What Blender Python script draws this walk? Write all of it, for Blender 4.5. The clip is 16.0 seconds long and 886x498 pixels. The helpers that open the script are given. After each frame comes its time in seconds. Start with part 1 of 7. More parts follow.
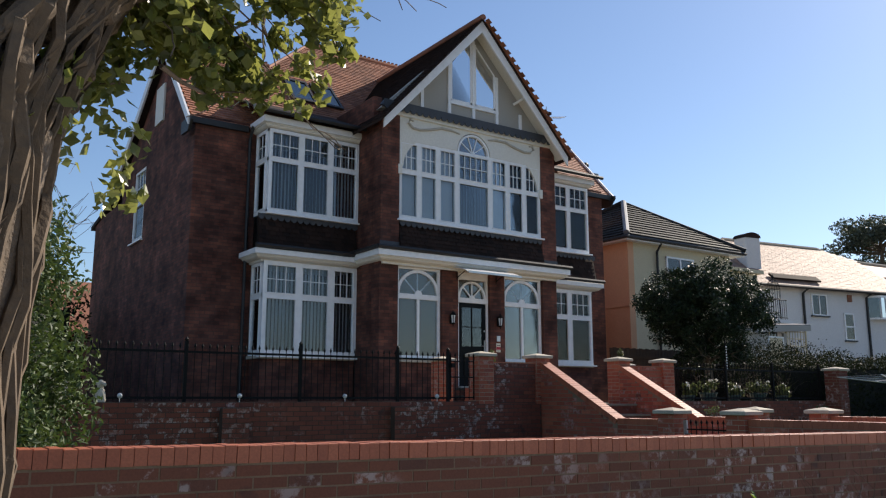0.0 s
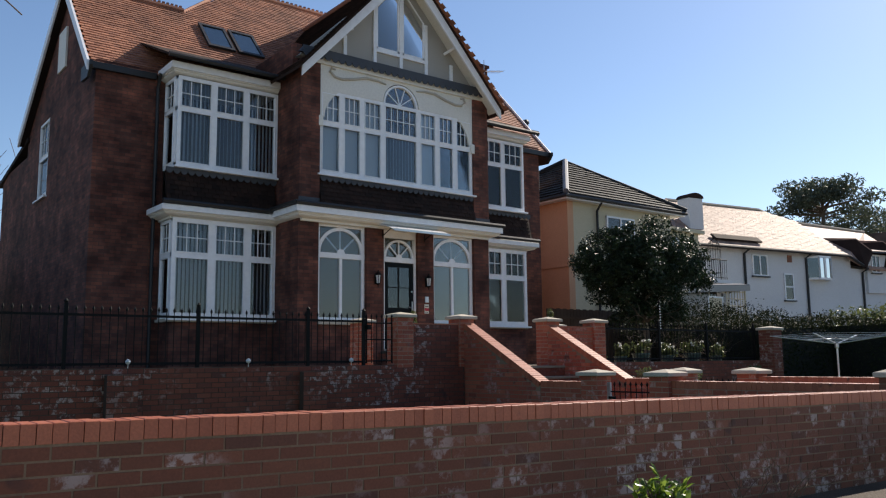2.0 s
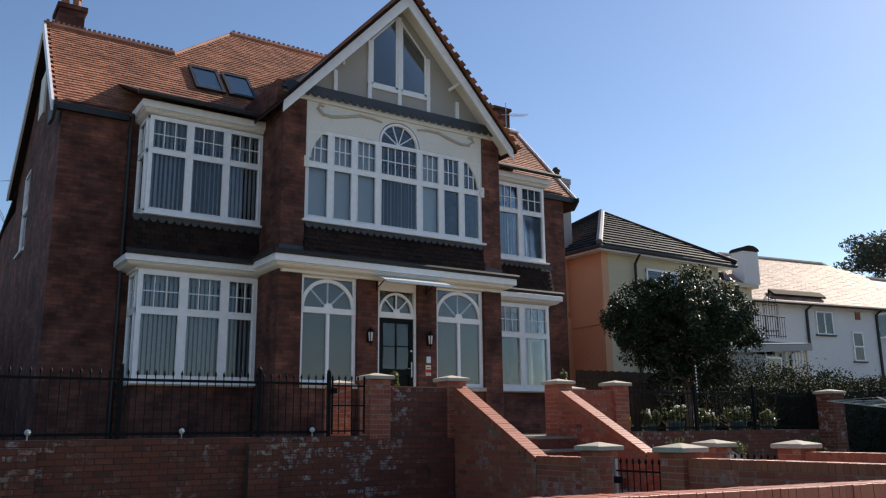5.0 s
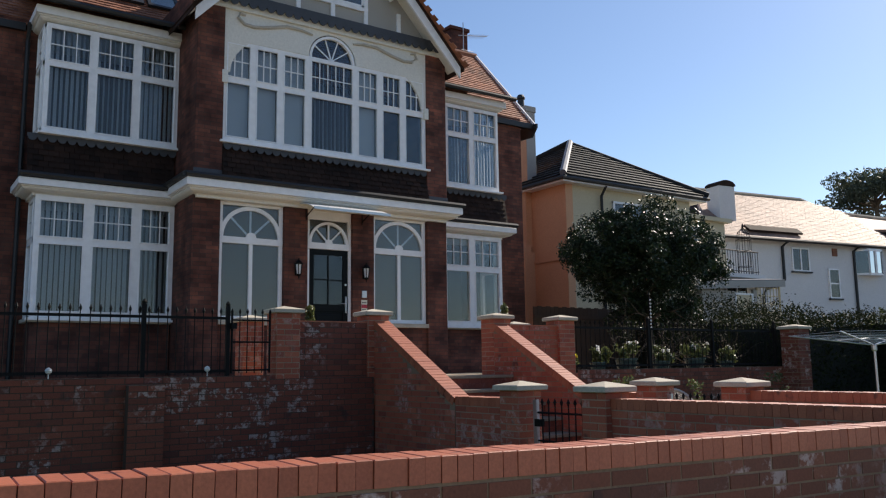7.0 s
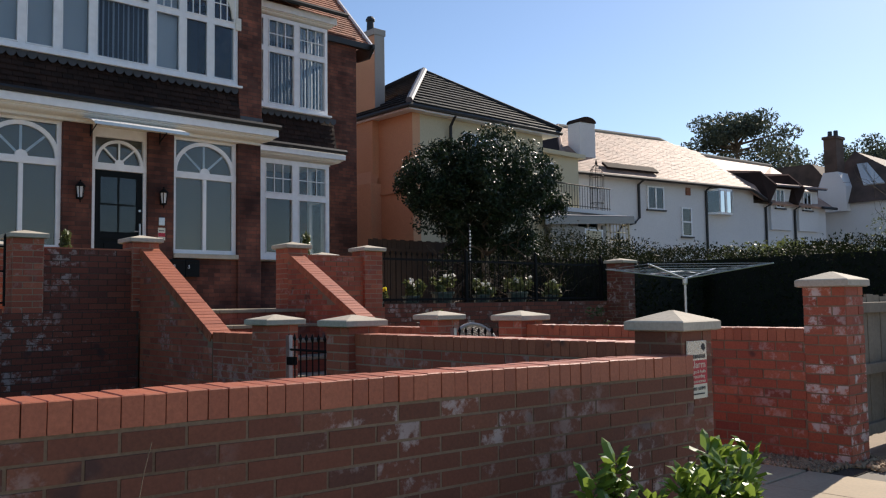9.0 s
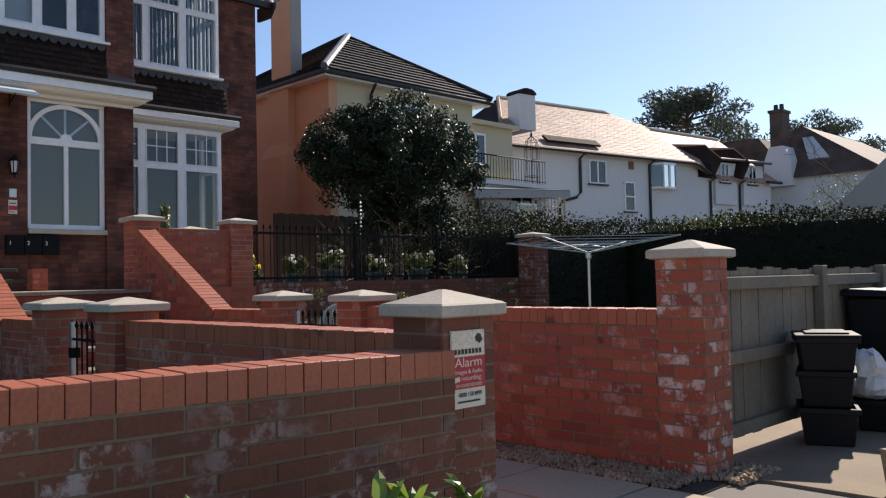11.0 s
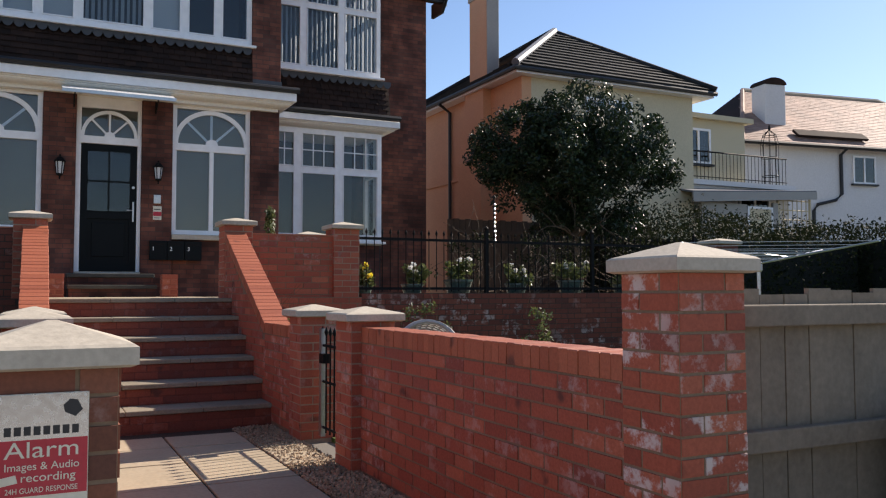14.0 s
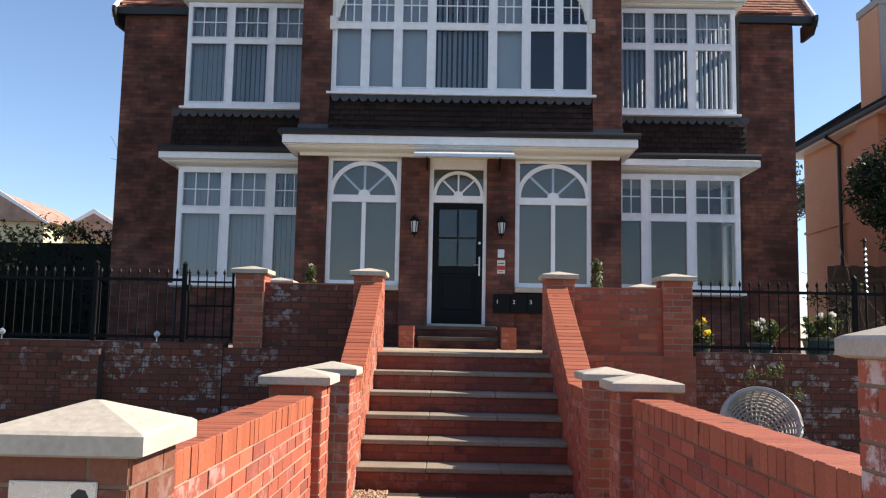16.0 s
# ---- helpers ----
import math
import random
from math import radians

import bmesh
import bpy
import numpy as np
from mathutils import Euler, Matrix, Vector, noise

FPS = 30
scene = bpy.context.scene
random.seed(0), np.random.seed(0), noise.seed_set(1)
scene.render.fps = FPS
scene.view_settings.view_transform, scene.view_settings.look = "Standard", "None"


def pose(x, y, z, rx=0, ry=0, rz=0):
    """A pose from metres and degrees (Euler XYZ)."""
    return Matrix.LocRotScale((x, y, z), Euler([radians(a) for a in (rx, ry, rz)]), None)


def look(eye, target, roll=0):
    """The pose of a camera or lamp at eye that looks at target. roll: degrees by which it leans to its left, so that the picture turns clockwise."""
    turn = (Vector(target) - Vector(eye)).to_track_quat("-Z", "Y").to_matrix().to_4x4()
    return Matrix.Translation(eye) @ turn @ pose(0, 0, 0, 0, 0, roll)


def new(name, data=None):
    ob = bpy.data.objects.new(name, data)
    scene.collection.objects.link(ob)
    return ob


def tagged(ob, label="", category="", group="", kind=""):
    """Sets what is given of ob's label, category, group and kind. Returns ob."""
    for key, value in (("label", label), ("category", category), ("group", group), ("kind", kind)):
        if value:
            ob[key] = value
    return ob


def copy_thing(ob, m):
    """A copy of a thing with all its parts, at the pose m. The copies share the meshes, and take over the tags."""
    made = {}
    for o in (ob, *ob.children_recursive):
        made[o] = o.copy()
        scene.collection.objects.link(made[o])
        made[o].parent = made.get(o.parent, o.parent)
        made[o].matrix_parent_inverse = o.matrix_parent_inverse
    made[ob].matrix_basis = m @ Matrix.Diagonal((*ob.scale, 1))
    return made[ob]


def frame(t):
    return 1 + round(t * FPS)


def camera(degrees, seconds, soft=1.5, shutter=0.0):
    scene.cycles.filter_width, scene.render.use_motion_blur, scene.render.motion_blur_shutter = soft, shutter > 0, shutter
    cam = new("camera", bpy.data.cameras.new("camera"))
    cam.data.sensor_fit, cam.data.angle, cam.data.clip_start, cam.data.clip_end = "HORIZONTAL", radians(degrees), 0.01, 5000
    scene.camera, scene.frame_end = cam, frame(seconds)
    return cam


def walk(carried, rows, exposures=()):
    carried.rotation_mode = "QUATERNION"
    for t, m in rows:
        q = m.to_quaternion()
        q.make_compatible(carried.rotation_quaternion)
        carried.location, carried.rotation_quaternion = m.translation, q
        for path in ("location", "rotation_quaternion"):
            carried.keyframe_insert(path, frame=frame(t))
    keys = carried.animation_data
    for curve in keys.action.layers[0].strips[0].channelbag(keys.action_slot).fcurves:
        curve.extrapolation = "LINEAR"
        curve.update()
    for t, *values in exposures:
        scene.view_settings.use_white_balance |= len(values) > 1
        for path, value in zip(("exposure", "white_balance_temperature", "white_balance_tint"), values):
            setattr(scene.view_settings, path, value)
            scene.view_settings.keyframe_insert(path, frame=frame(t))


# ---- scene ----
cam = camera(56.2, 16.0, soft=1.2)
PATH = [
    (0, (-12.147, -16.393, 1.308), (-11.032, -14.771, 1.663), 0.0),
    (0.5, (-12.012, -16.357, 1.281), (-10.883, -14.735, 1.592), -0.0),
    (1, (-11.753, -16.187, 1.299), (-10.6, -14.577, 1.58), 0.2),
    (1.5, (-11.481, -16.107, 1.289), (-10.299, -14.517, 1.562), -0.7),
    (2, (-11.063, -16.007, 1.313), (-9.851, -14.439, 1.581), -0.6),
    (2.5, (-10.672, -15.817, 1.332), (-9.47, -14.242, 1.602), -0.1),
    (3, (-10.338, -15.736, 1.316), (-9.155, -14.148, 1.597), -0.0),
    (3.5, (-9.914, -15.583, 1.334), (-8.744, -13.986, 1.625), -1.2),
    (4, (-9.565, -15.385, 1.371), (-8.409, -13.793, 1.735), -1.2),
    (4.2, (-9.414, -15.323, 1.367), (-8.279, -13.726, 1.773), -0.9),
    (6.3, (-7.763, -14.586, 1.358), (-6.735, -12.916, 1.753), -1.4),
    (6.5, (-7.609, -14.529, 1.352), (-6.567, -12.862, 1.72), -1.4),
    (7, (-7.185, -14.417, 1.326), (-6.067, -12.783, 1.609), -0.8),
    (7.5, (-6.779, -14.44, 1.312), (-5.581, -12.853, 1.529), -0.2),
    (8, (-6.315, -14.276, 1.286), (-5.045, -12.742, 1.466), -1.7),
    (8.5, (-5.918, -14.381, 1.272), (-4.598, -12.884, 1.411), -1.8),
    (9, (-5.448, -14.401, 1.261), (-4.11, -12.92, 1.39), -0.8),
    (9.5, (-5.023, -14.311, 1.279), (-3.643, -12.869, 1.397), -1.4),
    (9.7, (-4.831, -14.31, 1.28), (-3.426, -12.89, 1.393), -1.6),
    (11.8, (-2.932, -14.188, 1.218), (-1.53, -12.762, 1.232), -0.8),
    (12, (-2.726, -14.159, 1.226), (-1.311, -12.746, 1.213), -1.2),
    (12.5, (-2.29, -14.172, 1.239), (-0.876, -12.757, 1.225), -1.6),
    (13, (-1.875, -14.183, 1.273), (-0.634, -12.615, 1.348), -1.5),
    (13.5, (-1.451, -14.102, 1.28), (-0.399, -12.404, 1.386), -1.6),
    (14, (-1.06, -14.088, 1.269), (-0.176, -12.297, 1.373), -0.1),
    (14.5, (-0.708, -14.032, 1.298), (-0.128, -12.121, 1.4), 0.2),
    (15, (-0.497, -13.891, 1.325), (-0.231, -11.913, 1.45), 0.2),
    (15.5, (-0.254, -13.8, 1.34), (-0.138, -11.81, 1.502), 0.9),
    (16, (-0.08, -13.762, 1.375), (-0.106, -11.774, 1.587), 1.1),
]
walk(cam, [(t, look(eye, target, roll)) for t, eye, target, roll in PATH],
     exposures=[(0, 0.52, 6500, 12), (4, 0.54, 6500, 12), (9.5, 0.52, 6520, 13), (12, 0.80, 6450, 16), (12.5, 0.96, 6450, 16), (13, 0.76, 6480, 16), (13.5, 0.72, 6550, 15), (14.5, 0.87, 6600, 15), (15, 1.02, 6580, 15), (16, 1.07, 6550, 15)])

# ---- sky and sun ----
world = bpy.data.worlds.new("world")
scene.world = world
world.use_nodes = True
wn = world.node_tree.nodes
sky = wn.new("ShaderNodeTexSky")
sky.sky_type, sky.sun_disc = "NISHITA", False
sky.sun_elevation, sky.sun_rotation = radians(35), radians(81)
sky.air_density, sky.dust_density, sky.ozone_density = 1.0, 0.3, 3.5
wn["Background"].inputs[1].default_value = 0.095
world.node_tree.links.new(sky.outputs[0], wn["Background"].inputs[0])
sun = new("sun", bpy.data.lights.new("sun", "SUN"))
sun.data.energy, sun.data.angle, sun.data.color = 5.0, radians(0.5), (1.0, 0.90, 0.76)
sun.matrix_world = look((8.09, 1.28, 5.74), (0, 0, 0))


# ---- materials ----
def nodes_of(name):
    m = bpy.data.materials.new(name)
    m.use_nodes = True
    return m, m.node_tree.nodes, m.node_tree.links, m.node_tree.nodes["Principled BSDF"]


def noise_node(n, l, scale, detail=3.0, coords=None, rough=0.55):
    t = n.new("ShaderNodeTexNoise")
    t.inputs["Scale"].default_value, t.inputs["Detail"].default_value, t.inputs["Roughness"].default_value = scale, detail, rough
    if coords is None:
        coords = n.new("ShaderNodeNewGeometry").outputs["Position"]
    l.new(coords, t.inputs["Vector"])
    return t.outputs["Fac"]


def ramp(n, l, fac, stops):
    r = n.new("ShaderNodeValToRGB")
    el = r.color_ramp.elements
    while len(el) < len(stops):
        el.new(0.5)
    for e, (p, c) in zip(el, stops):
        e.position, e.color = p, (*c, 1) if len(c) == 3 else c
    l.new(fac, r.inputs[0])
    return r.outputs[0]


def mixed(n, l, fac, a, b, mode="MIX"):
    x = n.new("ShaderNodeMix")
    x.data_type, x.blend_type = "RGBA", mode
    for sock, v in ((x.inputs[0], fac), (x.inputs[6], a), (x.inputs[7], b)):
        if isinstance(v, (int, float)):
            sock.default_value = v
        elif isinstance(v, tuple):
            sock.default_value = (*v, 1)
        else:
            l.new(v, sock)
    return x.outputs[2]


def bumped(n, l, p, height, strength=0.3, distance=0.01):
    b = n.new("ShaderNodeBump")
    b.inputs["Strength"].default_value, b.inputs["Distance"].default_value = strength, distance
    l.new(height, b.inputs["Height"])
    l.new(b.outputs[0], p.inputs["Normal"])


def surface(name, dark, light, rough=0.7, large=0.8, fine=18.0, bump=0.25, metal=0.0, dist=0.004):
    """A surface that varies at two scales between two colours."""
    m, n, l, p = nodes_of(name)
    big, small = noise_node(n, l, large, 4), noise_node(n, l, fine, 4)
    c1 = ramp(n, l, big, [(0.3, dark), (0.7, light)])
    c2 = ramp(n, l, small, [(0.25, tuple(v * 0.72 for v in dark)), (0.75, light)])
    l.new(mixed(n, l, 0.45, c1, c2), p.inputs["Base Color"])
    l.new(ramp(n, l, small, [(0.2, (rough - 0.1,) * 3), (0.8, (min(1, rough + 0.12),) * 3)]), p.inputs["Roughness"])
    p.inputs["Metallic"].default_value = metal
    if bump:
        bumped(n, l, p, small, bump, dist)
    return m


def brick_material(name, single, tones, bloom):
    """Fired clay; each brick its own tone, with pale salt bloom in patches."""
    m, n, l, p = nodes_of(name)
    if single:
        rnd = n.new("ShaderNodeObjectInfo").outputs["Random"]
    else:
        rnd = n.new("ShaderNodeNewGeometry").outputs["Random Per Island"]
    pos = n.new("ShaderNodeNewGeometry").outputs["Position"]
    base = ramp(n, l, rnd, [(i / (len(tones) - 1), c) for i, c in enumerate(tones)])
    grain = noise_node(n, l, 70.0, 5, pos)
    base = mixed(n, l, 0.5, base, ramp(n, l, grain, [(0.3, (0.45, 0.42, 0.4)), (0.7, (1.0, 1.0, 1.0))]), "MULTIPLY")
    burnt = ramp(n, l, noise_node(n, l, 4.5, 2, pos), [(0.66, (0, 0, 0)), (0.74, (0.75, 0.75, 0.75))])
    base = mixed(n, l, burnt, base, (0.05, 0.022, 0.018))
    area = ramp(n, l, noise_node(n, l, 0.9, 2, pos), [(0.46 - bloom * 0.10, (0, 0, 0)), (0.56, (1, 1, 1))])
    speck = ramp(n, l, noise_node(n, l, 9.0, 5, pos, 0.7), [(0.50, (0, 0, 0)), (0.60, (1, 1, 1))])
    salt = mixed(n, l, 1.0, area, speck, "MULTIPLY")
    some = n.new("ShaderNodeMath")
    some.operation = "GREATER_THAN"
    l.new(rnd, some.inputs[0])
    some.inputs[1].default_value = 0.38
    salt = mixed(n, l, 1.0, salt, some.outputs[0], "MULTIPLY")
    base = mixed(n, l, mixed(n, l, 1.0, salt, (bloom * 0.85,) * 3, "MULTIPLY"), base, (0.60, 0.53, 0.49))
    l.new(base, p.inputs["Base Color"])
    p.inputs["Roughness"].default_value = 0.78
    bumped(n, l, p, grain, 0.45, 0.004)
    return m


def laid_brick(name, tones, mortar):
    """Brickwork seen from afar, in courses of 75 mm, for upright walls along x or y."""
    m, n, l, p = nodes_of(name)
    pos = n.new("ShaderNodeNewGeometry").outputs["Position"]
    s = n.new("ShaderNodeSeparateXYZ")
    l.new(pos, s.inputs[0])
    add = n.new("ShaderNodeMath")
    l.new(s.outputs[0], add.inputs[0])
    l.new(s.outputs[1], add.inputs[1])
    c = n.new("ShaderNodeCombineXYZ")
    l.new(add.outputs[0], c.inputs[0])
    l.new(s.outputs[2], c.inputs[1])
    b = n.new("ShaderNodeTexBrick")
    l.new(c.outputs[0], b.inputs["Vector"])
    for key, v in (("Scale", 1.0), ("Mortar Size", 0.005), ("Brick Width", 0.225), ("Row Height", 0.075), ("Bias", -0.15)):
        b.inputs[key].default_value = v
    b.inputs["Color1"].default_value, b.inputs["Color2"].default_value = (*tones[0], 1), (*tones[1], 1)
    b.inputs["Mortar"].default_value = (*mortar, 1)
    blot = ramp(n, l, noise_node(n, l, 2.2, 4, pos), [(0.35, (0.5, 0.45, 0.45)), (0.62, (1.15, 1.1, 1.05)), (0.75, (1.9, 1.6, 1.4))])
    grime = ramp(n, l, noise_node(n, l, 0.5, 3, pos), [(0.3, (0.6, 0.6, 0.6)), (0.7, (1.1, 1.1, 1.1))])
    col = mixed(n, l, 1.0, mixed(n, l, 1.0, b.outputs["Color"], blot, "MULTIPLY"), grime, "MULTIPLY")
    l.new(col, p.inputs["Base Color"])
    p.inputs["Roughness"].default_value = 0.85
    bumped(n, l, p, noise_node(n, l, 40, 4, pos), 0.4, 0.005)
    return m


def tile_material(name, tones, rough, spec=0.5):
    m, n, l, p = nodes_of(name)
    rnd = n.new("ShaderNodeNewGeometry").outputs["Random Per Island"]
    base = ramp(n, l, rnd, [(i / (len(tones) - 1), c) for i, c in enumerate(tones)])
    stain = ramp(n, l, noise_node(n, l, 1.3, 4), [(0.35, (0.6, 0.58, 0.56)), (0.65, (1.05, 1.0, 0.97))])
    l.new(mixed(n, l, 1.0, base, stain, "MULTIPLY"), p.inputs["Base Color"])
    p.inputs["Roughness"].default_value = rough
    p.inputs["Specular IOR Level"].default_value = spec
    bumped(n, l, p, noise_node(n, l, 60, 4), 0.3, 0.003)
    return m


def leaf_material(name, tones, rough=0.45, through_light=0.25):
    m, n, l, p = nodes_of(name)
    rnd = n.new("ShaderNodeNewGeometry").outputs["Random Per Island"]
    l.new(ramp(n, l, rnd, [(i / (len(tones) - 1), c) for i, c in enumerate(tones)]), p.inputs["Base Color"])
    p.inputs["Roughness"].default_value = rough
    out = n["Material Output"]
    t = n.new("ShaderNodeBsdfTranslucent")
    t.inputs[0].default_value = (*(min(1, v * 1.6) for v in tones[-1]), 1)
    x = n.new("ShaderNodeMixShader")
    x.inputs[0].default_value = through_light
    l.new(p.outputs[0], x.inputs[1])
    l.new(t.outputs[0], x.inputs[2])
    l.new(x.outputs[0], out.inputs[0])
    return m


def pane_material(name, tint, ior=1.52):
    m, n, l, p = nodes_of(name)
    n.remove(p)
    tr, gl, fr, x = (n.new(k) for k in ("ShaderNodeBsdfTransparent", "ShaderNodeBsdfGlossy", "ShaderNodeFresnel", "ShaderNodeMixShader"))
    tr.inputs[0].default_value = (*tint, 1)
    gl.inputs["Roughness"].default_value = 0.02
    fr.inputs[0].default_value = ior
    w = noise_node(n, l, 1.4, 1)
    b = n.new("ShaderNodeBump")
    b.inputs["Strength"].default_value, b.inputs["Distance"].default_value = 0.08, 0.02
    l.new(w, b.inputs["Height"])
    l.new(b.outputs[0], gl.inputs["Normal"])
    l.new(fr.outputs[0], x.inputs[0])
    l.new(tr.outputs[0], x.inputs[1])
    l.new(gl.outputs[0], x.inputs[2])
    l.new(x.outputs[0], n["Material Output"].inputs[0])
    return m


REDS = [(0.30, 0.069, 0.037), (0.41, 0.103, 0.052), (0.34, 0.078, 0.043), (0.47, 0.134, 0.068), (0.25, 0.060, 0.039)]
OLD_REDS = [(0.135, 0.034, 0.019), (0.20, 0.048, 0.025), (0.16, 0.039, 0.021), (0.22, 0.058, 0.031), (0.10, 0.028, 0.018)]
BRICK = brick_material("garden_brick", False, REDS, 0.36)
STREET_REDS = [(0.145, 0.050, 0.026), (0.20, 0.066, 0.034), (0.17, 0.056, 0.030), (0.225, 0.080, 0.042), (0.105, 0.040, 0.025)]
STREET_BRICK = brick_material("street_brick", False, STREET_REDS, 0.62)
SALTED = brick_material("salted_brick", False, REDS, 1.0)
BRICK_ONE = brick_material("street_brick_single", True, STREET_REDS, 0.62)
OLD_BRICK = brick_material("terrace_brick", False, OLD_REDS, 0.55)
COPING = brick_material("coping_brick", False, [(0.34, 0.092, 0.043), (0.44, 0.132, 0.063), (0.39, 0.108, 0.051)], 0.0)
COPING_ONE = brick_material("coping_brick_single", True, [(0.34, 0.092, 0.043), (0.44, 0.132, 0.063), (0.39, 0.108, 0.051)], 0.0)
MORTAR = surface("mortar", (0.15, 0.098, 0.06), (0.27, 0.19, 0.122), 0.95, 1.5, 60, 0.5)
# paler copy of the mortar, with sunlight put into its colour
SUNLIT_MORTAR = surface("sunlit_mortar", (0.25, 0.17, 0.115), (0.40, 0.30, 0.21), 0.95, 1.5, 60, 0.5)
RISER_BRICK = brick_material("riser_brick", False, [(0.19, 0.047, 0.027), (0.26, 0.064, 0.034), (0.16, 0.041, 0.025)], 0.12)
DARK_STONE = surface("dark_stone", (0.045, 0.042, 0.033), (0.10, 0.092, 0.07), 0.85, 3.0, 40, 0.3)
DARK_MORTAR = surface("dark_mortar", (0.045, 0.028, 0.020), (0.085, 0.055, 0.040), 0.95, 1.5, 60, 0.5)
HOUSE_BRICK = laid_brick("house_brick", ((0.190, 0.074, 0.052), (0.078, 0.039, 0.033)), (0.078, 0.054, 0.045))
WHITE = surface("white_plastic", (0.86, 0.86, 0.86), (0.90, 0.90, 0.90), 0.35, 0.6, 8, 0.04)
CREAM = surface("cream_paint", (0.74, 0.71, 0.63), (0.80, 0.775, 0.70), 0.6, 1.2, 25, 0.12)
STUCCO = surface("grey_render", (0.36, 0.34, 0.30), (0.43, 0.41, 0.37), 0.9, 1.0, 50, 0.4)
RED_TILE = tile_material("clay_tile", [(0.32, 0.13, 0.07), (0.45, 0.20, 0.115), (0.26, 0.105, 0.06), (0.40, 0.17, 0.095)], 0.75)
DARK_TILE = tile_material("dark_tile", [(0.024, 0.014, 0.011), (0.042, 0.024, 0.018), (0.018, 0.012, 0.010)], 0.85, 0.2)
GREY_TILE = tile_material("grey_tile", [(0.016, 0.019, 0.020), (0.028, 0.031, 0.032), (0.012, 0.014, 0.016)], 0.75, 0.3)
BROWN_TILE = tile_material("brown_tile", [(0.085, 0.058, 0.046), (0.12, 0.083, 0.066), (0.07, 0.05, 0.04)], 0.8, 0.3)
PALE_TILE = tile_material("pale_tile", [(0.38, 0.24, 0.18), (0.43, 0.28, 0.21), (0.36, 0.228, 0.17)], 0.70, 0.5)
SLATE = surface("slate_grey", (0.035, 0.039, 0.047), (0.060, 0.065, 0.075), 0.6, 1.5, 12, 0.1)
# grey-tan cream with the scrolls' shadow put into the colour
SHADED_CREAM = surface("shaded_cream", (0.40, 0.365, 0.30), (0.52, 0.48, 0.40), 0.6, 1.2, 25, 0.12)
LEAD = surface("lead", (0.10, 0.11, 0.125), (0.17, 0.18, 0.20), 0.55, 1.5, 12, 0.1)
IRON = surface("black_iron", (0.006, 0.006, 0.006), (0.012, 0.012, 0.012), 0.6, 3, 40, 0.1)
GUTTER = surface("black_gutter", (0.012, 0.012, 0.013), (0.02, 0.02, 0.02), 0.5, 2, 20, 0.05)
STONE = surface("cast_stone", (0.36, 0.315, 0.245), (0.54, 0.485, 0.39), 0.85, 3.0, 45, 0.35)
PAVING = surface("paving", (0.33, 0.265, 0.18), (0.46, 0.375, 0.26), 0.88, 1.2, 35, 0.3)
# brown concrete, mottled at random between a dark and a paler tone
DRIVE = surface("drive_concrete", (0.15, 0.112, 0.07), (0.30, 0.235, 0.155), 0.9, 1.6, 45, 0.4)
# colour raised so that the ground bounces more sun onto the house
ASPHALT = surface("asphalt", (0.13, 0.115, 0.095), (0.21, 0.19, 0.16), 0.9, 0.7, 90, 0.6)
SOIL = surface("soil", (0.035, 0.024, 0.016), (0.075, 0.052, 0.034), 0.95, 2, 40, 0.8, dist=0.02)
GRAVEL = tile_material("gravel", [(0.34, 0.25, 0.155), (0.52, 0.40, 0.26), (0.25, 0.185, 0.12), (0.45, 0.35, 0.235)], 0.85)
LAWN = leaf_material("lawn", [(0.03, 0.06, 0.012), (0.07, 0.11, 0.025), (0.10, 0.13, 0.04)], 0.7)
PANE = pane_material("window_glass", (0.86, 0.9, 0.92))
PANE_SKY = pane_material("rooflight_glass", (0.5, 0.56, 0.6), 1.9)
TREAD = surface("worn_tread", (0.17, 0.145, 0.10), (0.31, 0.27, 0.20), 0.85, 3.0, 40, 0.3)
# assumed pale surface, kept bright to reflect sun onto the house front
BOUNCE_PAVING = surface("bounce_paving", (0.42, 0.40, 0.36), (0.55, 0.52, 0.47), 0.88, 1.2, 35, 0.3)
BLIND = surface("blind_fabric", (0.56, 0.57, 0.59), (0.66, 0.67, 0.69), 0.8, 2, 60, 0.1)
NET = surface("obscured_film", (0.215, 0.18, 0.135), (0.275, 0.235, 0.18), 0.7, 1.2, 30, 0.05)
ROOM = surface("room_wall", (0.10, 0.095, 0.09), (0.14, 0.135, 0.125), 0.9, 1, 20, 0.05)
BLACK_PAINT = surface("black_paint", (0.004, 0.006, 0.007), (0.007, 0.010, 0.011), 0.5, 2, 30, 0.05)
STEEL = surface("steel", (0.5, 0.5, 0.5), (0.65, 0.65, 0.65), 0.35, 4, 40, 0.05, 0.9)
PEACH = surface("peach_render", (0.60, 0.31, 0.16), (0.72, 0.40, 0.23), 0.9, 0.5, 30, 0.3)
CREAM_RENDER = surface("cream_render", (0.58, 0.50, 0.33), (0.66, 0.58, 0.40), 0.9, 0.6, 30, 0.25)
WHITE_RENDER = surface("white_render", (0.62, 0.61, 0.60), (0.74, 0.73, 0.72), 0.9, 0.4, 20, 0.25)
TIMBER = surface("fence_timber", (0.145, 0.116, 0.082), (0.275, 0.23, 0.17), 0.85, 2.6, 34, 0.5)
DARK_TIMBER = surface("dark_timber", (0.055, 0.035, 0.024), (0.10, 0.065, 0.045), 0.85, 2.0, 30, 0.35)
BIN = surface("bin_plastic", (0.006, 0.006, 0.007), (0.012, 0.012, 0.013), 0.55, 2, 50, 0.1)
BAG = surface("white_sack", (0.60, 0.61, 0.63), (0.74, 0.75, 0.77), 0.5, 6, 30, 0.5, dist=0.02)
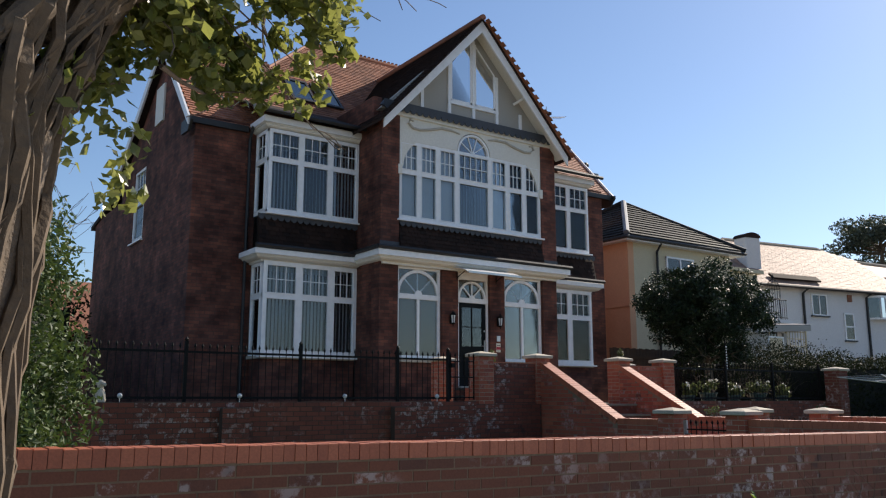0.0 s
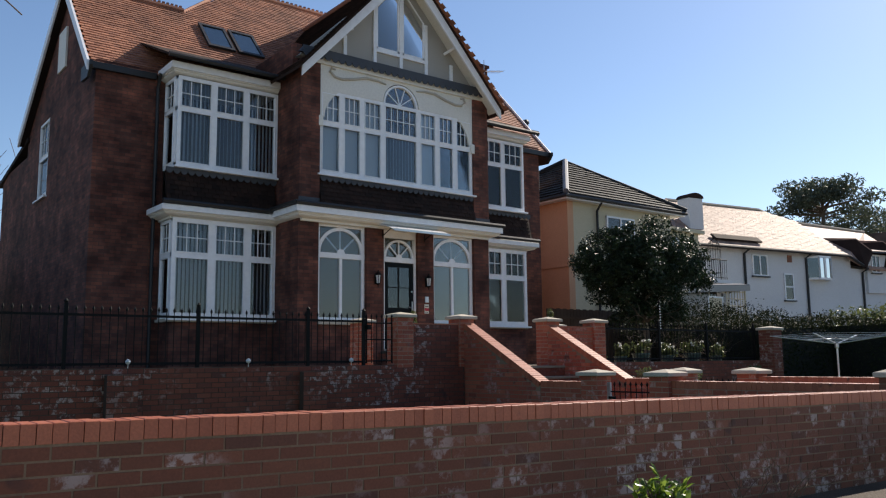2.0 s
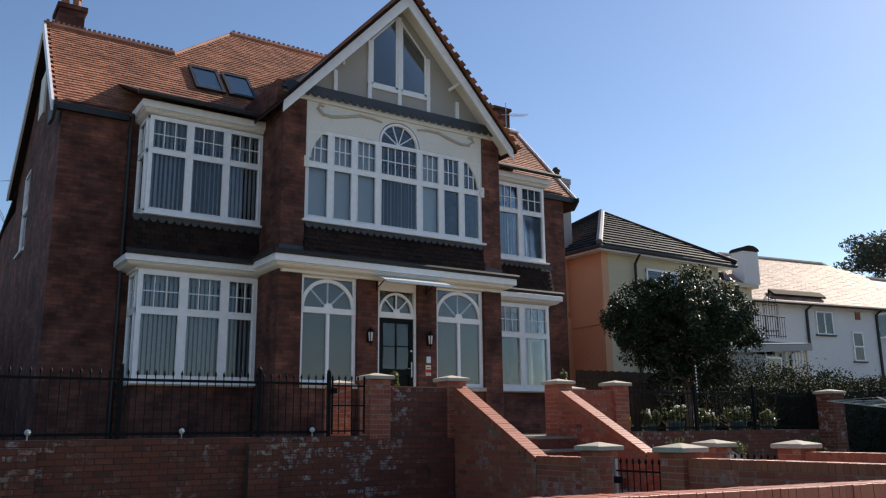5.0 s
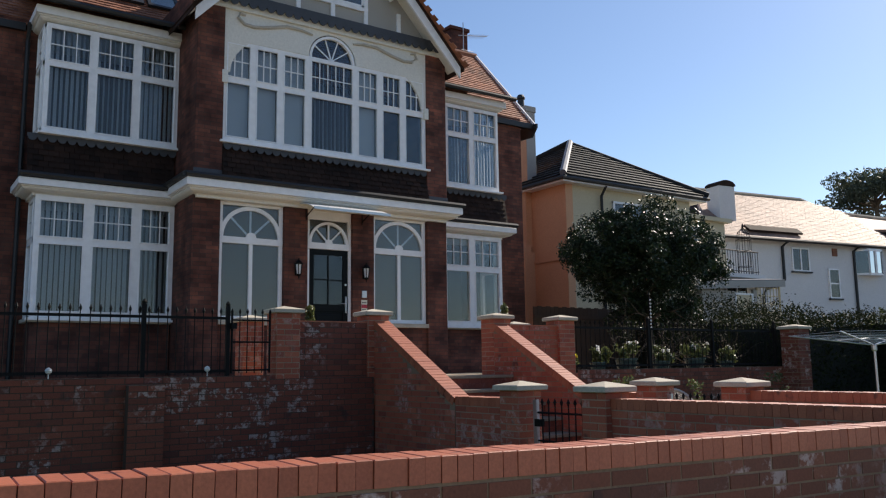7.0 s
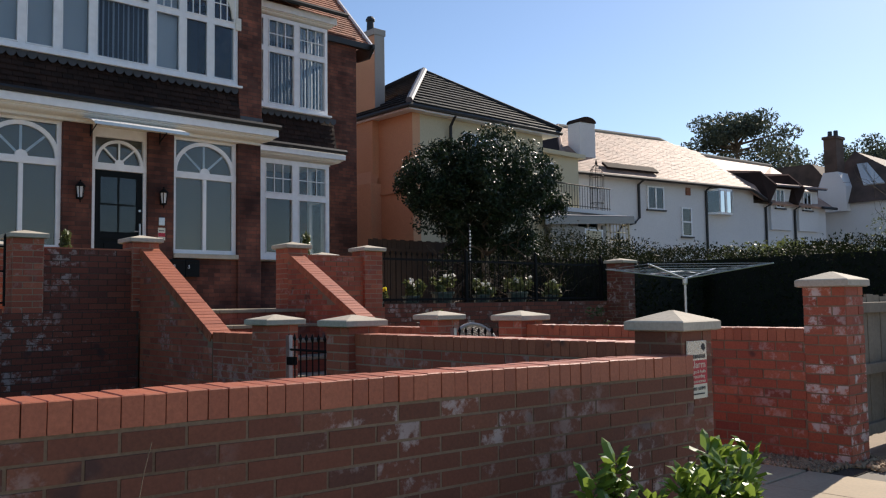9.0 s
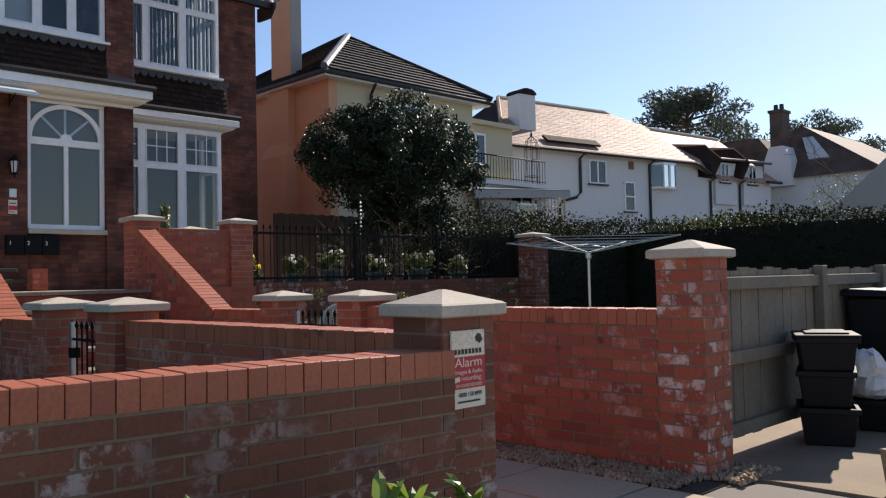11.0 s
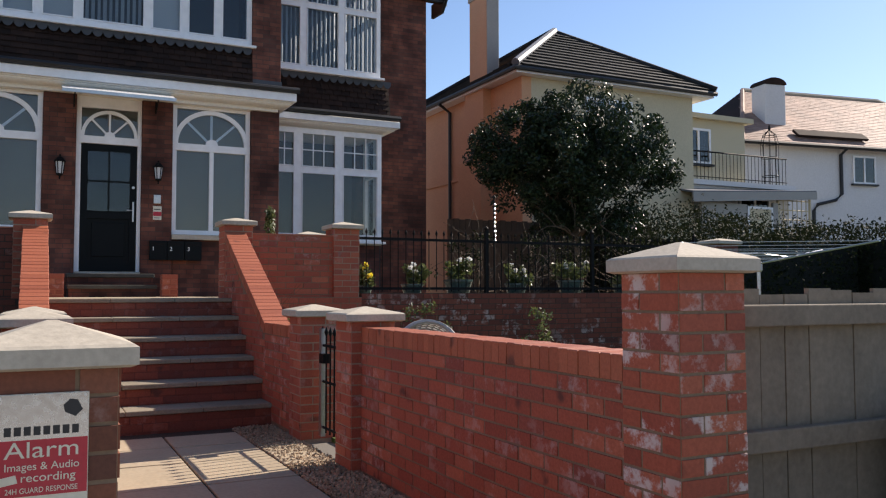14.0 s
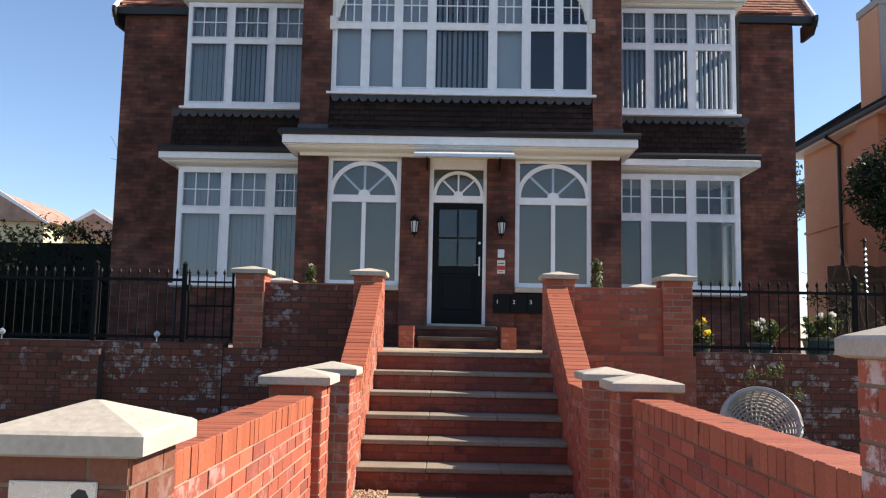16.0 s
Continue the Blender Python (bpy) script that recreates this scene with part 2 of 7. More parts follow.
TERRACOTTA = surface("stone_planter", (0.20, 0.155, 0.085), (0.32, 0.26, 0.16), 0.85, 5, 40, 0.5)
POT = surface("green_glaze", (0.03, 0.06, 0.055), (0.06, 0.10, 0.09), 0.3, 3, 30, 0.1)
SIGN_RED = surface("sign_red", (0.42, 0.012, 0.03), (0.5, 0.02, 0.04), 0.35, 4, 60, 0.03)
SIGN_STEEL = surface("sign_silver", (0.46, 0.46, 0.46), (0.56, 0.56, 0.56), 0.24, 6, 50, 0.03, 1.0)
SIGN_CREAM = surface("sign_cream", (0.68, 0.64, 0.50), (0.74, 0.70, 0.56), 0.45, 4, 60, 0.03)
INK = surface("ink", (0.012, 0.012, 0.014), (0.02, 0.02, 0.022), 0.5, 4, 60, 0.0)
BARK = surface("bark", (0.07, 0.05, 0.034), (0.16, 0.12, 0.085), 0.95, 6, 35, 0.9, dist=0.02)
VINE = surface("ivy_stem", (0.055, 0.038, 0.024), (0.15, 0.105, 0.065), 0.9, 6, 40, 0.7, dist=0.01)
HOLLY = leaf_material("holly_leaf", [(0.006, 0.014, 0.006), (0.012, 0.026, 0.009), (0.022, 0.04, 0.012)], 0.40, 0.08)
HEDGE_LEAF = leaf_material("hedge_leaf", [(0.005, 0.010, 0.004), (0.011, 0.018, 0.006), (0.030, 0.038, 0.013)], 0.62, 0.08)
LIGHT_LEAF = leaf_material("shrub_leaf", [(0.030, 0.048, 0.014), (0.06, 0.082, 0.024), (0.10, 0.118, 0.04)], 0.45, 0.25)
CYPRESS = leaf_material("cypress_spray", [(0.022, 0.045, 0.010), (0.045, 0.08, 0.016), (0.08, 0.12, 0.026)], 0.6, 0.15)
IVY = leaf_material("ivy_leaf", [(0.022, 0.038, 0.009), (0.07, 0.10, 0.022), (0.20, 0.21, 0.05)], 0.35, 0.42)
LAUREL = leaf_material("laurel_leaf", [(0.05, 0.09, 0.012), (0.10, 0.17, 0.02), (0.17, 0.24, 0.04)], 0.25, 0.3)
# needles lifted to grey-green: distance haze is mixed into the colour
HAZED_PINE = leaf_material("hazed_pine_needle", [(0.030, 0.042, 0.028), (0.048, 0.062, 0.040), (0.07, 0.085, 0.05)], 0.6, 0.15)
PETAL_W = leaf_material("white_petal", [(0.6, 0.6, 0.55), (0.75, 0.74, 0.7)], 0.6, 0.3)
PETAL_Y = leaf_material("yellow_petal", [(0.7, 0.45, 0.02), (0.8, 0.6, 0.05)], 0.6, 0.3)
WICKER = surface("grey_wicker", (0.30, 0.28, 0.26), (0.46, 0.44, 0.42), 0.7, 4, 60, 0.3)
CANOPY = surface("frosted_sheet", (0.66, 0.66, 0.64), (0.74, 0.74, 0.72), 0.3, 2, 30, 0.03)
LAMP_GLASS = surface("lamp_glass", (0.55, 0.57, 0.57), (0.65, 0.66, 0.66), 0.25, 8, 60, 0.0)


for m_ in (COPING, COPING_ONE):
    m_.node_tree.nodes["Principled BSDF"].inputs["Roughness"].default_value = 0.55
for m_, v_ in ((BLACK_PAINT, 0.12), (BIN, 0.2), (IRON, 0.12), (HOUSE_BRICK, 0.25), (HOLLY, 0.3), (HEDGE_LEAF, 0.1)):
    m_.node_tree.nodes["Principled BSDF"].inputs["Specular IOR Level"].default_value = v_


# ---- building helpers ----
class Shape:
    """Collects corners and faces of one mesh, in world metres."""

    def __init__(self):
        self.v, self.f = [], []

    def add(self, v, f):
        o = len(self.v)
        self.v += [tuple(p) for p in v]
        self.f += [tuple(o + i for i in q) for q in f]
        return self

    def box(self, x0, x1, y0, y1, z0, z1, m=None):
        v = [Vector((x, y, z)) for z in (z0, z1) for y in (y0, y1) for x in (x0, x1)]
        if m is not None:
            v = [m @ p for p in v]
        return self.add(v, [(0, 2, 3, 1), (4, 5, 7, 6), (0, 1, 5, 4), (2, 6, 7, 3), (0, 4, 6, 2), (1, 3, 7, 5)])

    def prism(self, pts, d):
        """A flat outline pushed along d."""
        n, d = len(pts), Vector(d)
        v = [Vector(p) for p in pts] + [Vector(p) + d for p in pts]
        return self.add(v, [tuple(range(n))[::-1], tuple(range(n, 2 * n))] + [(i, (i + 1) % n, n + (i + 1) % n, n + i) for i in range(n)])

    def tube(self, pts, r, n=6, close=True):
        pts = [Vector(p) for p in pts]
        rs = r if isinstance(r, (list, tuple)) else [r] * len(pts)
        o, v, f = 0, [], []
        for i, p in enumerate(pts):
            d = (pts[min(i + 1, len(pts) - 1)] - pts[max(i - 1, 0)]).normalized()
            a = d.cross(Vector((0, 0, 1)) if abs(d.z) < 0.9 else Vector((1, 0, 0))).normalized()
            b = d.cross(a)
            v += [p + (a * math.cos(k * math.tau / n) + b * math.sin(k * math.tau / n)) * rs[i] for k in range(n)]
        for i in range(len(pts) - 1):
            f += [(i * n + k, i * n + (k + 1) % n, (i + 1) * n + (k + 1) % n, (i + 1) * n + k) for k in range(n)]
        if close:
            f += [tuple(range(n))[::-1], tuple(range(len(v) - n, len(v)))]
        return self.add(v, f)

    def lathe(self, x, y, profile, n=12):
        """A profile of (radius, z) turned round an upright axis."""
        v = [(x + r * math.cos(k * math.tau / n), y + r * math.sin(k * math.tau / n), z) for r, z in profile for k in range(n)]
        f = [(i * n + k, i * n + (k + 1) % n, (i + 1) * n + (k + 1) % n, (i + 1) * n + k) for i in range(len(profile) - 1) for k in range(n)]
        f += [tuple(range(n))[::-1], tuple(range(len(v) - n, len(v)))]
        return self.add(v, f)

    def moved(self, m):
        self.v = [tuple(m @ Vector(p)) for p in self.v]
        return self


def mesh_of(name, s, material):
    me = bpy.data.meshes.new(name)
    me.from_pydata(s.v, [], s.f)
    me.materials.append(material)
    me.update()
    return me


def thing(name, at, label, category, group="", kind=""):
    ob = new(name)
    ob.empty_display_size = 0.2
    ob.location = at
    return tagged(ob, label, category, group, kind)


def part(name, s, material, parent, label="", bevel=0.0, kind=""):
    """One mesh under a thing, or under a part of it; the shape is given in world metres."""
    ob = new(name, mesh_of(name, s, material))
    ob.parent = parent
    if parent.parent is None:
        ob.matrix_parent_inverse = Matrix.Translation(-Vector(parent.location))
    if bevel:
        b = ob.modifiers.new("edge", "BEVEL")
        b.width, b.segments, b.limit_method = bevel, 2, "ANGLE"
    return tagged(ob, label, kind=kind)


def boxes(name, rows, material, parent, label="", bevel=0.0):
    for r in rows:
        part(name, Shape().box(*r), material, parent, label, bevel)


def solo(name, s, material, label, category, group="", kind="", bevel=0.0):
    ob = new(name, mesh_of(name, s, material))
    if bevel:
        b = ob.modifiers.new("edge", "BEVEL")
        b.width, b.segments, b.limit_method = bevel, 2, "ANGLE"
    return tagged(ob, label, category, group, kind)


def lettering(name, text, size, m, material, parent, width=None):
    c = bpy.data.curves.new(name, "FONT")
    c.body, c.size, c.align_x, c.align_y, c.extrude = text, size, "CENTER", "CENTER", 0.0006
    tmp = bpy.data.objects.new(name, c)
    scene.collection.objects.link(tmp)
    bpy.context.view_layer.update()
    me = bpy.data.meshes.new_from_object(tmp.evaluated_get(bpy.context.evaluated_depsgraph_get()))
    bpy.data.objects.remove(tmp)
    if width:
        xs = [v.co.x for v in me.vertices]
        k = width / (max(xs) - min(xs))
        for v in me.vertices:
            v.co.x *= k
    me.transform(m)
    me.materials.clear()
    me.materials.append(material)
    ob = new(name, me)
    ob.parent = parent
    if parent.parent is None:
        ob.matrix_parent_inverse = Matrix.Translation(-Vector(parent.location))
    return ob


def leaves(centres, spread, count, size, seed, flat=0.0, upward=0.0, shape="leaf"):
    """Many small folded leaves round given centres; spread is one radius for each centre (x, y, z)."""
    rng = np.random.default_rng(seed)
    c, sp = np.asarray(centres, float), np.asarray(spread, float)
    pick = rng.integers(0, len(c), count)
    d = rng.normal(size=(count, 3))
    d /= np.linalg.norm(d, axis=1)[:, None]
    pos = c[pick] + d * sp[pick] * (rng.random(count)[:, None] ** (1 / 2.2))
    n = rng.normal(size=(count, 3))
    n[:, 2] = n[:, 2] * (1 - flat) + flat * 1.5 + upward
    n += d * 0.5
    n /= np.linalg.norm(n, axis=1)[:, None]
    a = np.cross(n, rng.normal(size=(count, 3)))
    a /= np.linalg.norm(a, axis=1)[:, None]
    b = np.cross(n, a)
    s = size * rng.uniform(0.6, 1.3, count)[:, None]
    w = 0.42 if shape == "leaf" else (0.14 if shape == "needle" else 0.75)
    tip, base = pos + a * s, pos - a * s
    l, r = pos + b * s * w + n * s * 0.12, pos - b * s * w + n * s * 0.12
    v = np.stack([base, r, tip, l], 1).reshape(-1, 3)
    i = np.arange(count)[:, None] * 4
    return v, (i + np.array([0, 1, 2, 3])).tolist()


def leaf_part(name, parent, material, centres, spread, count, size, seed, label="", **kw):
    s = Shape()
    v, f = leaves(centres, spread, count, size, seed, **kw)
    s.v, s.f = v.tolist(), f
    return part(name, s, material, parent, label)


def limb(rng, start, way, length, r0, steps, bend, out, depth, spread=0.7):
    """A tapering, bending limb and its side limbs, as lists of (points, radii)."""
    p, d = Vector(start), Vector(way).normalized()
    pts, rs = [p.copy()], [r0]
    for i in range(steps):
        d = (d + Vector(rng.normal(0, bend, 3))).normalized()
        p = p + d * length / steps
        pts.append(p.copy())
        rs.append(r0 * (1 - 0.75 * (i + 1) / steps))
        if depth and i >= 1 and rng.random() < 0.8:
            side = (d + Vector(rng.normal(0, spread, 3))).normalized()
            limb(rng, p, side, length * rng.uniform(0.4, 0.65), rs[-1] * 0.7, max(3, steps - 1), bend, out, depth - 1, spread)
    out.append((pts, rs))
    return out


# ---- the ground ----
gs = Shape()
gs.box(-400, 400, -400, 400, -0.5, -0.02)
solo("ground", gs, ASPHALT, "dark asphalt road and ground", "ground", kind="structure")


# ---- windows ----
def bars_for(s, xs, z0, z1, y, rows, w=0.018, cols=3):
    """Thin glazing bars over each light between neighbouring xs."""
    for a, b in zip(xs, xs[1:]):
        for k in range(1, cols):
            x = a + (b - a) * k / cols
            s.box(x - w / 2, x + w / 2, y - 0.012, y + 0.006, z0, z1)
        for k in range(1, rows):
            z = z0 + (z1 - z0) * k / rows
            s.box(a, b, y - 0.0125, y + 0.0065, z - w / 2, z + w / 2)


def window_unit(parent, xs, z0, zt, z1, m, bar=0.085, blind=0.0, cols=3, seed=0, name="window", sill=True, gone=(), flat=()):
    """A plastic casement window in a plane that faces -y, put in its place by m: frame, panes, glazing bars and blinds."""
    s, d = Shape(), 0.05
    x0, x1 = xs[0], xs[-1]
    s.box(x0, x1, -d, d, z0, z0 + bar).box(x0, x1, -d, d, z1 - bar * 0.8, z1)
    s.box(x0, x1, -d * 0.94, d * 0.94, zt - bar * 0.55, zt + bar * 0.55)
    for i, x in enumerate(xs):
        w = bar if i in (0, len(xs) - 1) else bar * 0.72
        a = x if i == 0 else (x - w if i == len(xs) - 1 else x - w)
        b = x + w if i < len(xs) - 1 else x
        s.box(a, b, -d * 0.97, d * 0.97, z0, z1)
    inner = []
    for a, b in zip(xs, xs[1:]):
        inner.append((a + bar * 0.9, b - bar * 0.9))
    for i, (a, b) in enumerate(inner):
        for (p, q) in ((z0 + bar, zt - bar * 0.5), (zt + bar * 0.5, z1 - bar * 0.8)):
            c = 0.022
            s.box(a - c, a, -d - 0.012, -d + 0.02, p, q).box(b, b + c, -d - 0.012, -d + 0.02, p, q)
            s.box(a - c, b + c, -d - 0.0115, -d + 0.02, p, p + c).box(a - c, b + c, -d - 0.0115, -d + 0.02, q - c, q)
    w = part(name, s.moved(m), WHITE, parent, "white plastic window frame", 0.006)
    for i, (a, b) in enumerate(inner):
        for (p, q) in ((z0 + bar, zt - bar * 0.5), (zt + bar * 0.5, z1 - bar * 0.8)):
            g = part("pane", Shape().box(a, b, -0.012, -0.004, p, q).moved(m), PANE, w)
            g.visible_shadow = False
        s = Shape()
        bars_for(s, (a, b), zt + bar * 0.5, z1 - bar * 0.8, -0.02, 2, cols=cols if b - a < 0.75 else cols + 2)
        part("glazing_grid", s.moved(m), WHITE, w)
    if blind:
        rng = np.random.default_rng(seed)
        for i, (a, b) in enumerate(inner):
            if i in gone:
                continue
            if i in flat:
                part("roller_blind", Shape().box(a - 0.03, b + 0.03, blind, blind + 0.004, z0 + 0.05, z1 - 0.06).moved(m), BLIND, w, "pale flat blind")
                continue
            s, x = Shape(), a - 0.03
            open_ = rng.uniform(25, 60)
            while x < b + 0.03:
                s.box(-0.043, 0.043, -0.001, 0.001, z0 + 0.05, z1 - 0.06, pose(x, blind + rng.uniform(-0.006, 0.006), 0, 0, 0, open_ + rng.uniform(-6, 6)))
                x += 0.088
            part("vertical_blind", s.moved(m), BLIND, w, "pale grey vertical blind")
    if sill:
        part("sill", Shape().box(x0 - 0.06, x1 + 0.06, -0.14, 0.04, z0 - 0.045, z0 - 0.003).moved(m), WHITE, w, bevel=0.006)
    return w


def arch_points(cx, z, r, y, a0=0, a1=180, n=20):
    return [Vector((cx + r * math.cos(radians(a0 + (a1 - a0) * k / n)), y, z + r * math.sin(radians(a0 + (a1 - a0) * k / n)))) for k in range(n + 1)]


def arch_band(s, cx, z, r, w, y0, y1, n=20):
    """A half-round band of the width w inside radius r."""
    o, i = arch_points(cx, z, r, y0, n=n), arch_points(cx, z, r - w, y0, n=n)
    for k in range(n):
        s.prism([o[k], o[k + 1], i[k + 1], i[k]], (0, y1 - y0, 0))


def fan_window(parent, x0, x1, z0, zt, z1, y, low_film):
    """A window with a fanlight under a half-round head, two lights below."""
    s, b = Shape(), 0.075
    cx, r = (x0 + x1) / 2, (x1 - x0) / 2 - 0.02
    s.box(x0, x0 + b, y - 0.05, y + 0.05, z0, z1).box(x1 - b, x1, y - 0.05, y + 0.05, z0, z1)
    s.box(x0, x1, y - 0.049, y + 0.049, z0, z0 + b).box(x0, x1, y - 0.049, y + 0.049, z1 - 0.05, z1)
    s.box(x0, x1, y - 0.055, y + 0.05, zt - 0.06, zt + 0.06)
    s.box(cx - 0.035, cx + 0.035, y - 0.048, y + 0.048, z0, zt)
    w = part("window", s, WHITE, parent, "white window with a fanlight", 0.006)
    f = Shape()
    h = z1 - 0.05 - zt - 0.06
    k = h / r
    arch_band(f, 0, 0, r, 0.075, -0.046, 0.03)
    for a in (45, 90, 135):
        d = Vector((math.cos(radians(a)), 0, math.sin(radians(a))))
        q = Vector((-d.z, 0, d.x)) * 0.02
        f.prism([d * 0.06 + q, d * 0.06 - q, d * (r - 0.05) - q, d * (r - 0.05) + q], (0, 0.03, 0))
    arch_band(f, 0, 0, 0.10, 0.10, -0.05, 0.0, 8)
    part("fanlight_tracery", f.moved(Matrix.Translation((cx, y, zt + 0.06)) @ Matrix.Diagonal((1, 1, k, 1))), WHITE, w)
    for a, c, p, q in ((x0 + b, cx - 0.035, z0 + b, zt - 0.06), (cx + 0.035, x1 - b, z0 + b, zt - 0.06), (x0 + b, x1 - b, zt + 0.06, z1 - 0.05)):
        g = part("pane", Shape().box(a, c, y - 0.008, y, p, q), PANE, w)
        g.visible_shadow = False
    if low_film:
        part("obscuring_film", Shape().box(x0 + b, x1 - b, y + 0.010, y + 0.014, z0 + b, z1 - 0.06), NET, w, "pale obscuring film behind the glass")
    return w


ID = Matrix.Identity(4)
house = thing("house", (0, 2.2, 1.2), "large dark red-brick house with white bays and a gable", "house")

# rooms and outer walls; the bays stand in front of the wall plane
boxes("wall", ((-6.54, -5.05, 1.72, 2.5, 0, 7.72), (5.02, 6.35, 1.72, 2.5, 0, 7.72)), HOUSE_BRICK, house, "dark red brick front wall", 0.004)
ring_ = [(-6.54, 2.503, 0), (-6.54, 11.2, 0), (-6.54, 11.2, 6.9), (-6.54, 8.2, 6.9), (-6.54, 8.2, 7.72), (-6.54, 6.85, 7.72), (-6.54, 6.85, 5.45), (-6.54, 5.75, 5.45), (-6.54, 5.75, 7.72), (-6.54, 2.503, 7.72)]
part("wall", Shape().prism(ring_, (0.3, 0, 0)), HOUSE_BRICK, house, "dark red brick side wall")
part("lintel", Shape().box(-6.54, -6.24, 5.75, 6.85, 7.45, 7.72), HOUSE_BRICK, house)
part("wall", Shape().prism([(-6.54, 2.25, 7.72), (-6.54, 8.1, 7.72), (-6.54, 5.0, 10.55), (-6.54, 4.5, 10.55)], (0.3, 0, 0)), HOUSE_BRICK, house, "brick gable end")
part("wall", Shape().prism([(6.05, 2.25, 7.72), (6.05, 8.1, 7.72), (6.05, 5.0, 10.4), (6.05, 4.3, 10.4)], (0.3, 0, 0)), HOUSE_BRICK, house, "brick gable end")
part("wall", Shape().box(6.05, 6.68, 2.503, 8.2, 0, 7.72), HOUSE_BRICK, house, "dark red brick side wall")
boxes("wall", ((-6.54, 6.35, 11.2, 11.5, 0, 6.9), (6.05, 6.68, 8.2, 11.2, 0, 6.9)), HOUSE_BRICK, house)
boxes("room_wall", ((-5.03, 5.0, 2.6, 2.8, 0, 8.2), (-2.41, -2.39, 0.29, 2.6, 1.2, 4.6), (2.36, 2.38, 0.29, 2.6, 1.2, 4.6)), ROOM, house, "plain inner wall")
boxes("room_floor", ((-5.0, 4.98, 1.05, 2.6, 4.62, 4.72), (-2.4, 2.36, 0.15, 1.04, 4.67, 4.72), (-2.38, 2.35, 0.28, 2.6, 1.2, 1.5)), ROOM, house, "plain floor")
side = window_unit(house, [0, 1.1], 5.45, 6.5, 7.45, pose(-6.47, 6.85, 0, 0, 0, -90), 0.08, sill=True, cols=1)


def skirt_tiles(x0, x1, y_low, z_low, y_up, z_up, rows, w, name, label, tile=0.17):
    """Courses of hung tiles between two levels, each course lapped over the one below."""
    s = Shape()
    rng = np.random.default_rng(int(abs(x0 * 10)) + rows)
    for i in range(rows):
        a, b = i / rows, (i + 1) / rows
        ya, za, yb, zb = y_low + (y_up - y_low) * a, z_low + (z_up - z_low) * a, y_low + (y_up - y_low) * b, z_low + (z_up - z_low) * b
        n = max(1, round((x1 - x0) / tile))
        step = (x1 - x0) / n
        for k in range(n + i % 2):
            u0 = max(x0, x0 + (k - 0.5 * (i % 2)) * step) + 0.003
            u1 = min(x1, x0 + (k + 1 - 0.5 * (i % 2)) * step) - 0.003
            if u1 - u0 < 0.02:
                continue
            j = rng.uniform(-0.004, 0.004)
            s.prism([(u0, ya - w - j, za + j), (u1, ya - w - j, za), (u1, yb - 0.004, zb + 0.01), (u0, yb - 0.004, zb + 0.01)], (0, w * 0.7, w * 0.25))
    s.prism([(x0, y_low + 0.02, z_low), (x1, y_low + 0.02, z_low), (x1, y_up + 0.02, z_up), (x0, y_up + 0.02, z_up)], (0, 0.03, 0))
    return part(name, s, DARK_TILE, house, label)


def scallops(x0, x1, y, z0, z1, tile, material, name, label):
    s = Shape()
    s.box(x0, x1, y, y + 0.015, z0 + tile * 0.45, z1)
    n = round((x1 - x0) / tile)
    step = (x1 - x0) / n
    for k in range(n):
        cx = x0 + (k + 0.5) * step
        pts = [Vector((cx + step * 0.46 * math.cos(radians(a)), y - 0.008, z0 + tile * 0.5 + tile * 0.5 * math.sin(radians(a)))) for a in range(180, 361, 30)]
        s.prism(pts, (0, 0.016, 0))
    return part(name, s, material, house, label)


def swept(x0, x1, yf, yb, profile, left, right):
    """A moulding carried round the front and the free ends of a bay; profile gives (set back, height) from top to foot."""
    s, rows = Shape(), []
    for d, z in profile:
        rows.append([(x0 + d * left, yb, z), (x0 + d * left, yf + d, z), (x1 - d * right, yf + d, z), (x1 - d * right, yb, z)])
    v = [p for r in rows for p in r]
    f = [(4 * i + k, 4 * i + 4 + k, 4 * i + 5 + k, 4 * i + 1 + k) for i in range(len(rows) - 1) for k in range(3)]
    n = 4 * (len(rows) - 1)
    return s.add(v, f + [(0, 1, 2, 3), (n + 3, n + 2, n + 1, n)])


def cornice(x0, x1, yf, yb, z0, z1, left=True, right=True):
    """A cornice round a projecting bay: a white fascia board over a cream cove; it breaks round the ends."""
    h = z1 - z0
    cove = [(0.045, z0 + 0.5 * h), (0.045, z0 + 0.44 * h)] + [(0.07 + 0.17 * (1 - math.cos(a * math.pi / 12)), z0 + h * (0.42 - 0.24 * math.sin(a * math.pi / 12))) for a in range(7)] + [(0.25, z0 + 0.12 * h), (0.25, z0)]
    c = part("cornice", swept(x0, x1, yf, yb, cove, left, right), CREAM, house, "cream moulded timber cornice")
    part("fascia", swept(x0, x1, yf, yb, [(0.02, z1), (0.0, z1 - 0.015), (0.0, z0 + 0.52 * h), (0.02, z0 + 0.5 * h + 0.002)], left, right), WHITE, c, "white fascia board")
    return c


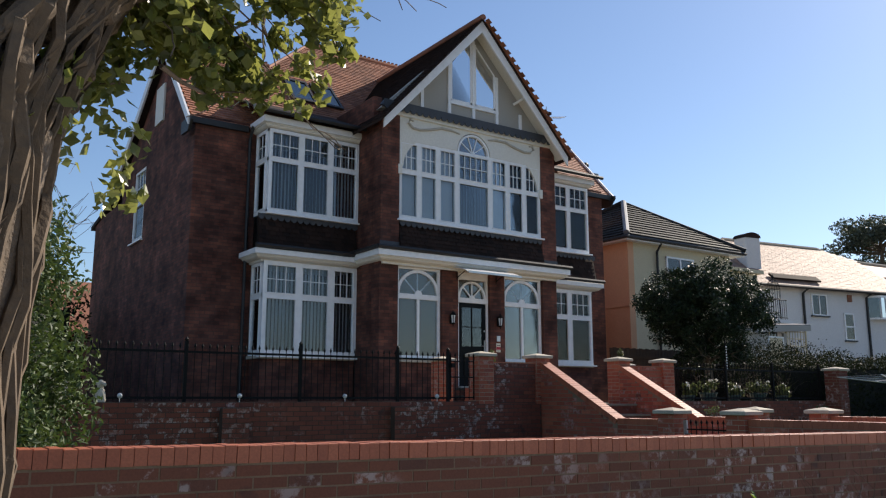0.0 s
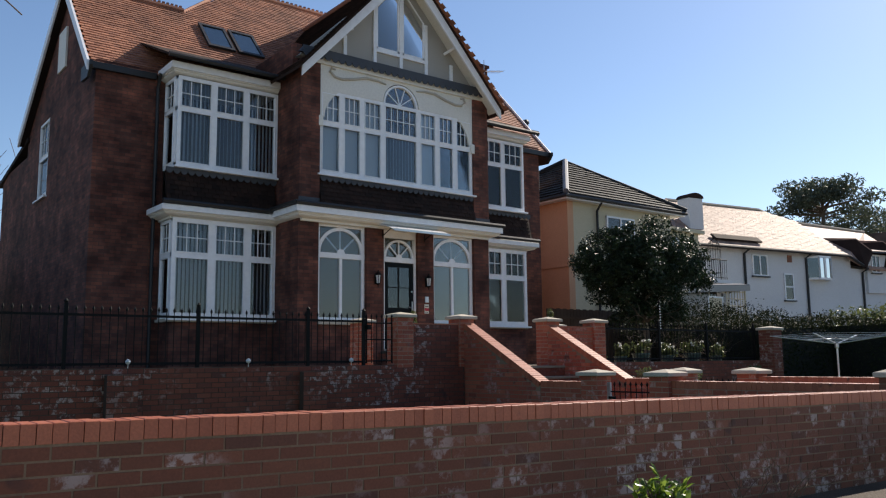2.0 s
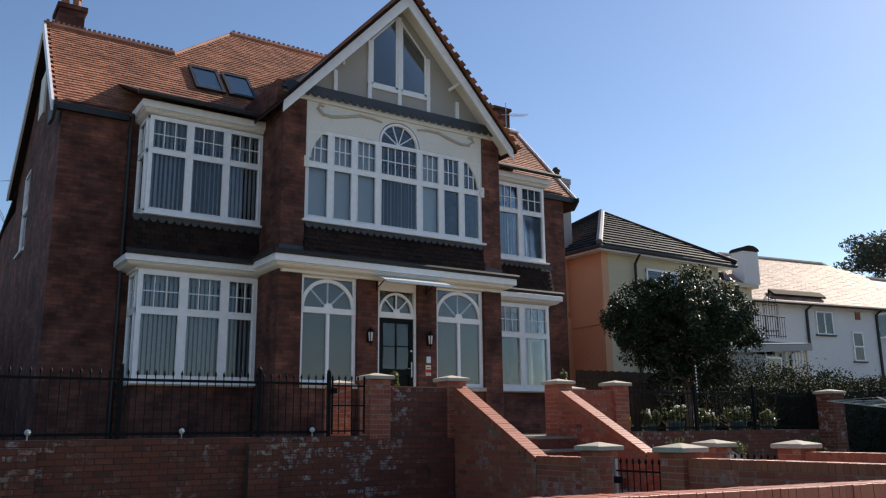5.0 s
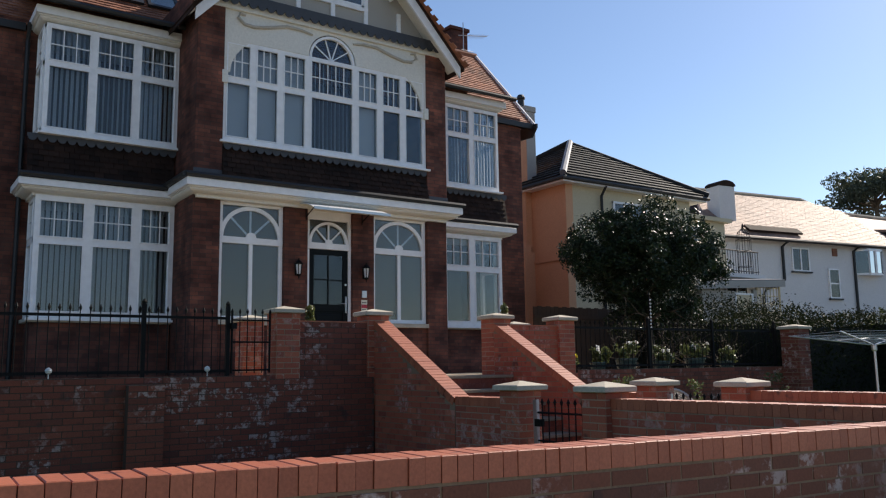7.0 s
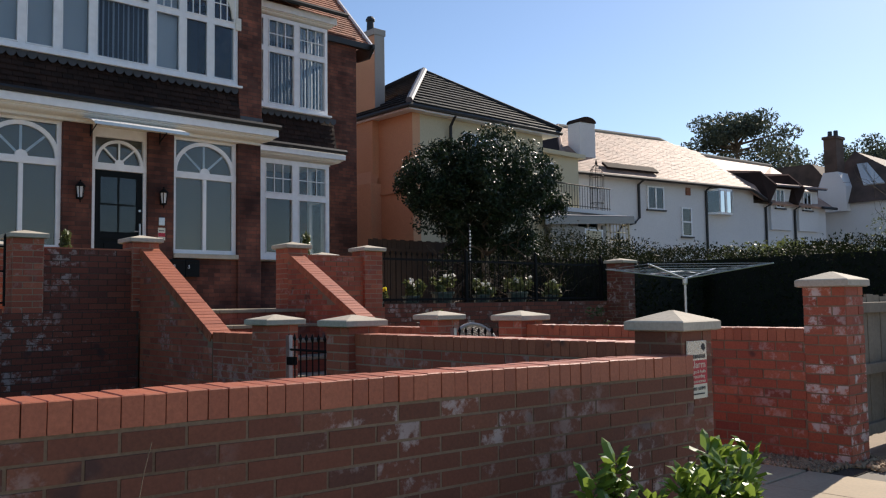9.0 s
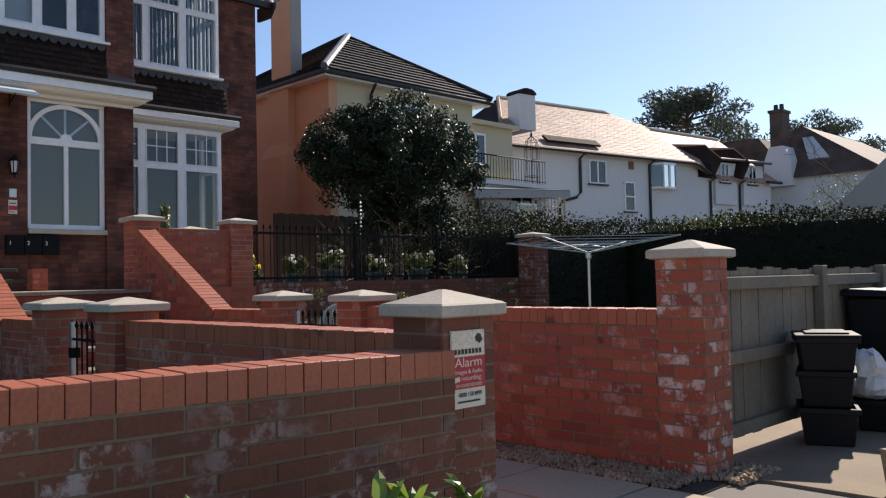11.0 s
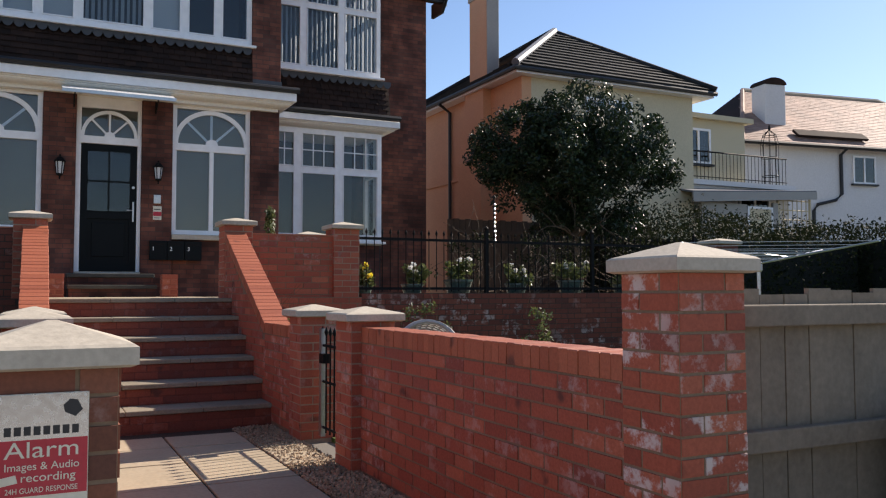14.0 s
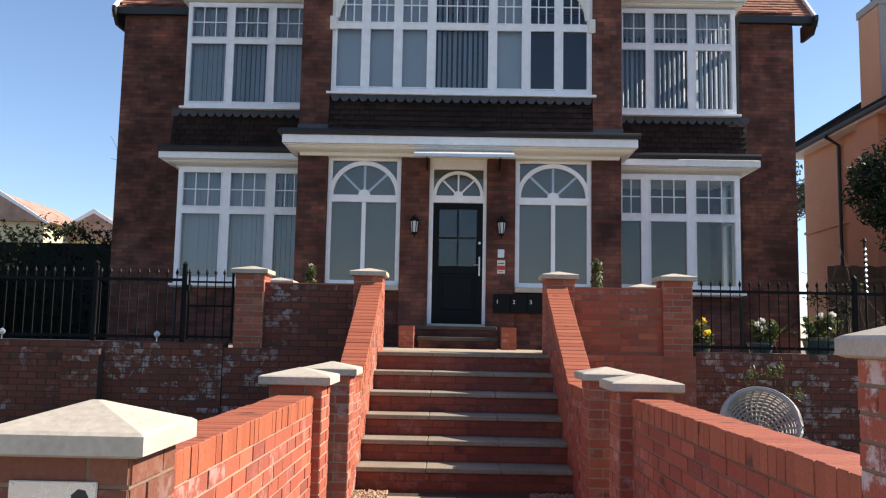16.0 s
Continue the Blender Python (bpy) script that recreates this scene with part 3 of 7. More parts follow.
# side bays, ground and first floor
for sign in (-1, 1):
    def X(v):
        return v if sign < 0 else -v + (-0.06)
    a, b = sorted((X(-5.08), X(-2.72)))
    edges = sorted(X(v) for v in (-5.08, -4.21, -3.40, -2.72))
    window_unit(house, edges, 2.25, 3.58, 4.36, Matrix.Translation((0, 1.0, 0)), 0.10, blind=0.12, seed=3 + sign, gone=() if sign < 0 else (0, 1, 2))
    edges = sorted(X(v) for v in (-5.05, -4.25, -3.49, -2.72))
    window_unit(house, edges, 5.47, 6.73, 7.45, Matrix.Translation((0, 1.0, 0)), 0.085, blind=0.12, seed=8 + sign)
    ex = X(-5.08)
    turn = pose(ex + 0.05 * (-1 if sign > 0 else 1), 1.70 if sign < 0 else 1.05, 0, 0, 0, -90 if sign < 0 else 90)
    window_unit(house, [0, 0.65], 2.25, 3.58, 4.36, turn, 0.10, cols=2, sill=False)
    window_unit(house, [0, 0.65], 5.47, 6.73, 7.45, turn, 0.085, cols=2, sill=False)
    part("bay_wall", Shape().box(a + 0.03, b, 1.05, 2.2, 1.15, 2.18), HOUSE_BRICK, house, "dark brick under the bay", 0.004)
    part("bay_sill", Shape().box(a - 0.05, b, 0.93, 2.2, 2.18, 2.247), STONE, house, "stone sill", 0.01)
    boxes("ceiling_board", ((a + 0.05, b - 0.02, 1.06, 2.5, 4.37, 4.42), (a + 0.05, b - 0.02, 1.06, 2.5, 7.47, 7.52)), CREAM, house)
    o0, o1 = (a - 0.30, b + 0.1) if sign < 0 else (a - 0.1, b + 0.30)
    cornice(o0, o1, 0.73, 2.2, 4.34, 4.60, sign < 0, sign > 0)
    cornice(a - 0.16 * (sign < 0), b + 0.16 * (sign > 0), 0.84, 2.2, 7.40, 7.72, sign < 0, sign > 0)
    skirt_tiles(o0 + 0.14, o1 - 0.14, 0.87, 4.63, 1.02, 5.36, 7, 0.03, "tile_hanging", "dark hung tiles over the bay cornice")
    scallops(o0 + 0.12, o1 - 0.1, 0.955, 5.29, 5.425, 0.155, SLATE, "scalloped_lead", "dark grey scalloped apron")
    rs = Shape()
    rs.prism([(a - 0.28, 0.66, 7.74), (b + 0.28, 0.66, 7.74), (b + 0.28, 2.7, 8.62), (a - 0.28, 2.7, 8.62)], (0, 0.02, 0.06))
    part("bay_roof", rs, DARK_TILE, house, "small roof over the bay")
    part("gutter", Shape().tube([(a - 0.3, 0.64, 7.76), (b + 0.3, 0.64, 7.76)], 0.055, 8), GUTTER, house, "black gutter")
    part("gutter", Shape().tube([(o0, 0.70, 4.65), (o1, 0.70, 4.65)], 0.05, 8), GUTTER, house, "black gutter")

# down pipes
part("down_pipe", Shape().tube([(5.25, 1.5, 7.6), (5.25, 1.66, 7.3), (5.25, 1.67, 1.2)], 0.04, 8), GUTTER, house, "black down pipe")
part("down_pipe", Shape().tube([(-5.25, 1.5, 7.6), (-5.25, 1.66, 7.3), (-5.25, 1.67, 1.2)], 0.04, 8), GUTTER, house, "black down pipe")

# porch
for a, b in ((-2.72, -2.22), (-0.98, -0.51), (0.46, 0.93), (2.21, 2.69)):
    part("brick_pier", Shape().box(a, b, -0.12, 0.28, 1.15, 4.42), HOUSE_BRICK, house, "dark red brick pier", 0.006)
boxes("porch_wall", ((-2.72, -2.42, 0.283, 1.0, 1.15, 4.42), (2.39, 2.69, 0.283, 1.0, 1.15, 4.42)), HOUSE_BRICK, house, "brick side of the porch")
for a, b in ((-2.218, -0.982), (0.932, 2.208)):
    part("porch_wall", Shape().box(a, b, -0.06, 0.25, 1.15, 2.13), HOUSE_BRICK, house, "brick under the porch window")
    part("sill", Shape().box(a, b, -0.15, 0.2, 2.132, 2.215), STONE, house, "stone sill", 0.008)
    fan_window(house, a, b, 2.22, 3.67, 4.36, 0.02, True)
cornice(-2.93, 2.90, -0.44, 1.0, 4.36, 4.66)
part("gutter", Shape().tube([(-2.96, -0.46, 4.70), (2.94, -0.46, 4.70)], 0.05, 8).tube([(-2.96, -0.46, 4.70), (-2.96, 0.9, 4.70)], 0.05, 8), GUTTER, house, "black gutter")
skirt_tiles(-2.215, 2.205, -0.24, 4.68, -0.06, 5.36, 7, 0.03, "tile_hanging", "dark hung tiles over the porch cornice")
scallops(-2.2, 2.2, -0.135, 5.30, 5.43, 0.155, SLATE, "scalloped_lead", "dark grey scalloped apron")

# front door with its frame and fanlight
s = Shape().box(-0.508, -0.435, -0.04, 0.1, 1.57, 4.36).box(0.40, 0.458, -0.04, 0.1, 1.57, 4.36).box(-0.508, 0.458, -0.045, 0.1, 3.62, 3.74).box(-0.508, 0.458, -0.038, 0.1, 4.19, 4.36)
frame_ = part("door_frame", s, WHITE, house, "white door frame", 0.006)
f = Shape()
arch_band(f, -0.02, 3.74, 0.42, 0.05, -0.03, 0.03)
for a in (45, 90, 135):
    d, o = Vector((math.cos(radians(a)), 0, math.sin(radians(a)))), Vector((-0.02, -0.02, 3.74))
    q = Vector((-d.z, 0, d.x)) * 0.014
    f.prism([o + d * 0.05 + q, o + d * 0.05 - q, o + d * 0.39 - q, o + d * 0.39 + q], (0, 0.03, 0))
arch_band(f, -0.02, 3.74, 0.08, 0.08, -0.035, 0.0, 8)
part("fanlight_tracery", f, WHITE, frame_)
g = part("pane", Shape().box(-0.435, 0.40, 0.03, 0.036, 3.74, 4.19), PANE, frame_)
part("obscuring_film", Shape().box(-0.435, 0.40, 0.05, 0.054, 3.74, 4.19), NET, frame_)
dz = 1.60
door = part("front_door", Shape().box(-0.43, 0.395, 0.016, 0.042, dz, 3.615), BLACK_PAINT, house, "black panelled front door with four panes", 0.004)
boxes("stile", ((-0.43, -0.33, -0.01, 0.016, dz, 3.615), (0.295, 0.395, -0.01, 0.016, dz, 3.615)), BLACK_PAINT, door)
boxes("door_rail", ((-0.33, 0.295, -0.009, 0.016, 3.51, 3.615), (-0.33, 0.295, -0.009, 0.016, dz, dz + 0.17), (-0.33, 0.295, -0.009, 0.016, 2.44, 2.56)), BLACK_PAINT, door)
boxes("glazing_bar", ((-0.03, -0.005, -0.006, 0.016, 2.56, 3.51), (-0.33, 0.295, -0.004, 0.015, 3.02, 3.045)), BLACK_PAINT, door)
part("door_panel", Shape().box(-0.26, 0.225, -0.002, 0.016, dz + 0.24, 2.37), BLACK_PAINT, door, bevel=0.008)
for a, b in ((-0.33, -0.03), (-0.005, 0.295)):
    for p, q in ((2.56, 3.02), (3.045, 3.51)):
        part("pane", Shape().box(a, b, 0.008, 0.014, p, q), PANE, door)
part("door_handle", Shape().box(0.335, 0.36, -0.045, -0.01, 2.40, 2.72).tube([(0.347, -0.05, 2.58), (0.25, -0.05, 2.58)], 0.009, 8), STEEL, door, "steel lever handle", 0.003)
part("lock", Shape().tube([(0.347, -0.03, 2.95), (0.347, -0.005, 2.95)], 0.022, 10), STEEL, door)
part("threshold", Shape().box(-0.5, 0.46, -0.12, 0.12, 1.52, 1.60), STONE, house, "stone threshold", 0.008)
part("hall_wall", Shape().box(-2.4, 2.38, 1.9, 1.98, 1.2, 4.6), NET, house, "pale hall wall")

# canopy over the door
can = thing("door_canopy", (0.05, -0.1, 4.35), "pale sheet canopy on black brackets over the front door", "canopy")
s = Shape()
pts = [(-0.13, 4.43), (-0.35, 4.415), (-0.55, 4.375), (-0.74, 4.31), (-0.86, 4.25)]
s.prism([(-0.74, y, z) for y, z in pts] + [(-0.74, y, z - 0.012) for y, z in reversed(pts)], (1.6, 0, 0))
part("sheet", s, CANOPY, can, "pale translucent sheet")
part("edge_strip", Shape().box(-0.745, 0.865, -0.885, -0.86, 4.22, 4.27), STEEL, can)
for x in (-0.55, 0.66):
    part("bracket", Shape().tube([(x, -0.125, 4.20), (x, -0.45, 4.33), (x, -0.8, 4.255)], 0.011, 6).tube([(x, -0.125, 4.15), (x, -0.125, 4.41)], 0.012, 6), IRON, can, "black bracket")


def wall_lantern(x, y, z):
    o = thing("wall_lantern", (x, y, z), "black wall lantern with frosted glass beside the door", "lamp", "lanterns beside the door")
    part("backplate", Shape().box(x - 0.035, x + 0.035, y - 0.015, y, z - 0.12, z + 0.1), IRON, o, bevel=0.004)
    part("glass", Shape().lathe(x, y - 0.10, [(0.045, z - 0.1), (0.064, z + 0.08)], 6), LAMP_GLASS, o, "frosted glass")
    c = Shape()
    for k in range(6):
        a = math.tau * k / 6
        c.tube([(x + 0.046 * math.cos(a), y - 0.1 + 0.046 * math.sin(a), z - 0.1), (x + 0.066 * math.cos(a), y - 0.1 + 0.066 * math.sin(a), z + 0.08)], 0.008, 5)
    part("cage", c, IRON, o)
    part("cap", Shape().lathe(x, y - 0.1, [(0.088, z + 0.08), (0.074, z + 0.105), (0.036, z + 0.15), (0.012, z + 0.165), (0.015, z + 0.19), (0.002, z + 0.2)], 10), IRON, o)
    part("base", Shape().lathe(x, y - 0.1, [(0.004, z - 0.19), (0.014, z - 0.17), (0.01, z - 0.145), (0.045, z - 0.12), (0.05, z - 0.1)], 10), IRON, o)
    part("arm", Shape().tube([(x, y - 0.01, z - 0.07), (x, y - 0.05, z - 0.13), (x, y - 0.1, z - 0.13)], 0.009, 6), IRON, o)
    return o


lan = wall_lantern(-0.735, -0.12, 3.19)
copy_thing(lan, Matrix.Translation((0.70, -0.12, 3.19)))

panel = thing("entry_panel", (0.70, -0.12, 2.66), "grey entry phone with small notices on the brick pier", "entry phone")
part("phone", Shape().box(0.645, 0.755, -0.15, -0.12, 2.70, 2.84), STEEL, panel, "grey entry phone", 0.006)
part("notice", Shape().box(0.64, 0.77, -0.126, -0.12, 2.44, 2.66), SIGN_CREAM, panel, "white notice with a red band")
part("band", Shape().box(0.642, 0.768, -0.129, -0.126, 2.50, 2.57), SIGN_RED, panel)
part("text_bar", Shape().box(0.655, 0.755, -0.128, -0.126, 2.60, 2.615).box(0.655, 0.74, -0.128, -0.126, 2.465, 2.475), INK, panel)

post = thing("letter_box_row", (0.99, -0.1, 1.78), "row of three black numbered letter boxes on the brick wall", "letter box")
for i, x in enumerate((0.585, 0.858, 1.131)):
    bx_ = part("letter_box", Shape().box(x + 0.003, x + 0.268, -0.19, -0.06, 1.79, 2.10), BLACK_PAINT, post, "black letter box", 0.006)
    part("flap", Shape().box(x + 0.03, x + 0.24, -0.196, -0.19, 2.03, 2.07), IRON, bx_)
    lettering("number", str(i + 1), 0.09, pose(x + 0.06, -0.1925, 1.97, 90), WHITE, bx_)

# upper middle: brick returns, large window, cream panel
for a, b in ((-2.72, -2.22), (2.21, 2.70)):
    part("brick_pier", Shape().box(a, b, -0.14, 0.25, 4.67, 8.0), HOUSE_BRICK, house, "dark red brick pier", 0.006)
    part("lead_flashing", Shape().prism([(a - 0.02, -0.145, 4.90), (a - 0.02, -0.15, 4.78), (a - 0.02, -0.30, 4.68), (a - 0.02, -0.145, 4.68)], (b - a + 0.04, 0, 0)), SLATE, house, "grey lead flashing")
boxes("return_wall", ((-2.72, -2.5, 0.253, 2.2, 4.6, 8.5), (2.48, 2.70, 0.253, 2.2, 4.6, 8.5)), HOUSE_BRICK, house, "brick side of the middle bay")
big = window_unit(house, [-2.215, -1.64, -1.09, -0.52, 0.52, 1.09, 1.64, 2.205], 5.47, 6.65, 7.42, Matrix.Translation((0, -0.05, 0)), 0.085, blind=0.10, seed=21, flat=(0, 1, 2, 4), gone=(5, 6))
f = Shape()
arch_band(f, 0, 0, 0.5, 0.05, -0.04, 0.03)
for a in (36, 72, 108, 144):
    d = Vector((math.cos(radians(a)), 0, math.sin(radians(a))))
    q = Vector((-d.z, 0, d.x)) * 0.011
    f.prism([q, -q, d * 0.47 - q, d * 0.47 + q], (0, 0.02, 0))
part("fanlight_tracery", f.moved(Matrix.Translation((0, -0.06, 7.42))), WHITE, big)
part("pane", Shape().prism(arch_points(0, 7.42, 0.48, -0.04), (0, 0.006, 0)), PANE, big)
# the cream panel with its arch and swept shoulders
half = [Vector((2.21, -0.11, 8.06)), Vector((2.21, -0.11, 6.78)), Vector((2.09, -0.11, 6.78))]
half += [Vector((2.09 - 0.36 * (k / 6) ** 1.6, -0.11, 6.78 + 0.63 * (k / 6) ** 0.8)) for k in range(1, 7)]
arc = arch_points(0, 7.42, 0.52, -0.11)
mirror = [Vector((-p.x - 0.01, p.y, p.z)) for p in reversed(half)]
s = Shape().prism(half + arc + mirror, (0, 0.05, 0))
part("cream_panel", s, CREAM, house, "cream panel over the large window")
for sx in (-1, 1):
    scroll = [(sx * x, -0.125, z) for x, z in ((0.45, 7.86), (0.7, 7.90), (1.0, 7.90), (1.35, 7.80), (1.65, 7.74), (1.85, 7.76), (1.97, 7.86), (1.93, 7.95), (1.83, 7.93))]
    # darker than the panel so that the moulding's shadow line is painted in
    part("scroll_moulding", Shape().tube(scroll, [0.02, 0.03, 0.034, 0.034, 0.034, 0.034, 0.034, 0.03, 0.02], 8), SHADED_CREAM, house, "grey-tan scroll moulding, darkened for its shadow")
    part("bracket", Shape().box(sx * 2.2 - 0.06, sx * 2.2 + 0.06, -0.15, -0.1, 6.55, 6.8), CREAM, house, bevel=0.02)
part("frieze", Shape().box(-2.55, 2.53, -0.17, 0.1, 7.99, 8.16), CREAM, house, "cream moulding", 0.008)
scallops(-2.72, 2.70, -0.235, 8.05, 8.30, 0.18, SLATE, "scalloped_tiles", "dark scalloped apron under the gable")
part("apron", Shape().prism([(-2.8, -0.22, 8.14), (2.78, -0.22, 8.14), (2.6, -0.08, 8.34), (-2.62, -0.08, 8.34)], (0, 0.08, 0.0)), SLATE, house)

# gable: render, studs, window
AX, AZ, K = -0.04, 10.86, 1.10
s = Shape().prism([(AX - 2.7, -0.08, 8.1), (AX + 2.7, -0.08, 8.1), (AX, -0.08, 10.75)], (0, 0.2, 0))
part("gable_wall", s, STUCCO, house, "grey rendered gable")
for x0, w in ((-1.62, 0.09), (-0.80, 0.09), (-0.045, 0.09), (0.71, 0.09), (1.50, 0.09)):
    top = AZ - 0.3 - K * max(abs(x0 - AX), abs(x0 + w - AX))
    part("timber_stud", Shape().box(x0, x0 + w, -0.125, -0.075, 8.3, top), WHITE, house, "white timber stud", 0.006)
part("timber_stud", Shape().box(-0.80, 0.80, -0.128, -0.075, 8.62, 8.70), WHITE, house)
for a, b in ((-0.71, -0.045), (0.045, 0.71)):
    za, zb = AZ - 0.36 - K * abs(a - AX), AZ - 0.36 - K * abs(b - AX)
    fr = Shape()
    g = part("gable_window", fr.prism([(a, -0.10, 8.70), (a + 0.05, -0.10, 8.70), (a + 0.05, -0.10, za - 0.02), (a, -0.10, za)], (0, 0.05, 0)).prism([(b - 0.05, -0.10, 8.70), (b, -0.10, 8.70), (b, -0.10, zb), (b - 0.05, -0.10, zb - 0.02)], (0, 0.05, 0)).box(a, b, -0.10, -0.05, 8.70, 8.76).prism([(a, -0.101, za - 0.06), (b, -0.101, zb - 0.06), (b, -0.101, zb), (a, -0.101, za)], (0, 0.05, 0)), WHITE, house, "white gable window")
    part("pane", Shape().prism([(a + 0.04, -0.092, 8.74), (b - 0.04, -0.092, 8.74), (b - 0.04, -0.092, zb - 0.05), (a + 0.04, -0.092, za - 0.05)], (0, 0.003, 0)), PANE, g)
    # dark sheet close behind the pane, painted as the shade of a room
    part("room_shade_sheet", Shape().prism([(a + 0.03, -0.088, 8.72), (b - 0.03, -0.088, 8.72), (b - 0.03, -0.088, zb - 0.04), (a + 0.03, -0.088, za - 0.04)], (0, 0.004, 0)), ROOM, g)
for sx in (-1, 1):
    f0 = Vector((AX + sx * 2.86, -0.56, AZ - K * 2.82))
    f1 = Vector((AX, -0.56, AZ))
    d = Vector((0, 0, -0.30))
    part("bargeboard", Shape().prism([f0, f1, f1 + d * 1.1, f0 + d], (0, 0.05, 0)), WHITE, house, "white bargeboard", 0.006)
    part("soffit", Shape().prism([f0 + Vector((0, 0.05, -0.07)), f1 + Vector((0, 0.05, -0.07)), f1 + Vector((0, 0.5, -0.07)), f0 + Vector((0, 0.5, -0.07))], (0, 0, 0.03)), CREAM, house)
    part("barge_bracket", Shape().tube([(AX + sx * 1.35, -0.12, 9.0), (AX + sx * 1.5, -0.35, 9.13)], 0.035, 6), WHITE, house)


# roofs: a deck and clay tiles laid on it
def tiled(parent, o, u, v, length, rise, outline, material, name, label, gauge=0.115, tile=0.165, thick=0.022, seed=1):
    """Tiles on a slope: o is the lower corner, u along the eaves, v up the slope; outline(a, b) tells where the roof is."""
    u, v = Vector(u).normalized(), Vector(v).normalized()
    n = u.cross(v)
    if n.z < 0:
        n = -n
    o, s, rng = Vector(o), Shape(), np.random.default_rng(seed)
    for i in range(int(rise / gauge)):
        b0 = i * gauge
        for k in range(-1, int(length / tile) + 1):
            a0 = k * tile + (i % 2) * tile / 2
            if not outline(a0 + tile / 2, b0 + gauge / 2):
                continue
            j = rng.uniform(0, 0.006)
            p = o + u * (a0 + 0.003) + v * b0 + n * (thick + j)
            e, g = u * (tile - 0.006), v * (gauge * 1.25)
            q = [p, p + e, p + e + g - n * thick, p + g - n * thick]
            s.add([c - n * thick for c in q[:2]] + q, [(2, 3, 4, 5), (0, 1, 3, 2), (0, 2, 5), (1, 4, 3)])
    ob = part(name, s, material, parent, label, kind="stuff")
    return ob


EY, EZ, RK = 1.68, 7.60, 1.08          # eaves and pitch of the main roof
V = Vector((0, 1, RK)).normalized()


def up(z):
    return (z - EZ) / V.z


def front_outline(a, b):
    x, z = a - 6.72, EZ + b * V.z
    if not -6.72 < x < 6.78:
        return False
    if z < 10.3:
        return True
    return -3.85 + (z - 10.3) * 1.15 < x < 3.85 - (z - 10.3) * 1.15 and z < 12.0


def z_at(y):
    return EZ + RK * (y - EY)


deck = Shape()
deck.prism([(-6.72, EY, EZ - 0.03), (6.78, EY, EZ - 0.03), (6.78, EY + 2.5, EZ + 2.67), (-6.72, EY + 2.5, EZ + 2.67)], (0, 0.09, -0.09))
deck.prism([(-3.85, 4.18, 10.27), (3.85, 4.18, 10.27), (1.9, 5.75, 11.97), (-1.9, 5.75, 11.97)], (0, 0.09, -0.09))
deck.prism([(-6.72, 4.18, 10.27), (6.78, 4.18, 10.27), (6.78, 8.5, 7.3), (-6.72, 8.5, 7.3)], (0, -0.06, -0.08))
deck.prism([(-3.85, 4.18, 10.27), (-1.9, 5.75, 11.97), (-1.9, 7.3, 9.0), (-3.85, 7.3, 8.2)], (0.05, 0, -0.06))
deck.prism([(3.85, 4.18, 10.27), (1.9, 5.75, 11.97), (1.9, 7.3, 9.0), (3.85, 7.3, 8.2)], (-0.05, 0, -0.06))
deck.prism([(-1.9, 5.75, 11.97), (1.9, 5.75, 11.97), (1.9, 9.5, 8.0), (-1.9, 9.5, 8.0)], (0, 0, -0.08))
deck.prism([(-6.6, 8.0, 7.4), (6.9, 8.0, 7.4), (6.9, 11.9, 6.8), (-6.6, 11.9, 6.8)], (0, 0, -0.12))
part("roof_deck", deck, DARK_TILE, house, "dark underside of the roof")
tiled(house, (-6.72, EY, EZ), (1, 0, 0), V, 13.5, 6.2, front_outline, RED_TILE, "roof_tiles", "red clay roof tiles")
ridge = Shape().tube([(-6.75, 4.2, 10.33), (-3.85, 4.2, 10.33)], 0.09, 8).tube([(3.85, 4.2, 10.33), (6.8, 4.2, 10.33)], 0.09, 8).tube([(-1.95, 5.78, 12.03), (1.95, 5.78, 12.03)], 0.09, 8)
ridge.tube([(-3.85, 4.2, 10.31), (-1.95, 5.78, 12.03)], 0.05, 6).tube([(3.85, 4.2, 10.31), (1.95, 5.78, 12.03)], 0.05, 6)
for k in range(26):
    ridge.box(-6.7 + k * 0.11, -6.64 + k * 0.11, 4.17, 4.23, 10.4, 10.46).box(-1.9 + k * 0.147, -1.83 + k * 0.147, 5.75, 5.81, 12.1, 12.16)
part("ridge_tiles", ridge, RED_TILE, house, "crested red ridge tiles")
for sx, label in ((-1, "left"), (1, "right")):
    W = Vector((-sx, 0, K)).normalized()
    base = Vector((AX + sx * 2.93, -0.60, AZ + 0.04 - K * 2.93))
    part("gable_roof_deck", Shape().prism([base, (AX, -0.60, AZ + 0.04), (AX, 4.9, AZ + 0.04), (base.x, 2.0, base.z)], (0, 0, -0.06)), DARK_TILE, house)
    # the left slope's shade is put into its colour by the dark tile
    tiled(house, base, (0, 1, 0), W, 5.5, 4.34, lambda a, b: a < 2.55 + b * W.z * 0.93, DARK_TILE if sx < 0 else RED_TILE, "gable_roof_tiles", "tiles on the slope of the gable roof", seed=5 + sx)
part("ridge_tiles", Shape().tube([(AX, -0.62, AZ + 0.07), (AX, 4.9, AZ + 0.07)], 0.08, 8), RED_TILE, house)
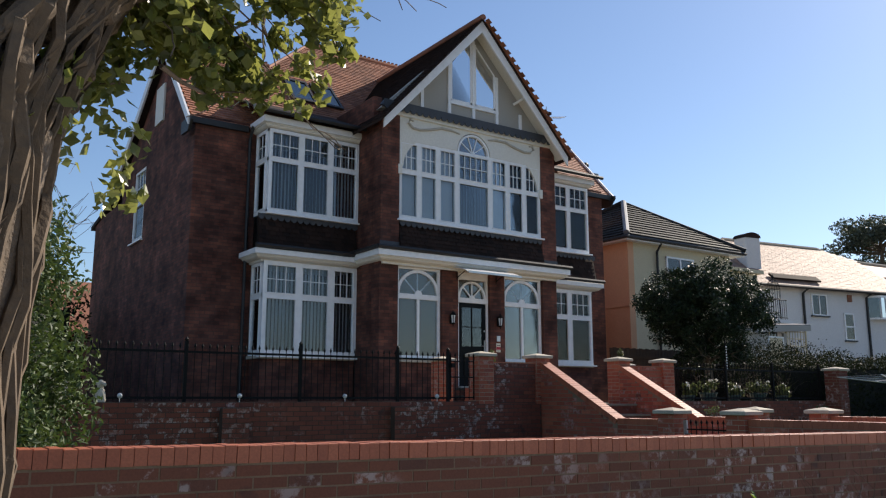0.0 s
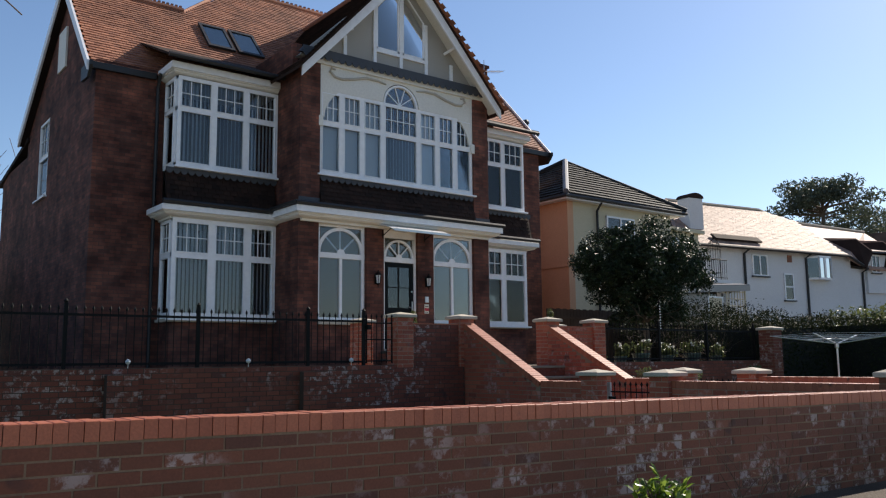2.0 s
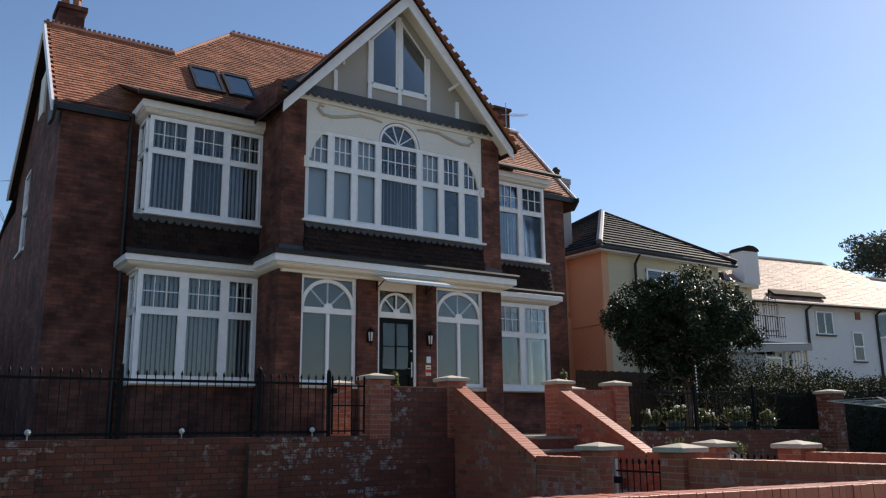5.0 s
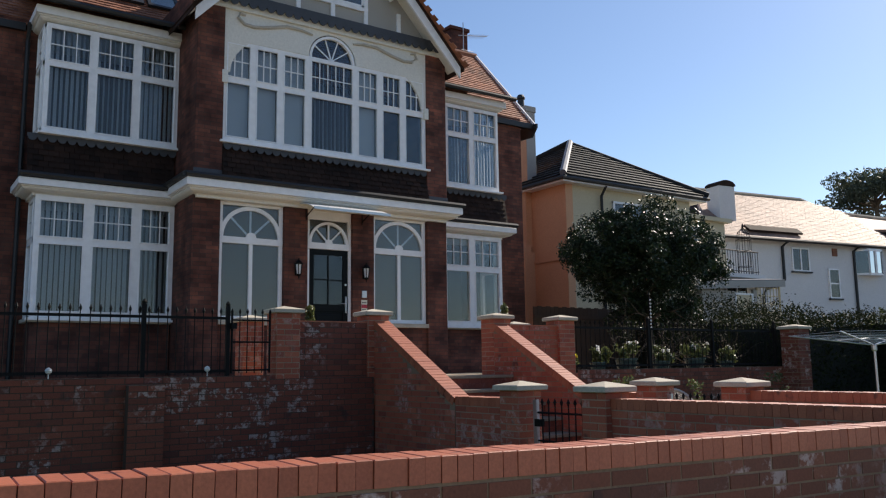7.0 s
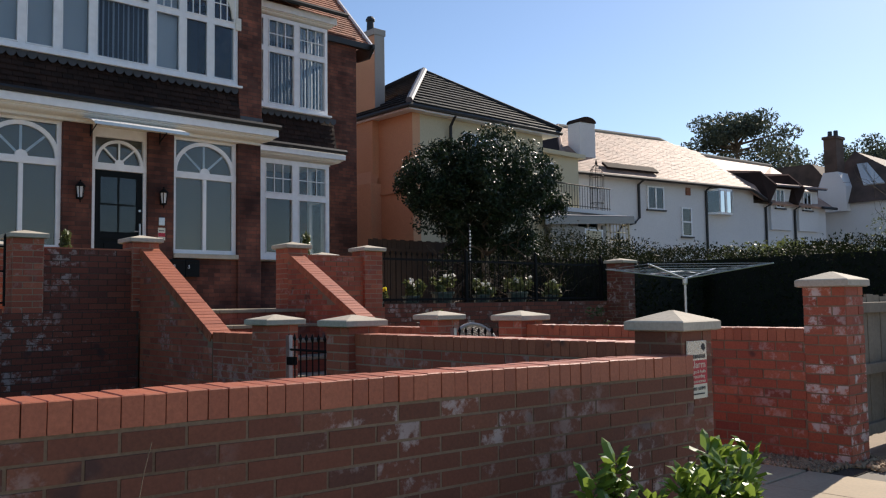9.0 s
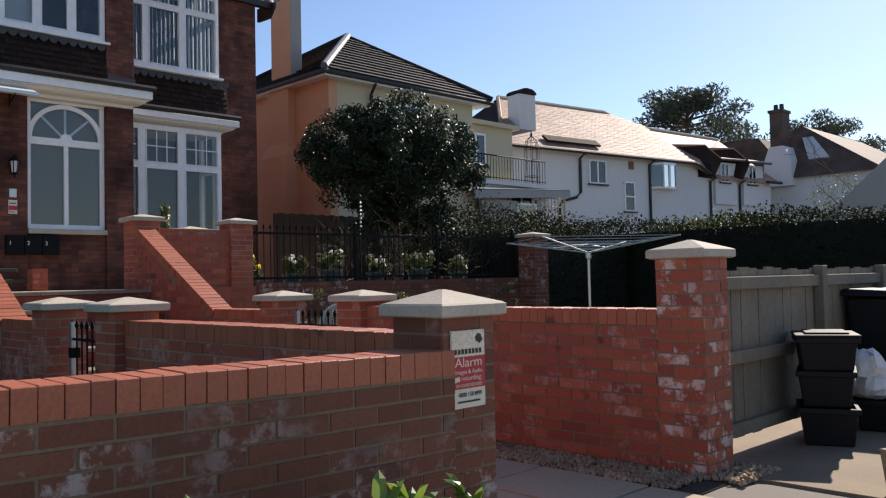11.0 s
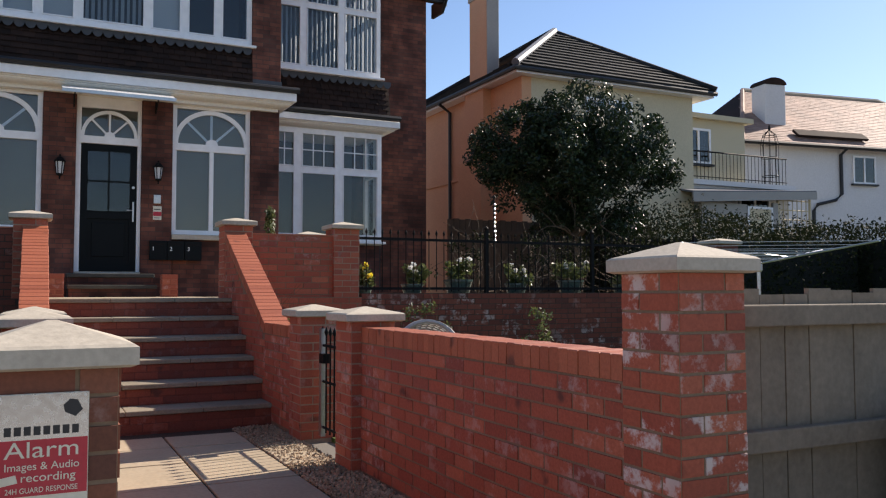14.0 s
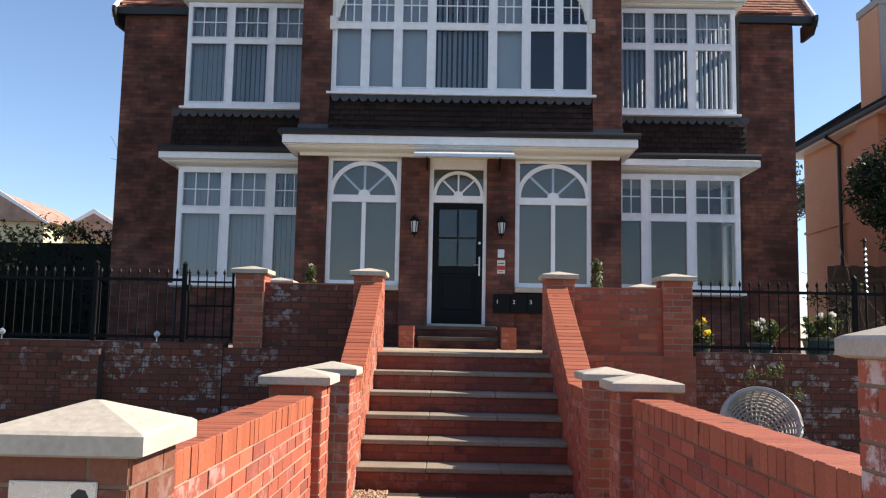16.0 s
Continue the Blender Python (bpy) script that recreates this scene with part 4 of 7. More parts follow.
# eaves, side bargeboards
boxes("eaves_board", ((-6.7, -5.3, 1.62, 1.70, 7.48, 7.62), (5.25, 6.76, 1.62, 1.70, 7.48, 7.62)), GUTTER, house, "black eaves board and gutter")
for x in (-6.72, 6.70):
    part("eaves_bracket", Shape().prism([(x, 1.5, 7.5), (x, 1.7, 7.28), (x, 2.2, 7.3), (x, 2.2, 7.6), (x, 1.5, 7.6)], (0.06, 0, 0)), GUTTER, house)
for x in (-6.76, 6.74):
    part("bargeboard", Shape().prism([(x, 1.6, 7.40), (x, 1.6, 7.62), (x, 4.2, 10.42), (x, 4.2, 10.14)], (0.05, 0, 0)).prism([(x, 4.2, 10.14), (x, 4.2, 10.42), (x, 8.45, 7.45), (x, 8.45, 7.2)], (0.05, 0, 0)), WHITE, house, "white side bargeboard")
part("gable_vent", Shape().box(-6.59, -6.53, 4.3, 5.0, 8.3, 9.3), CREAM, house, "cream framed attic window", 0.01)
for xa in (-3.62, -2.83):
    m = Matrix.Translation((xa, 0, 0))
    O = Vector((xa, 2.98, z_at(2.98) + 0.05))
    U, N = Vector((1, 0, 0)), Vector((0, -RK, 1)).normalized()
    fr = Shape()
    Wd, Hd = 0.70, 1.16
    for a0, a1, b0, b1 in ((0, Wd, 0, 0.09), (0, Wd, Hd - 0.09, Hd), (0, 0.07, 0.09, Hd - 0.09), (Wd - 0.07, Wd, 0.09, Hd - 0.09)):
        q = [O + U * a0 + V * b0, O + U * a1 + V * b0, O + U * a1 + V * b1, O + U * a0 + V * b1]
        fr.prism(q, N * 0.06)
    rl = part("roof_window", fr, GUTTER, house, "black framed roof window")
    part("pane", Shape().prism([O + U * 0.07 + V * 0.09, O + U * (Wd - 0.07) + V * 0.09, O + U * (Wd - 0.07) + V * (Hd - 0.09), O + U * 0.07 + V * (Hd - 0.09)], N * 0.035), PANE, rl)
    part("blind", Shape().prism([O + U * 0.07 + V * 0.09, O + U * (Wd - 0.07) + V * 0.09, O + U * (Wd - 0.07) + V * (Hd - 0.09), O + U * 0.07 + V * (Hd - 0.09)], N * 0.02), LAMP_GLASS, rl, "pale roller blind")
# chimney with aerial
part("chimney", Shape().box(6.0, 6.6, 4.3, 5.1, 9.4, 11.05).box(5.95, 6.65, 4.25, 5.15, 11.05, 11.15), HOUSE_BRICK, house, "brick chimney", 0.01)
part("chimney", Shape().box(-6.45, -5.9, 4.25, 4.95, 9.6, 10.86).box(-6.5, -5.85, 4.2, 5.0, 10.86, 10.98), HOUSE_BRICK, house, "brick chimney", 0.01)
for x in (-6.3, -6.05):
    part("chimney_pot", Shape().lathe(x, 4.6, [(0.1, 10.98), (0.085, 11.28), (0.11, 11.3), (0.11, 11.35)], 10), RED_TILE, house, "clay chimney pot")
aer = thing("tv_aerial", (6.3, 4.2, 10.4), "thin metal television aerial on the chimney", "aerial")
part("mast", Shape().tube([(6.4, 4.24, 9.9), (6.4, 4.24, 11.3)], 0.015, 5), STEEL, aer)
part("boom", Shape().tube([(6.2, 4.2, 10.85), (7.4, 4.4, 11.15)], 0.012, 5).tube([(6.3, 4.2, 10.45), (6.9, 4.4, 10.55)], 0.01, 5), STEEL, aer)
el = Shape()
for k in range(7):
    el.tube([(6.6 + k * 0.12, 4.12 + k * 0.02, 10.95 + k * 0.03), (6.6 + k * 0.12, 4.48 + k * 0.02, 10.95 + k * 0.03)], 0.006, 4)
part("elements", el, STEEL, aer)
part("flue", Shape().tube([(6.9, 4.3, 8.2), (6.9, 4.3, 8.6)], 0.06, 8).lathe(6.9, 4.3, [(0.1, 8.58), (0.1, 8.62)], 8), GUTTER, house)


# ---- front garden: ground levels ----
def slab(name, x0, x1, y0, y1, z0, z1, material, label, category):
    return solo(name, Shape().box(x0, x1, y0, y1, z0, z1), material, label, category, kind="structure")


slab("terrace", -13.2, -1.2, -3.6, 2.2, -0.3, 1.2, PAVING, "paved terrace before the house", "terrace")
slab("terrace.001", 1.25, 9.05, -3.6, 2.2, -0.3, 1.2, PAVING, "paved terrace before the house", "terrace")
slab("landing", -1.2, 1.25, -3.35, 2.2, -0.3, 1.205, PAVING, "paved landing at the head of the steps", "landing")
slab("garden_bed", -13.2, -1.2, -11.5, -3.85, -0.2, 0.02, LAWN, "lower lawn behind the street wall", "lawn")
slab("garden_bed.001", 1.28, 12.6, -11.3, -3.75, -0.2, 0.02, LAWN, "lower lawn behind the path wall", "lawn")
slab("planting_strip", -13.6, -1.25, -13.0, -11.72, -0.1, 0.03, SOIL, "dark planting strip before the street wall", "soil")
slab("driveway", 1.2, 12.6, -16, -11.3, -0.1, 0.0, DRIVE, "brown concrete drive, mottled dark and pale", "driveway")
slab("path_bed", -0.96, 1.04, -11.9, -6.1, -0.1, -0.012, SOIL, "bedding under the path", "soil")

path = thing("path", (0, -9, 0), "pale paving slabs between brick walls", "path", kind="structure")
rng = np.random.default_rng(4)
for i, (y0, y1) in enumerate(((-6.95, -6.42), (-7.62, -6.97), (-8.4, -7.64), (-9.2, -8.42), (-10.0, -9.22), (-10.8, -10.02), (-11.6, -10.82), (-12.4, -11.62), (-13.2, -12.42))):
    for a, b in ((-0.62, -0.02), (0.0, 0.62)):
        k = rng.uniform(-0.003, 0.003)
        part("slab", Shape().box(a, b, y0, y1, -0.06, 0.004 + k), PAVING, path, bevel=0.006)
part("slab", Shape().box(0.63, 0.98, -8.05, -7.25, -0.06, 0.012), PAVING, path, bevel=0.006)


def pebbles(name, x0, x1, y0, y1, z, count, size, label, seed):
    rng = np.random.default_rng(seed)
    s = Shape()
    unit = [(1, 0, 0), (0, 1, 0), (-1, 0, 0), (0, -1, 0), (0, 0, 1), (0, 0, -1)]
    tri = [(0, 1, 4), (1, 2, 4), (2, 3, 4), (3, 0, 4), (1, 0, 5), (2, 1, 5), (3, 2, 5), (0, 3, 5)]
    for _ in range(count):
        c = Vector((rng.uniform(x0, x1), rng.uniform(y0, y1), z + rng.uniform(-0.004, 0.012)))
        m = Matrix.Translation(c) @ Euler(rng.uniform(0, 6, 3)).to_matrix().to_4x4() @ Matrix.Diagonal((*(size * rng.uniform(0.5, 1.2, 3)), 1))
        s.add([m @ Vector(p) for p in unit], tri)
    return solo(name, s, GRAVEL, label, "gravel", kind="stuff")


pebbles("gravel", 0.63, 1.02, -11.75, -6.2, 0.0, 7000, 0.016, "tan gravel strip along the path wall", 1)
pebbles("gravel.001", -0.94, -0.63, -11.75, -6.2, 0.0, 5500, 0.016, "tan gravel strip along the path wall", 2)
pebbles("gravel.002", 1.0, 1.5, -12.0, -11.7, 0.0, 300, 0.022, "loose gravel at the foot of the pillar", 3)

# ---- brickwork ----
BL, BH, JO = 0.218, 0.068, 0.007


def courses(length, z0, z1, seed=0):
    """Half bond: (start, length, z) of each brick."""
    row, z = 0, z1 - BH
    while z > z0 - BH * 0.5:
        x = -(row % 2) * 0.1125
        while x < length - 0.02:
            a, b = max(0, x), min(length, x + BL)
            if b - a > 0.03:
                yield a, b - a, z
            x += BL + JO
        z -= BH + JO
        row += 1


def brick_faces(s, m, length, z0, z1, seed=0, keep=None):
    """Bricks standing 6 mm proud of a wall face; m puts the face, which looks along its -y, in its place."""
    rng = np.random.default_rng(seed)
    for a, l, z in courses(length, z0, z1):
        if keep and not keep(a + l / 2, z):
            continue
        p = rng.uniform(-0.0025, 0.0025)
        d = 0.0025
        q = [(a, 0.02, z), (a + l, 0.02, z), (a + l, 0.02, z + BH), (a, 0.02, z + BH), (a + d, p - 0.004, z + d), (a + l - d, p - 0.004, z + d), (a + l - d, p - 0.004, z + BH - d), (a + d, p - 0.004, z + BH - d)]
        s.add([m @ Vector(c) for c in q], [(4, 5, 6, 7), (0, 1, 5, 4), (1, 2, 6, 5), (2, 3, 7, 6), (3, 0, 4, 7)])
    return s


def coping_row(s, m, length, depth, seed=0, h=0.105, pitch=0.075):
    """Bricks on edge side by side along x; the top is at z = 0, y from 0 to depth."""
    rng = np.random.default_rng(seed)
    n = round(length / pitch)
    step = length / n
    for k in range(n):
        a, j = k * step + 0.002, rng.uniform(-0.003, 0.003)
        e = 0.0035
        x0, x1, y0, y1, zt = a, a + step - 0.004, -0.008 + j, depth + 0.008 + j, j * 0.6
        q = [(x0, y0, -h), (x1, y0, -h), (x1, y1, -h), (x0, y1, -h), (x0, y0, zt - e), (x1, y0, zt - e), (x1, y1, zt - e), (x0, y1, zt - e), (x0 + e, y0 + e, zt), (x1 - e, y0 + e, zt), (x1 - e, y1 - e, zt), (x0 + e, y1 - e, zt)]
        s.add([m @ Vector(c) for c in q], [(8, 9, 10, 11), (4, 5, 9, 8), (5, 6, 10, 9), (6, 7, 11, 10), (7, 4, 8, 11), (0, 1, 5, 4), (1, 2, 6, 5), (2, 3, 7, 6), (3, 0, 4, 7)])
    return s


def garden_wall(name, p, q, thick, z0, z1, label, material=BRICK, both=True, coping=True, seed=0, core_name="core"):
    """A brick wall from p to q (x, y): its near face looks to the right of the way from p to q."""
    d = Vector((q[0] - p[0], q[1] - p[1], 0))
    length, ang = d.length, math.atan2(d.y, d.x)
    m = Matrix.Translation((p[0], p[1], 0)) @ Matrix.Rotation(ang, 4, "Z")
    w = thing(name, (p[0], p[1], 0), label, "wall", kind="structure")
    top = z1 - 0.115 if coping else z1
    # west walls face the sun and take the mortar painted paler for it
    part("core", Shape().box(0, length, 0, thick, z0 - 0.1, top + 0.008, m), DARK_MORTAR if material is OLD_BRICK else SUNLIT_MORTAR if name in ("path_wall_west", "stair_wall_west") else MORTAR, w, "mortar core")
    s = brick_faces(Shape(), m, length, z0, top, seed)
    if both:
        m2 = m @ Matrix.Translation((length, thick, 0)) @ Matrix.Rotation(math.pi, 4, "Z")
        brick_faces(s, m2, length, z0, top, seed + 1)
    part("bricks", s, material, w, "red facing bricks", kind="stuff")
    if coping:
        part("coping", coping_row(Shape(), m @ Matrix.Translation((0, 0, z1)), length, thick, seed), COPING, w, "orange-red bricks on edge", kind="stuff")
    return w


def pillar(x, y, half_w, z0, ztop, label, material=BRICK, cap=0.06, seed=0, group="pillars with stone caps", rise=0.045):
    """A square brick pillar under a shallow pyramid cap; ztop is the cap's point."""
    o = thing("pillar", (x, y, z0), label, "pillar", group)
    zc = ztop - rise - 0.062
    # path pillars take the mortar painted paler for sunlight too
    part("core", Shape().box(x - half_w, x + half_w, y - half_w, y + half_w, z0 - 0.1, zc + 0.001), SUNLIT_MORTAR if material is BRICK else MORTAR, o, "mortar core")
    s = Shape()
    for k in range(4):
        m = Matrix.Translation((x, y, 0)) @ Matrix.Rotation(k * math.pi / 2, 4, "Z") @ Matrix.Translation((-half_w, -half_w, 0))
        brick_faces(s, m, half_w * 2, z0, zc, seed + k)
    part("bricks", s, material, o, "red facing bricks", kind="stuff")
    c = half_w + cap
    e = 0.012
    st = Shape()
    ring = lambda r, z: [(x - r, y - r, z), (x + r, y - r, z), (x + r, y + r, z), (x - r, y + r, z)]
    st.v = ring(c - 0.02, zc) + ring(c, zc + 0.008) + ring(c, zc + 0.054) + ring(c - e, zc + 0.062) + ring(0.012, ztop)
    st.f = [(3, 2, 1, 0), (16, 17, 18, 19)] + [(r * 4 + i, r * 4 + (i + 1) % 4, r * 4 + 4 + (i + 1) % 4, r * 4 + 4 + i) for r in range(4) for i in range(4)]
    part("cap", st, STONE, o, "pale cast stone cap")
    return o


PL = "red brick pillar with a pale pyramid stone cap"
pillar(-1.012, -11.565, 0.161, 0, 1.195, PL + " carrying an alarm sign", STREET_BRICK, cap=0.046, seed=10, rise=0.06)
pillar(1.203, -11.60, 0.161, 0, 1.462, "tall red brick pillar with white salt bloom and a stone cap", SALTED, cap=0.044, seed=20, rise=0.06)
for i, (x, y) in enumerate(((-1.06, -8.32), (1.14, -8.33), (-1.05, -6.97), (1.165, -7.0))):
    pillar(x, y, 0.165, 0, 1.165, PL + " beside the path", cap=0.06, seed=30 + 7 * i)
for i, (x, y) in enumerate(((-2.52, -3.67), (-1.10, -3.66), (1.20, -3.66), (2.60, -3.67))):
    pillar(x, y, 0.17, 1.0, 2.20, PL + " on the terrace wall", cap=0.05, seed=70 + 7 * i)
pillar(-2.47, -2.29, 0.16, 1.2, 2.16, PL + " on the terrace", cap=0.05, seed=101)
pillar(2.45, -2.6, 0.16, 1.2, 2.14, PL + " on the terrace", cap=0.05, seed=108)
pillar(8.88, -4.05, 0.2, 0.0, 2.13, PL + " at the end of the terrace wall", OLD_BRICK, cap=0.05, seed=115)
# path walls and terrace walls
garden_wall("path_wall_west", (-0.95, -11.40), (-0.95, -8.49), 0.2, 0, 1.0, "red brick path wall with a brick coping", seed=2)
garden_wall("path_wall_east", (1.05, -8.5), (1.05, -11.435), 0.2, 0, 1.02, "red brick path wall with salt bloom and a brick coping", seed=4)
garden_wall("stair_wall_west", (-0.93, -6.81), (-0.93, -5.84), 0.23, 0, 0.97, "low brick wall at the foot of the steps", seed=5)
garden_wall("stair_wall_east", (1.03, -5.84), (1.03, -6.81), 0.23, 0, 0.97, "low brick wall at the foot of the steps", seed=6)
garden_wall("landing_wall_west", (-2.36, -3.78), (-1.26, -3.78), 0.22, 0.0, 1.98, "brick wall beside the landing", OLD_BRICK, coping=False, seed=7)
garden_wall("landing_wall_east", (1.36, -3.78), (2.44, -3.78), 0.22, 0.0, 1.99, "brick wall beside the landing", coping=False, seed=8)
part("coping", Shape().box(-2.36, -1.26, -3.79, -3.55, 1.983, 2.0), COPING, bpy.data.objects["landing_wall_west"])
part("coping", Shape().box(1.36, 2.44, -3.79, -3.55, 1.993, 2.01), COPING, bpy.data.objects["landing_wall_east"])
garden_wall("landing_wall_foot_west", (-2.80, -3.86), (-1.20, -3.86), 0.1, 0.0, 1.2, "brick foot of the landing wall", OLD_BRICK, both=False, coping=False, seed=17)
garden_wall("landing_wall_foot_east", (1.28, -3.86), (2.80, -3.86), 0.1, 0.0, 1.2, "brick foot of the landing wall", both=False, coping=False, seed=18)
garden_wall("terrace_wall_west", (-13.2, -3.88), (-2.80, -3.88), 0.25, 0.0, 1.25, "weathered brick terrace wall with white salt bloom", OLD_BRICK, both=False, coping=False, seed=9)
garden_wall("terrace_wall_east", (2.80, -3.85), (8.7, -3.85), 0.25, 0.0, 1.25, "weathered brick terrace wall", OLD_BRICK, both=False, coping=False, seed=11)
for a, b in ((-7.67, -7.24), (-4.64, -4.21), (-10.7, -10.27)):
    garden_wall("buttress", (a, -4.02), (b, -4.02), 0.14, 0, 1.16, "brick buttress of the terrace wall", OLD_BRICK, both=False, coping=False, seed=int(-a))

# sloping stair parapets
for name, x0, x1, sd in (("stair_parapet_west", -1.17, -0.93, 1), ("stair_parapet_east", 1.03, 1.27, 2)):
    w = thing(name, (x0, -5.84, 0), "sloping brick stair parapet with a bright brick coping", "parapet", kind="structure")
    ya, za, yb, zb = -5.84, 0.95, -3.83, 2.02
    kk = (zb - za) / (yb - ya)
    part("core", Shape().prism([(x0, ya, -0.1), (x0, yb, -0.1), (x0, yb, zb - 0.07), (x0, ya, za - 0.07)], (x1 - x0, 0, 0)), MORTAR, w)
    s = Shape()
    mo = Matrix.Translation((x0, yb, 0)) @ Matrix.Rotation(-math.pi / 2, 4, "Z")
    brick_faces(s, mo, yb - ya, 0, 2.0, sd, keep=lambda u, z: z + BH * 1.5 < za - 0.07 + (yb - u - ya) * kk)
    mi = Matrix.Translation((x1, ya, 0)) @ Matrix.Rotation(math.pi / 2, 4, "Z")
    brick_faces(s, mi, yb - ya, 0, 2.0, sd + 5, keep=lambda u, z: z + BH * 1.5 < za - 0.07 + u * kk)
    part("bricks", s, BRICK, w, "red facing bricks", kind="stuff")
    mc = Matrix.Translation((x1, ya, za)) @ Matrix.Rotation(math.pi / 2, 4, "Z") @ Matrix.Rotation(-math.atan(kk), 4, "Y")
    part("coping", coping_row(Shape(), mc, math.hypot(yb - ya, zb - za), x1 - x0, sd, h=0.10), COPING, w, "orange-red bricks on edge", kind="stuff")

# steps with stone treads
steps = thing("steps", (0, -5, 0), "brick steps with pale stone treads", "steps", kind="structure")
for i in range(6):
    y = -6.13 + 0.365 * i
    z = 0.205 + 0.2 * i
    part("riser", brick_faces(Shape(), Matrix.Translation((-0.93, y + 0.03, 0)), 1.96, z - 0.2, z - 0.05, i).box(-0.93, 1.03, y + 0.03, y + 0.5, z - 0.25, z - 0.045), RISER_BRICK, steps, "brick riser")
    for a, b in ((-0.929, -0.30), (-0.297, 0.38), (0.383, 1.029)):
        part("tread", Shape().box(a, b, y, y + 0.40 if i < 5 else -3.36, z - 0.045, z), TREAD, steps, "pale stone tread", 0.008)
part("fill", Shape().box(-0.93, 1.03, -4.2, -3.3, -0.1, 1.15), MORTAR, steps)
dsteps = thing("door_steps", (0, -0.6, 1.2), "two stone steps below the front door", "steps", kind="structure")
for y, z in ((-0.95, 1.385), (-0.60, 1.56)):
    part("tread", Shape().box(-0.62, 0.62, y, -0.12, z - 0.06, z), DARK_STONE, dsteps, "dark worn stone tread", 0.01)
    part("riser", Shape().box(-0.60, 0.60, y + 0.03, -0.12, z - 0.19, z - 0.06), HOUSE_BRICK, dsteps)
for x in (-0.78, 0.78):
    o = thing("brick_block", (x, -1.0, 1.2), "small red brick block beside the door steps", "brick pier", "blocks beside the door steps")
    s = Shape()
    for k in range(4):
        brick_faces(s, Matrix.Translation((x, -1.0, 0)) @ Matrix.Rotation(k * math.pi / 2, 4, "Z") @ Matrix.Translation((-0.11, -0.11, 0)), 0.22, 1.2, 1.54, k)
    part("bricks", s, BRICK, o, kind="stuff")
    part("core", Shape().box(x - 0.108, x + 0.108, -1.108, -0.892, 1.2, 1.542), COPING, o)


# ---- ironwork ----
def railing(x0, x1, y, z0, z1, posts, label, pitch=0.115):
    o = thing("iron_railing", (x0, y, z0), label, "railing")
    for z in (z0 + 0.07, z1 - 0.14):
        part("rail", Shape().box(x0, x1, y - 0.006, y + 0.006, z - 0.018, z + 0.018), IRON, o)
    n = round((x1 - x0) / pitch)
    for k in range(n + 1):
        x = x0 + (x1 - x0) * k / n
        s = Shape().tube([(x, y, z0 + 0.03), (x, y, z1 - 0.07)], 0.007, 5)
        s.lathe(x, y, [(0.008, z1 - 0.085), (0.02, z1 - 0.05), (0.001, z1)], 5)
        part("picket", s, IRON, o)
    for x in posts:
        part("post", Shape().box(x - 0.025, x + 0.025, y - 0.025, y + 0.025, z0, z1 + 0.02).lathe(x, y, [(0.02, z1 + 0.02), (0.036, z1 + 0.05), (0.001, z1 + 0.09)], 8), IRON, o, "black square post")
    return o


railing(-13.0, -3.32, -3.74, 1.25, 2.15, (-12.0, -10.1, -8.18, -6.29, -4.42, -3.34), "black iron railing with spear tops on the terrace wall")
railing(2.8, 8.7, -3.72, 1.25, 2.13, (4.75, 6.6, 8.65), "black iron railing with spear tops on the terrace wall")


def iron_gate(p, q, z0, z1, label):
    d = Vector((q[0] - p[0], q[1] - p[1], 0))
    n = max(4, round(d.length / 0.1))
    o = thing("iron_gate", (p[0], p[1], z0), label, "gate")
    P, Q = Vector((p[0], p[1], 0)), Vector((q[0], q[1], 0))
    for z in (z0 + 0.08, z1 - 0.16, z0 + 0.5 * (z1 - z0)):
        part("rail", Shape().tube([P + Vector((0, 0, z)), Q + Vector((0, 0, z))], 0.012, 5), IRON, o)
    for k in range(n + 1):
        c = P + d * (k / n)
        s = Shape().tube([c + Vector((0, 0, z0 + 0.04)), c + Vector((0, 0, z1 - 0.06))], 0.008 if 0 < k < n else 0.016, 5)
        s.lathe(c.x, c.y, [(0.008, z1 - 0.08), (0.02, z1 - 0.045), (0.001, z1)], 5)
        part("bar", s, IRON, o)
    c = P + d * 0.0
    if z0 < 1:
        part("latch_post", Shape().box(c.x - 0.02, c.x + 0.02, c.y - 0.03, c.y + 0.03, z0, z1 - 0.02), STEEL, o, "grey steel post")
    part("latch", Shape().box(c.x - 0.03, c.x + 0.03, c.y - 0.1, c.y + 0.0, z0 + 0.62, z0 + 0.70), IRON, o)
    return o


iron_gate((-1.05, -7.24), (-1.05, -8.08), 0.05, 0.98, "closed black iron side gate between brick pillars")
iron_gate((1.17, -7.24), (1.17, -8.08), 0.05, 0.98, "closed black iron side gate between brick pillars")
iron_gate((-3.28, -3.74), (-2.75, -3.74), 1.25, 2.15, "black iron terrace gate")

# ---- street wall: the stretch by the gate brick by brick ----
wa, wb = Vector((-13.4, -11.28, 0)), Vector((-1.19, -11.80, 0))
dv = wb - wa
LEN, ANG = dv.length, math.atan2(dv.y, dv.x)
WM = Matrix.Translation(wa) @ Matrix.Rotation(ANG, 4, "Z") @ Matrix.Rotation(math.atan(0.0095), 4, "Y")  # falls towards the gate
street = thing("street_wall", tuple(wa), "long red brick street wall with salt bloom and an orange brick coping", "wall", kind="structure")
ZT = 1.058
part("core", Shape().box(0, LEN, 0, 0.215, -0.1, ZT - 0.105, WM), MORTAR, street, "sandy mortar core")


def picked(u):
    return u > LEN - 4.6


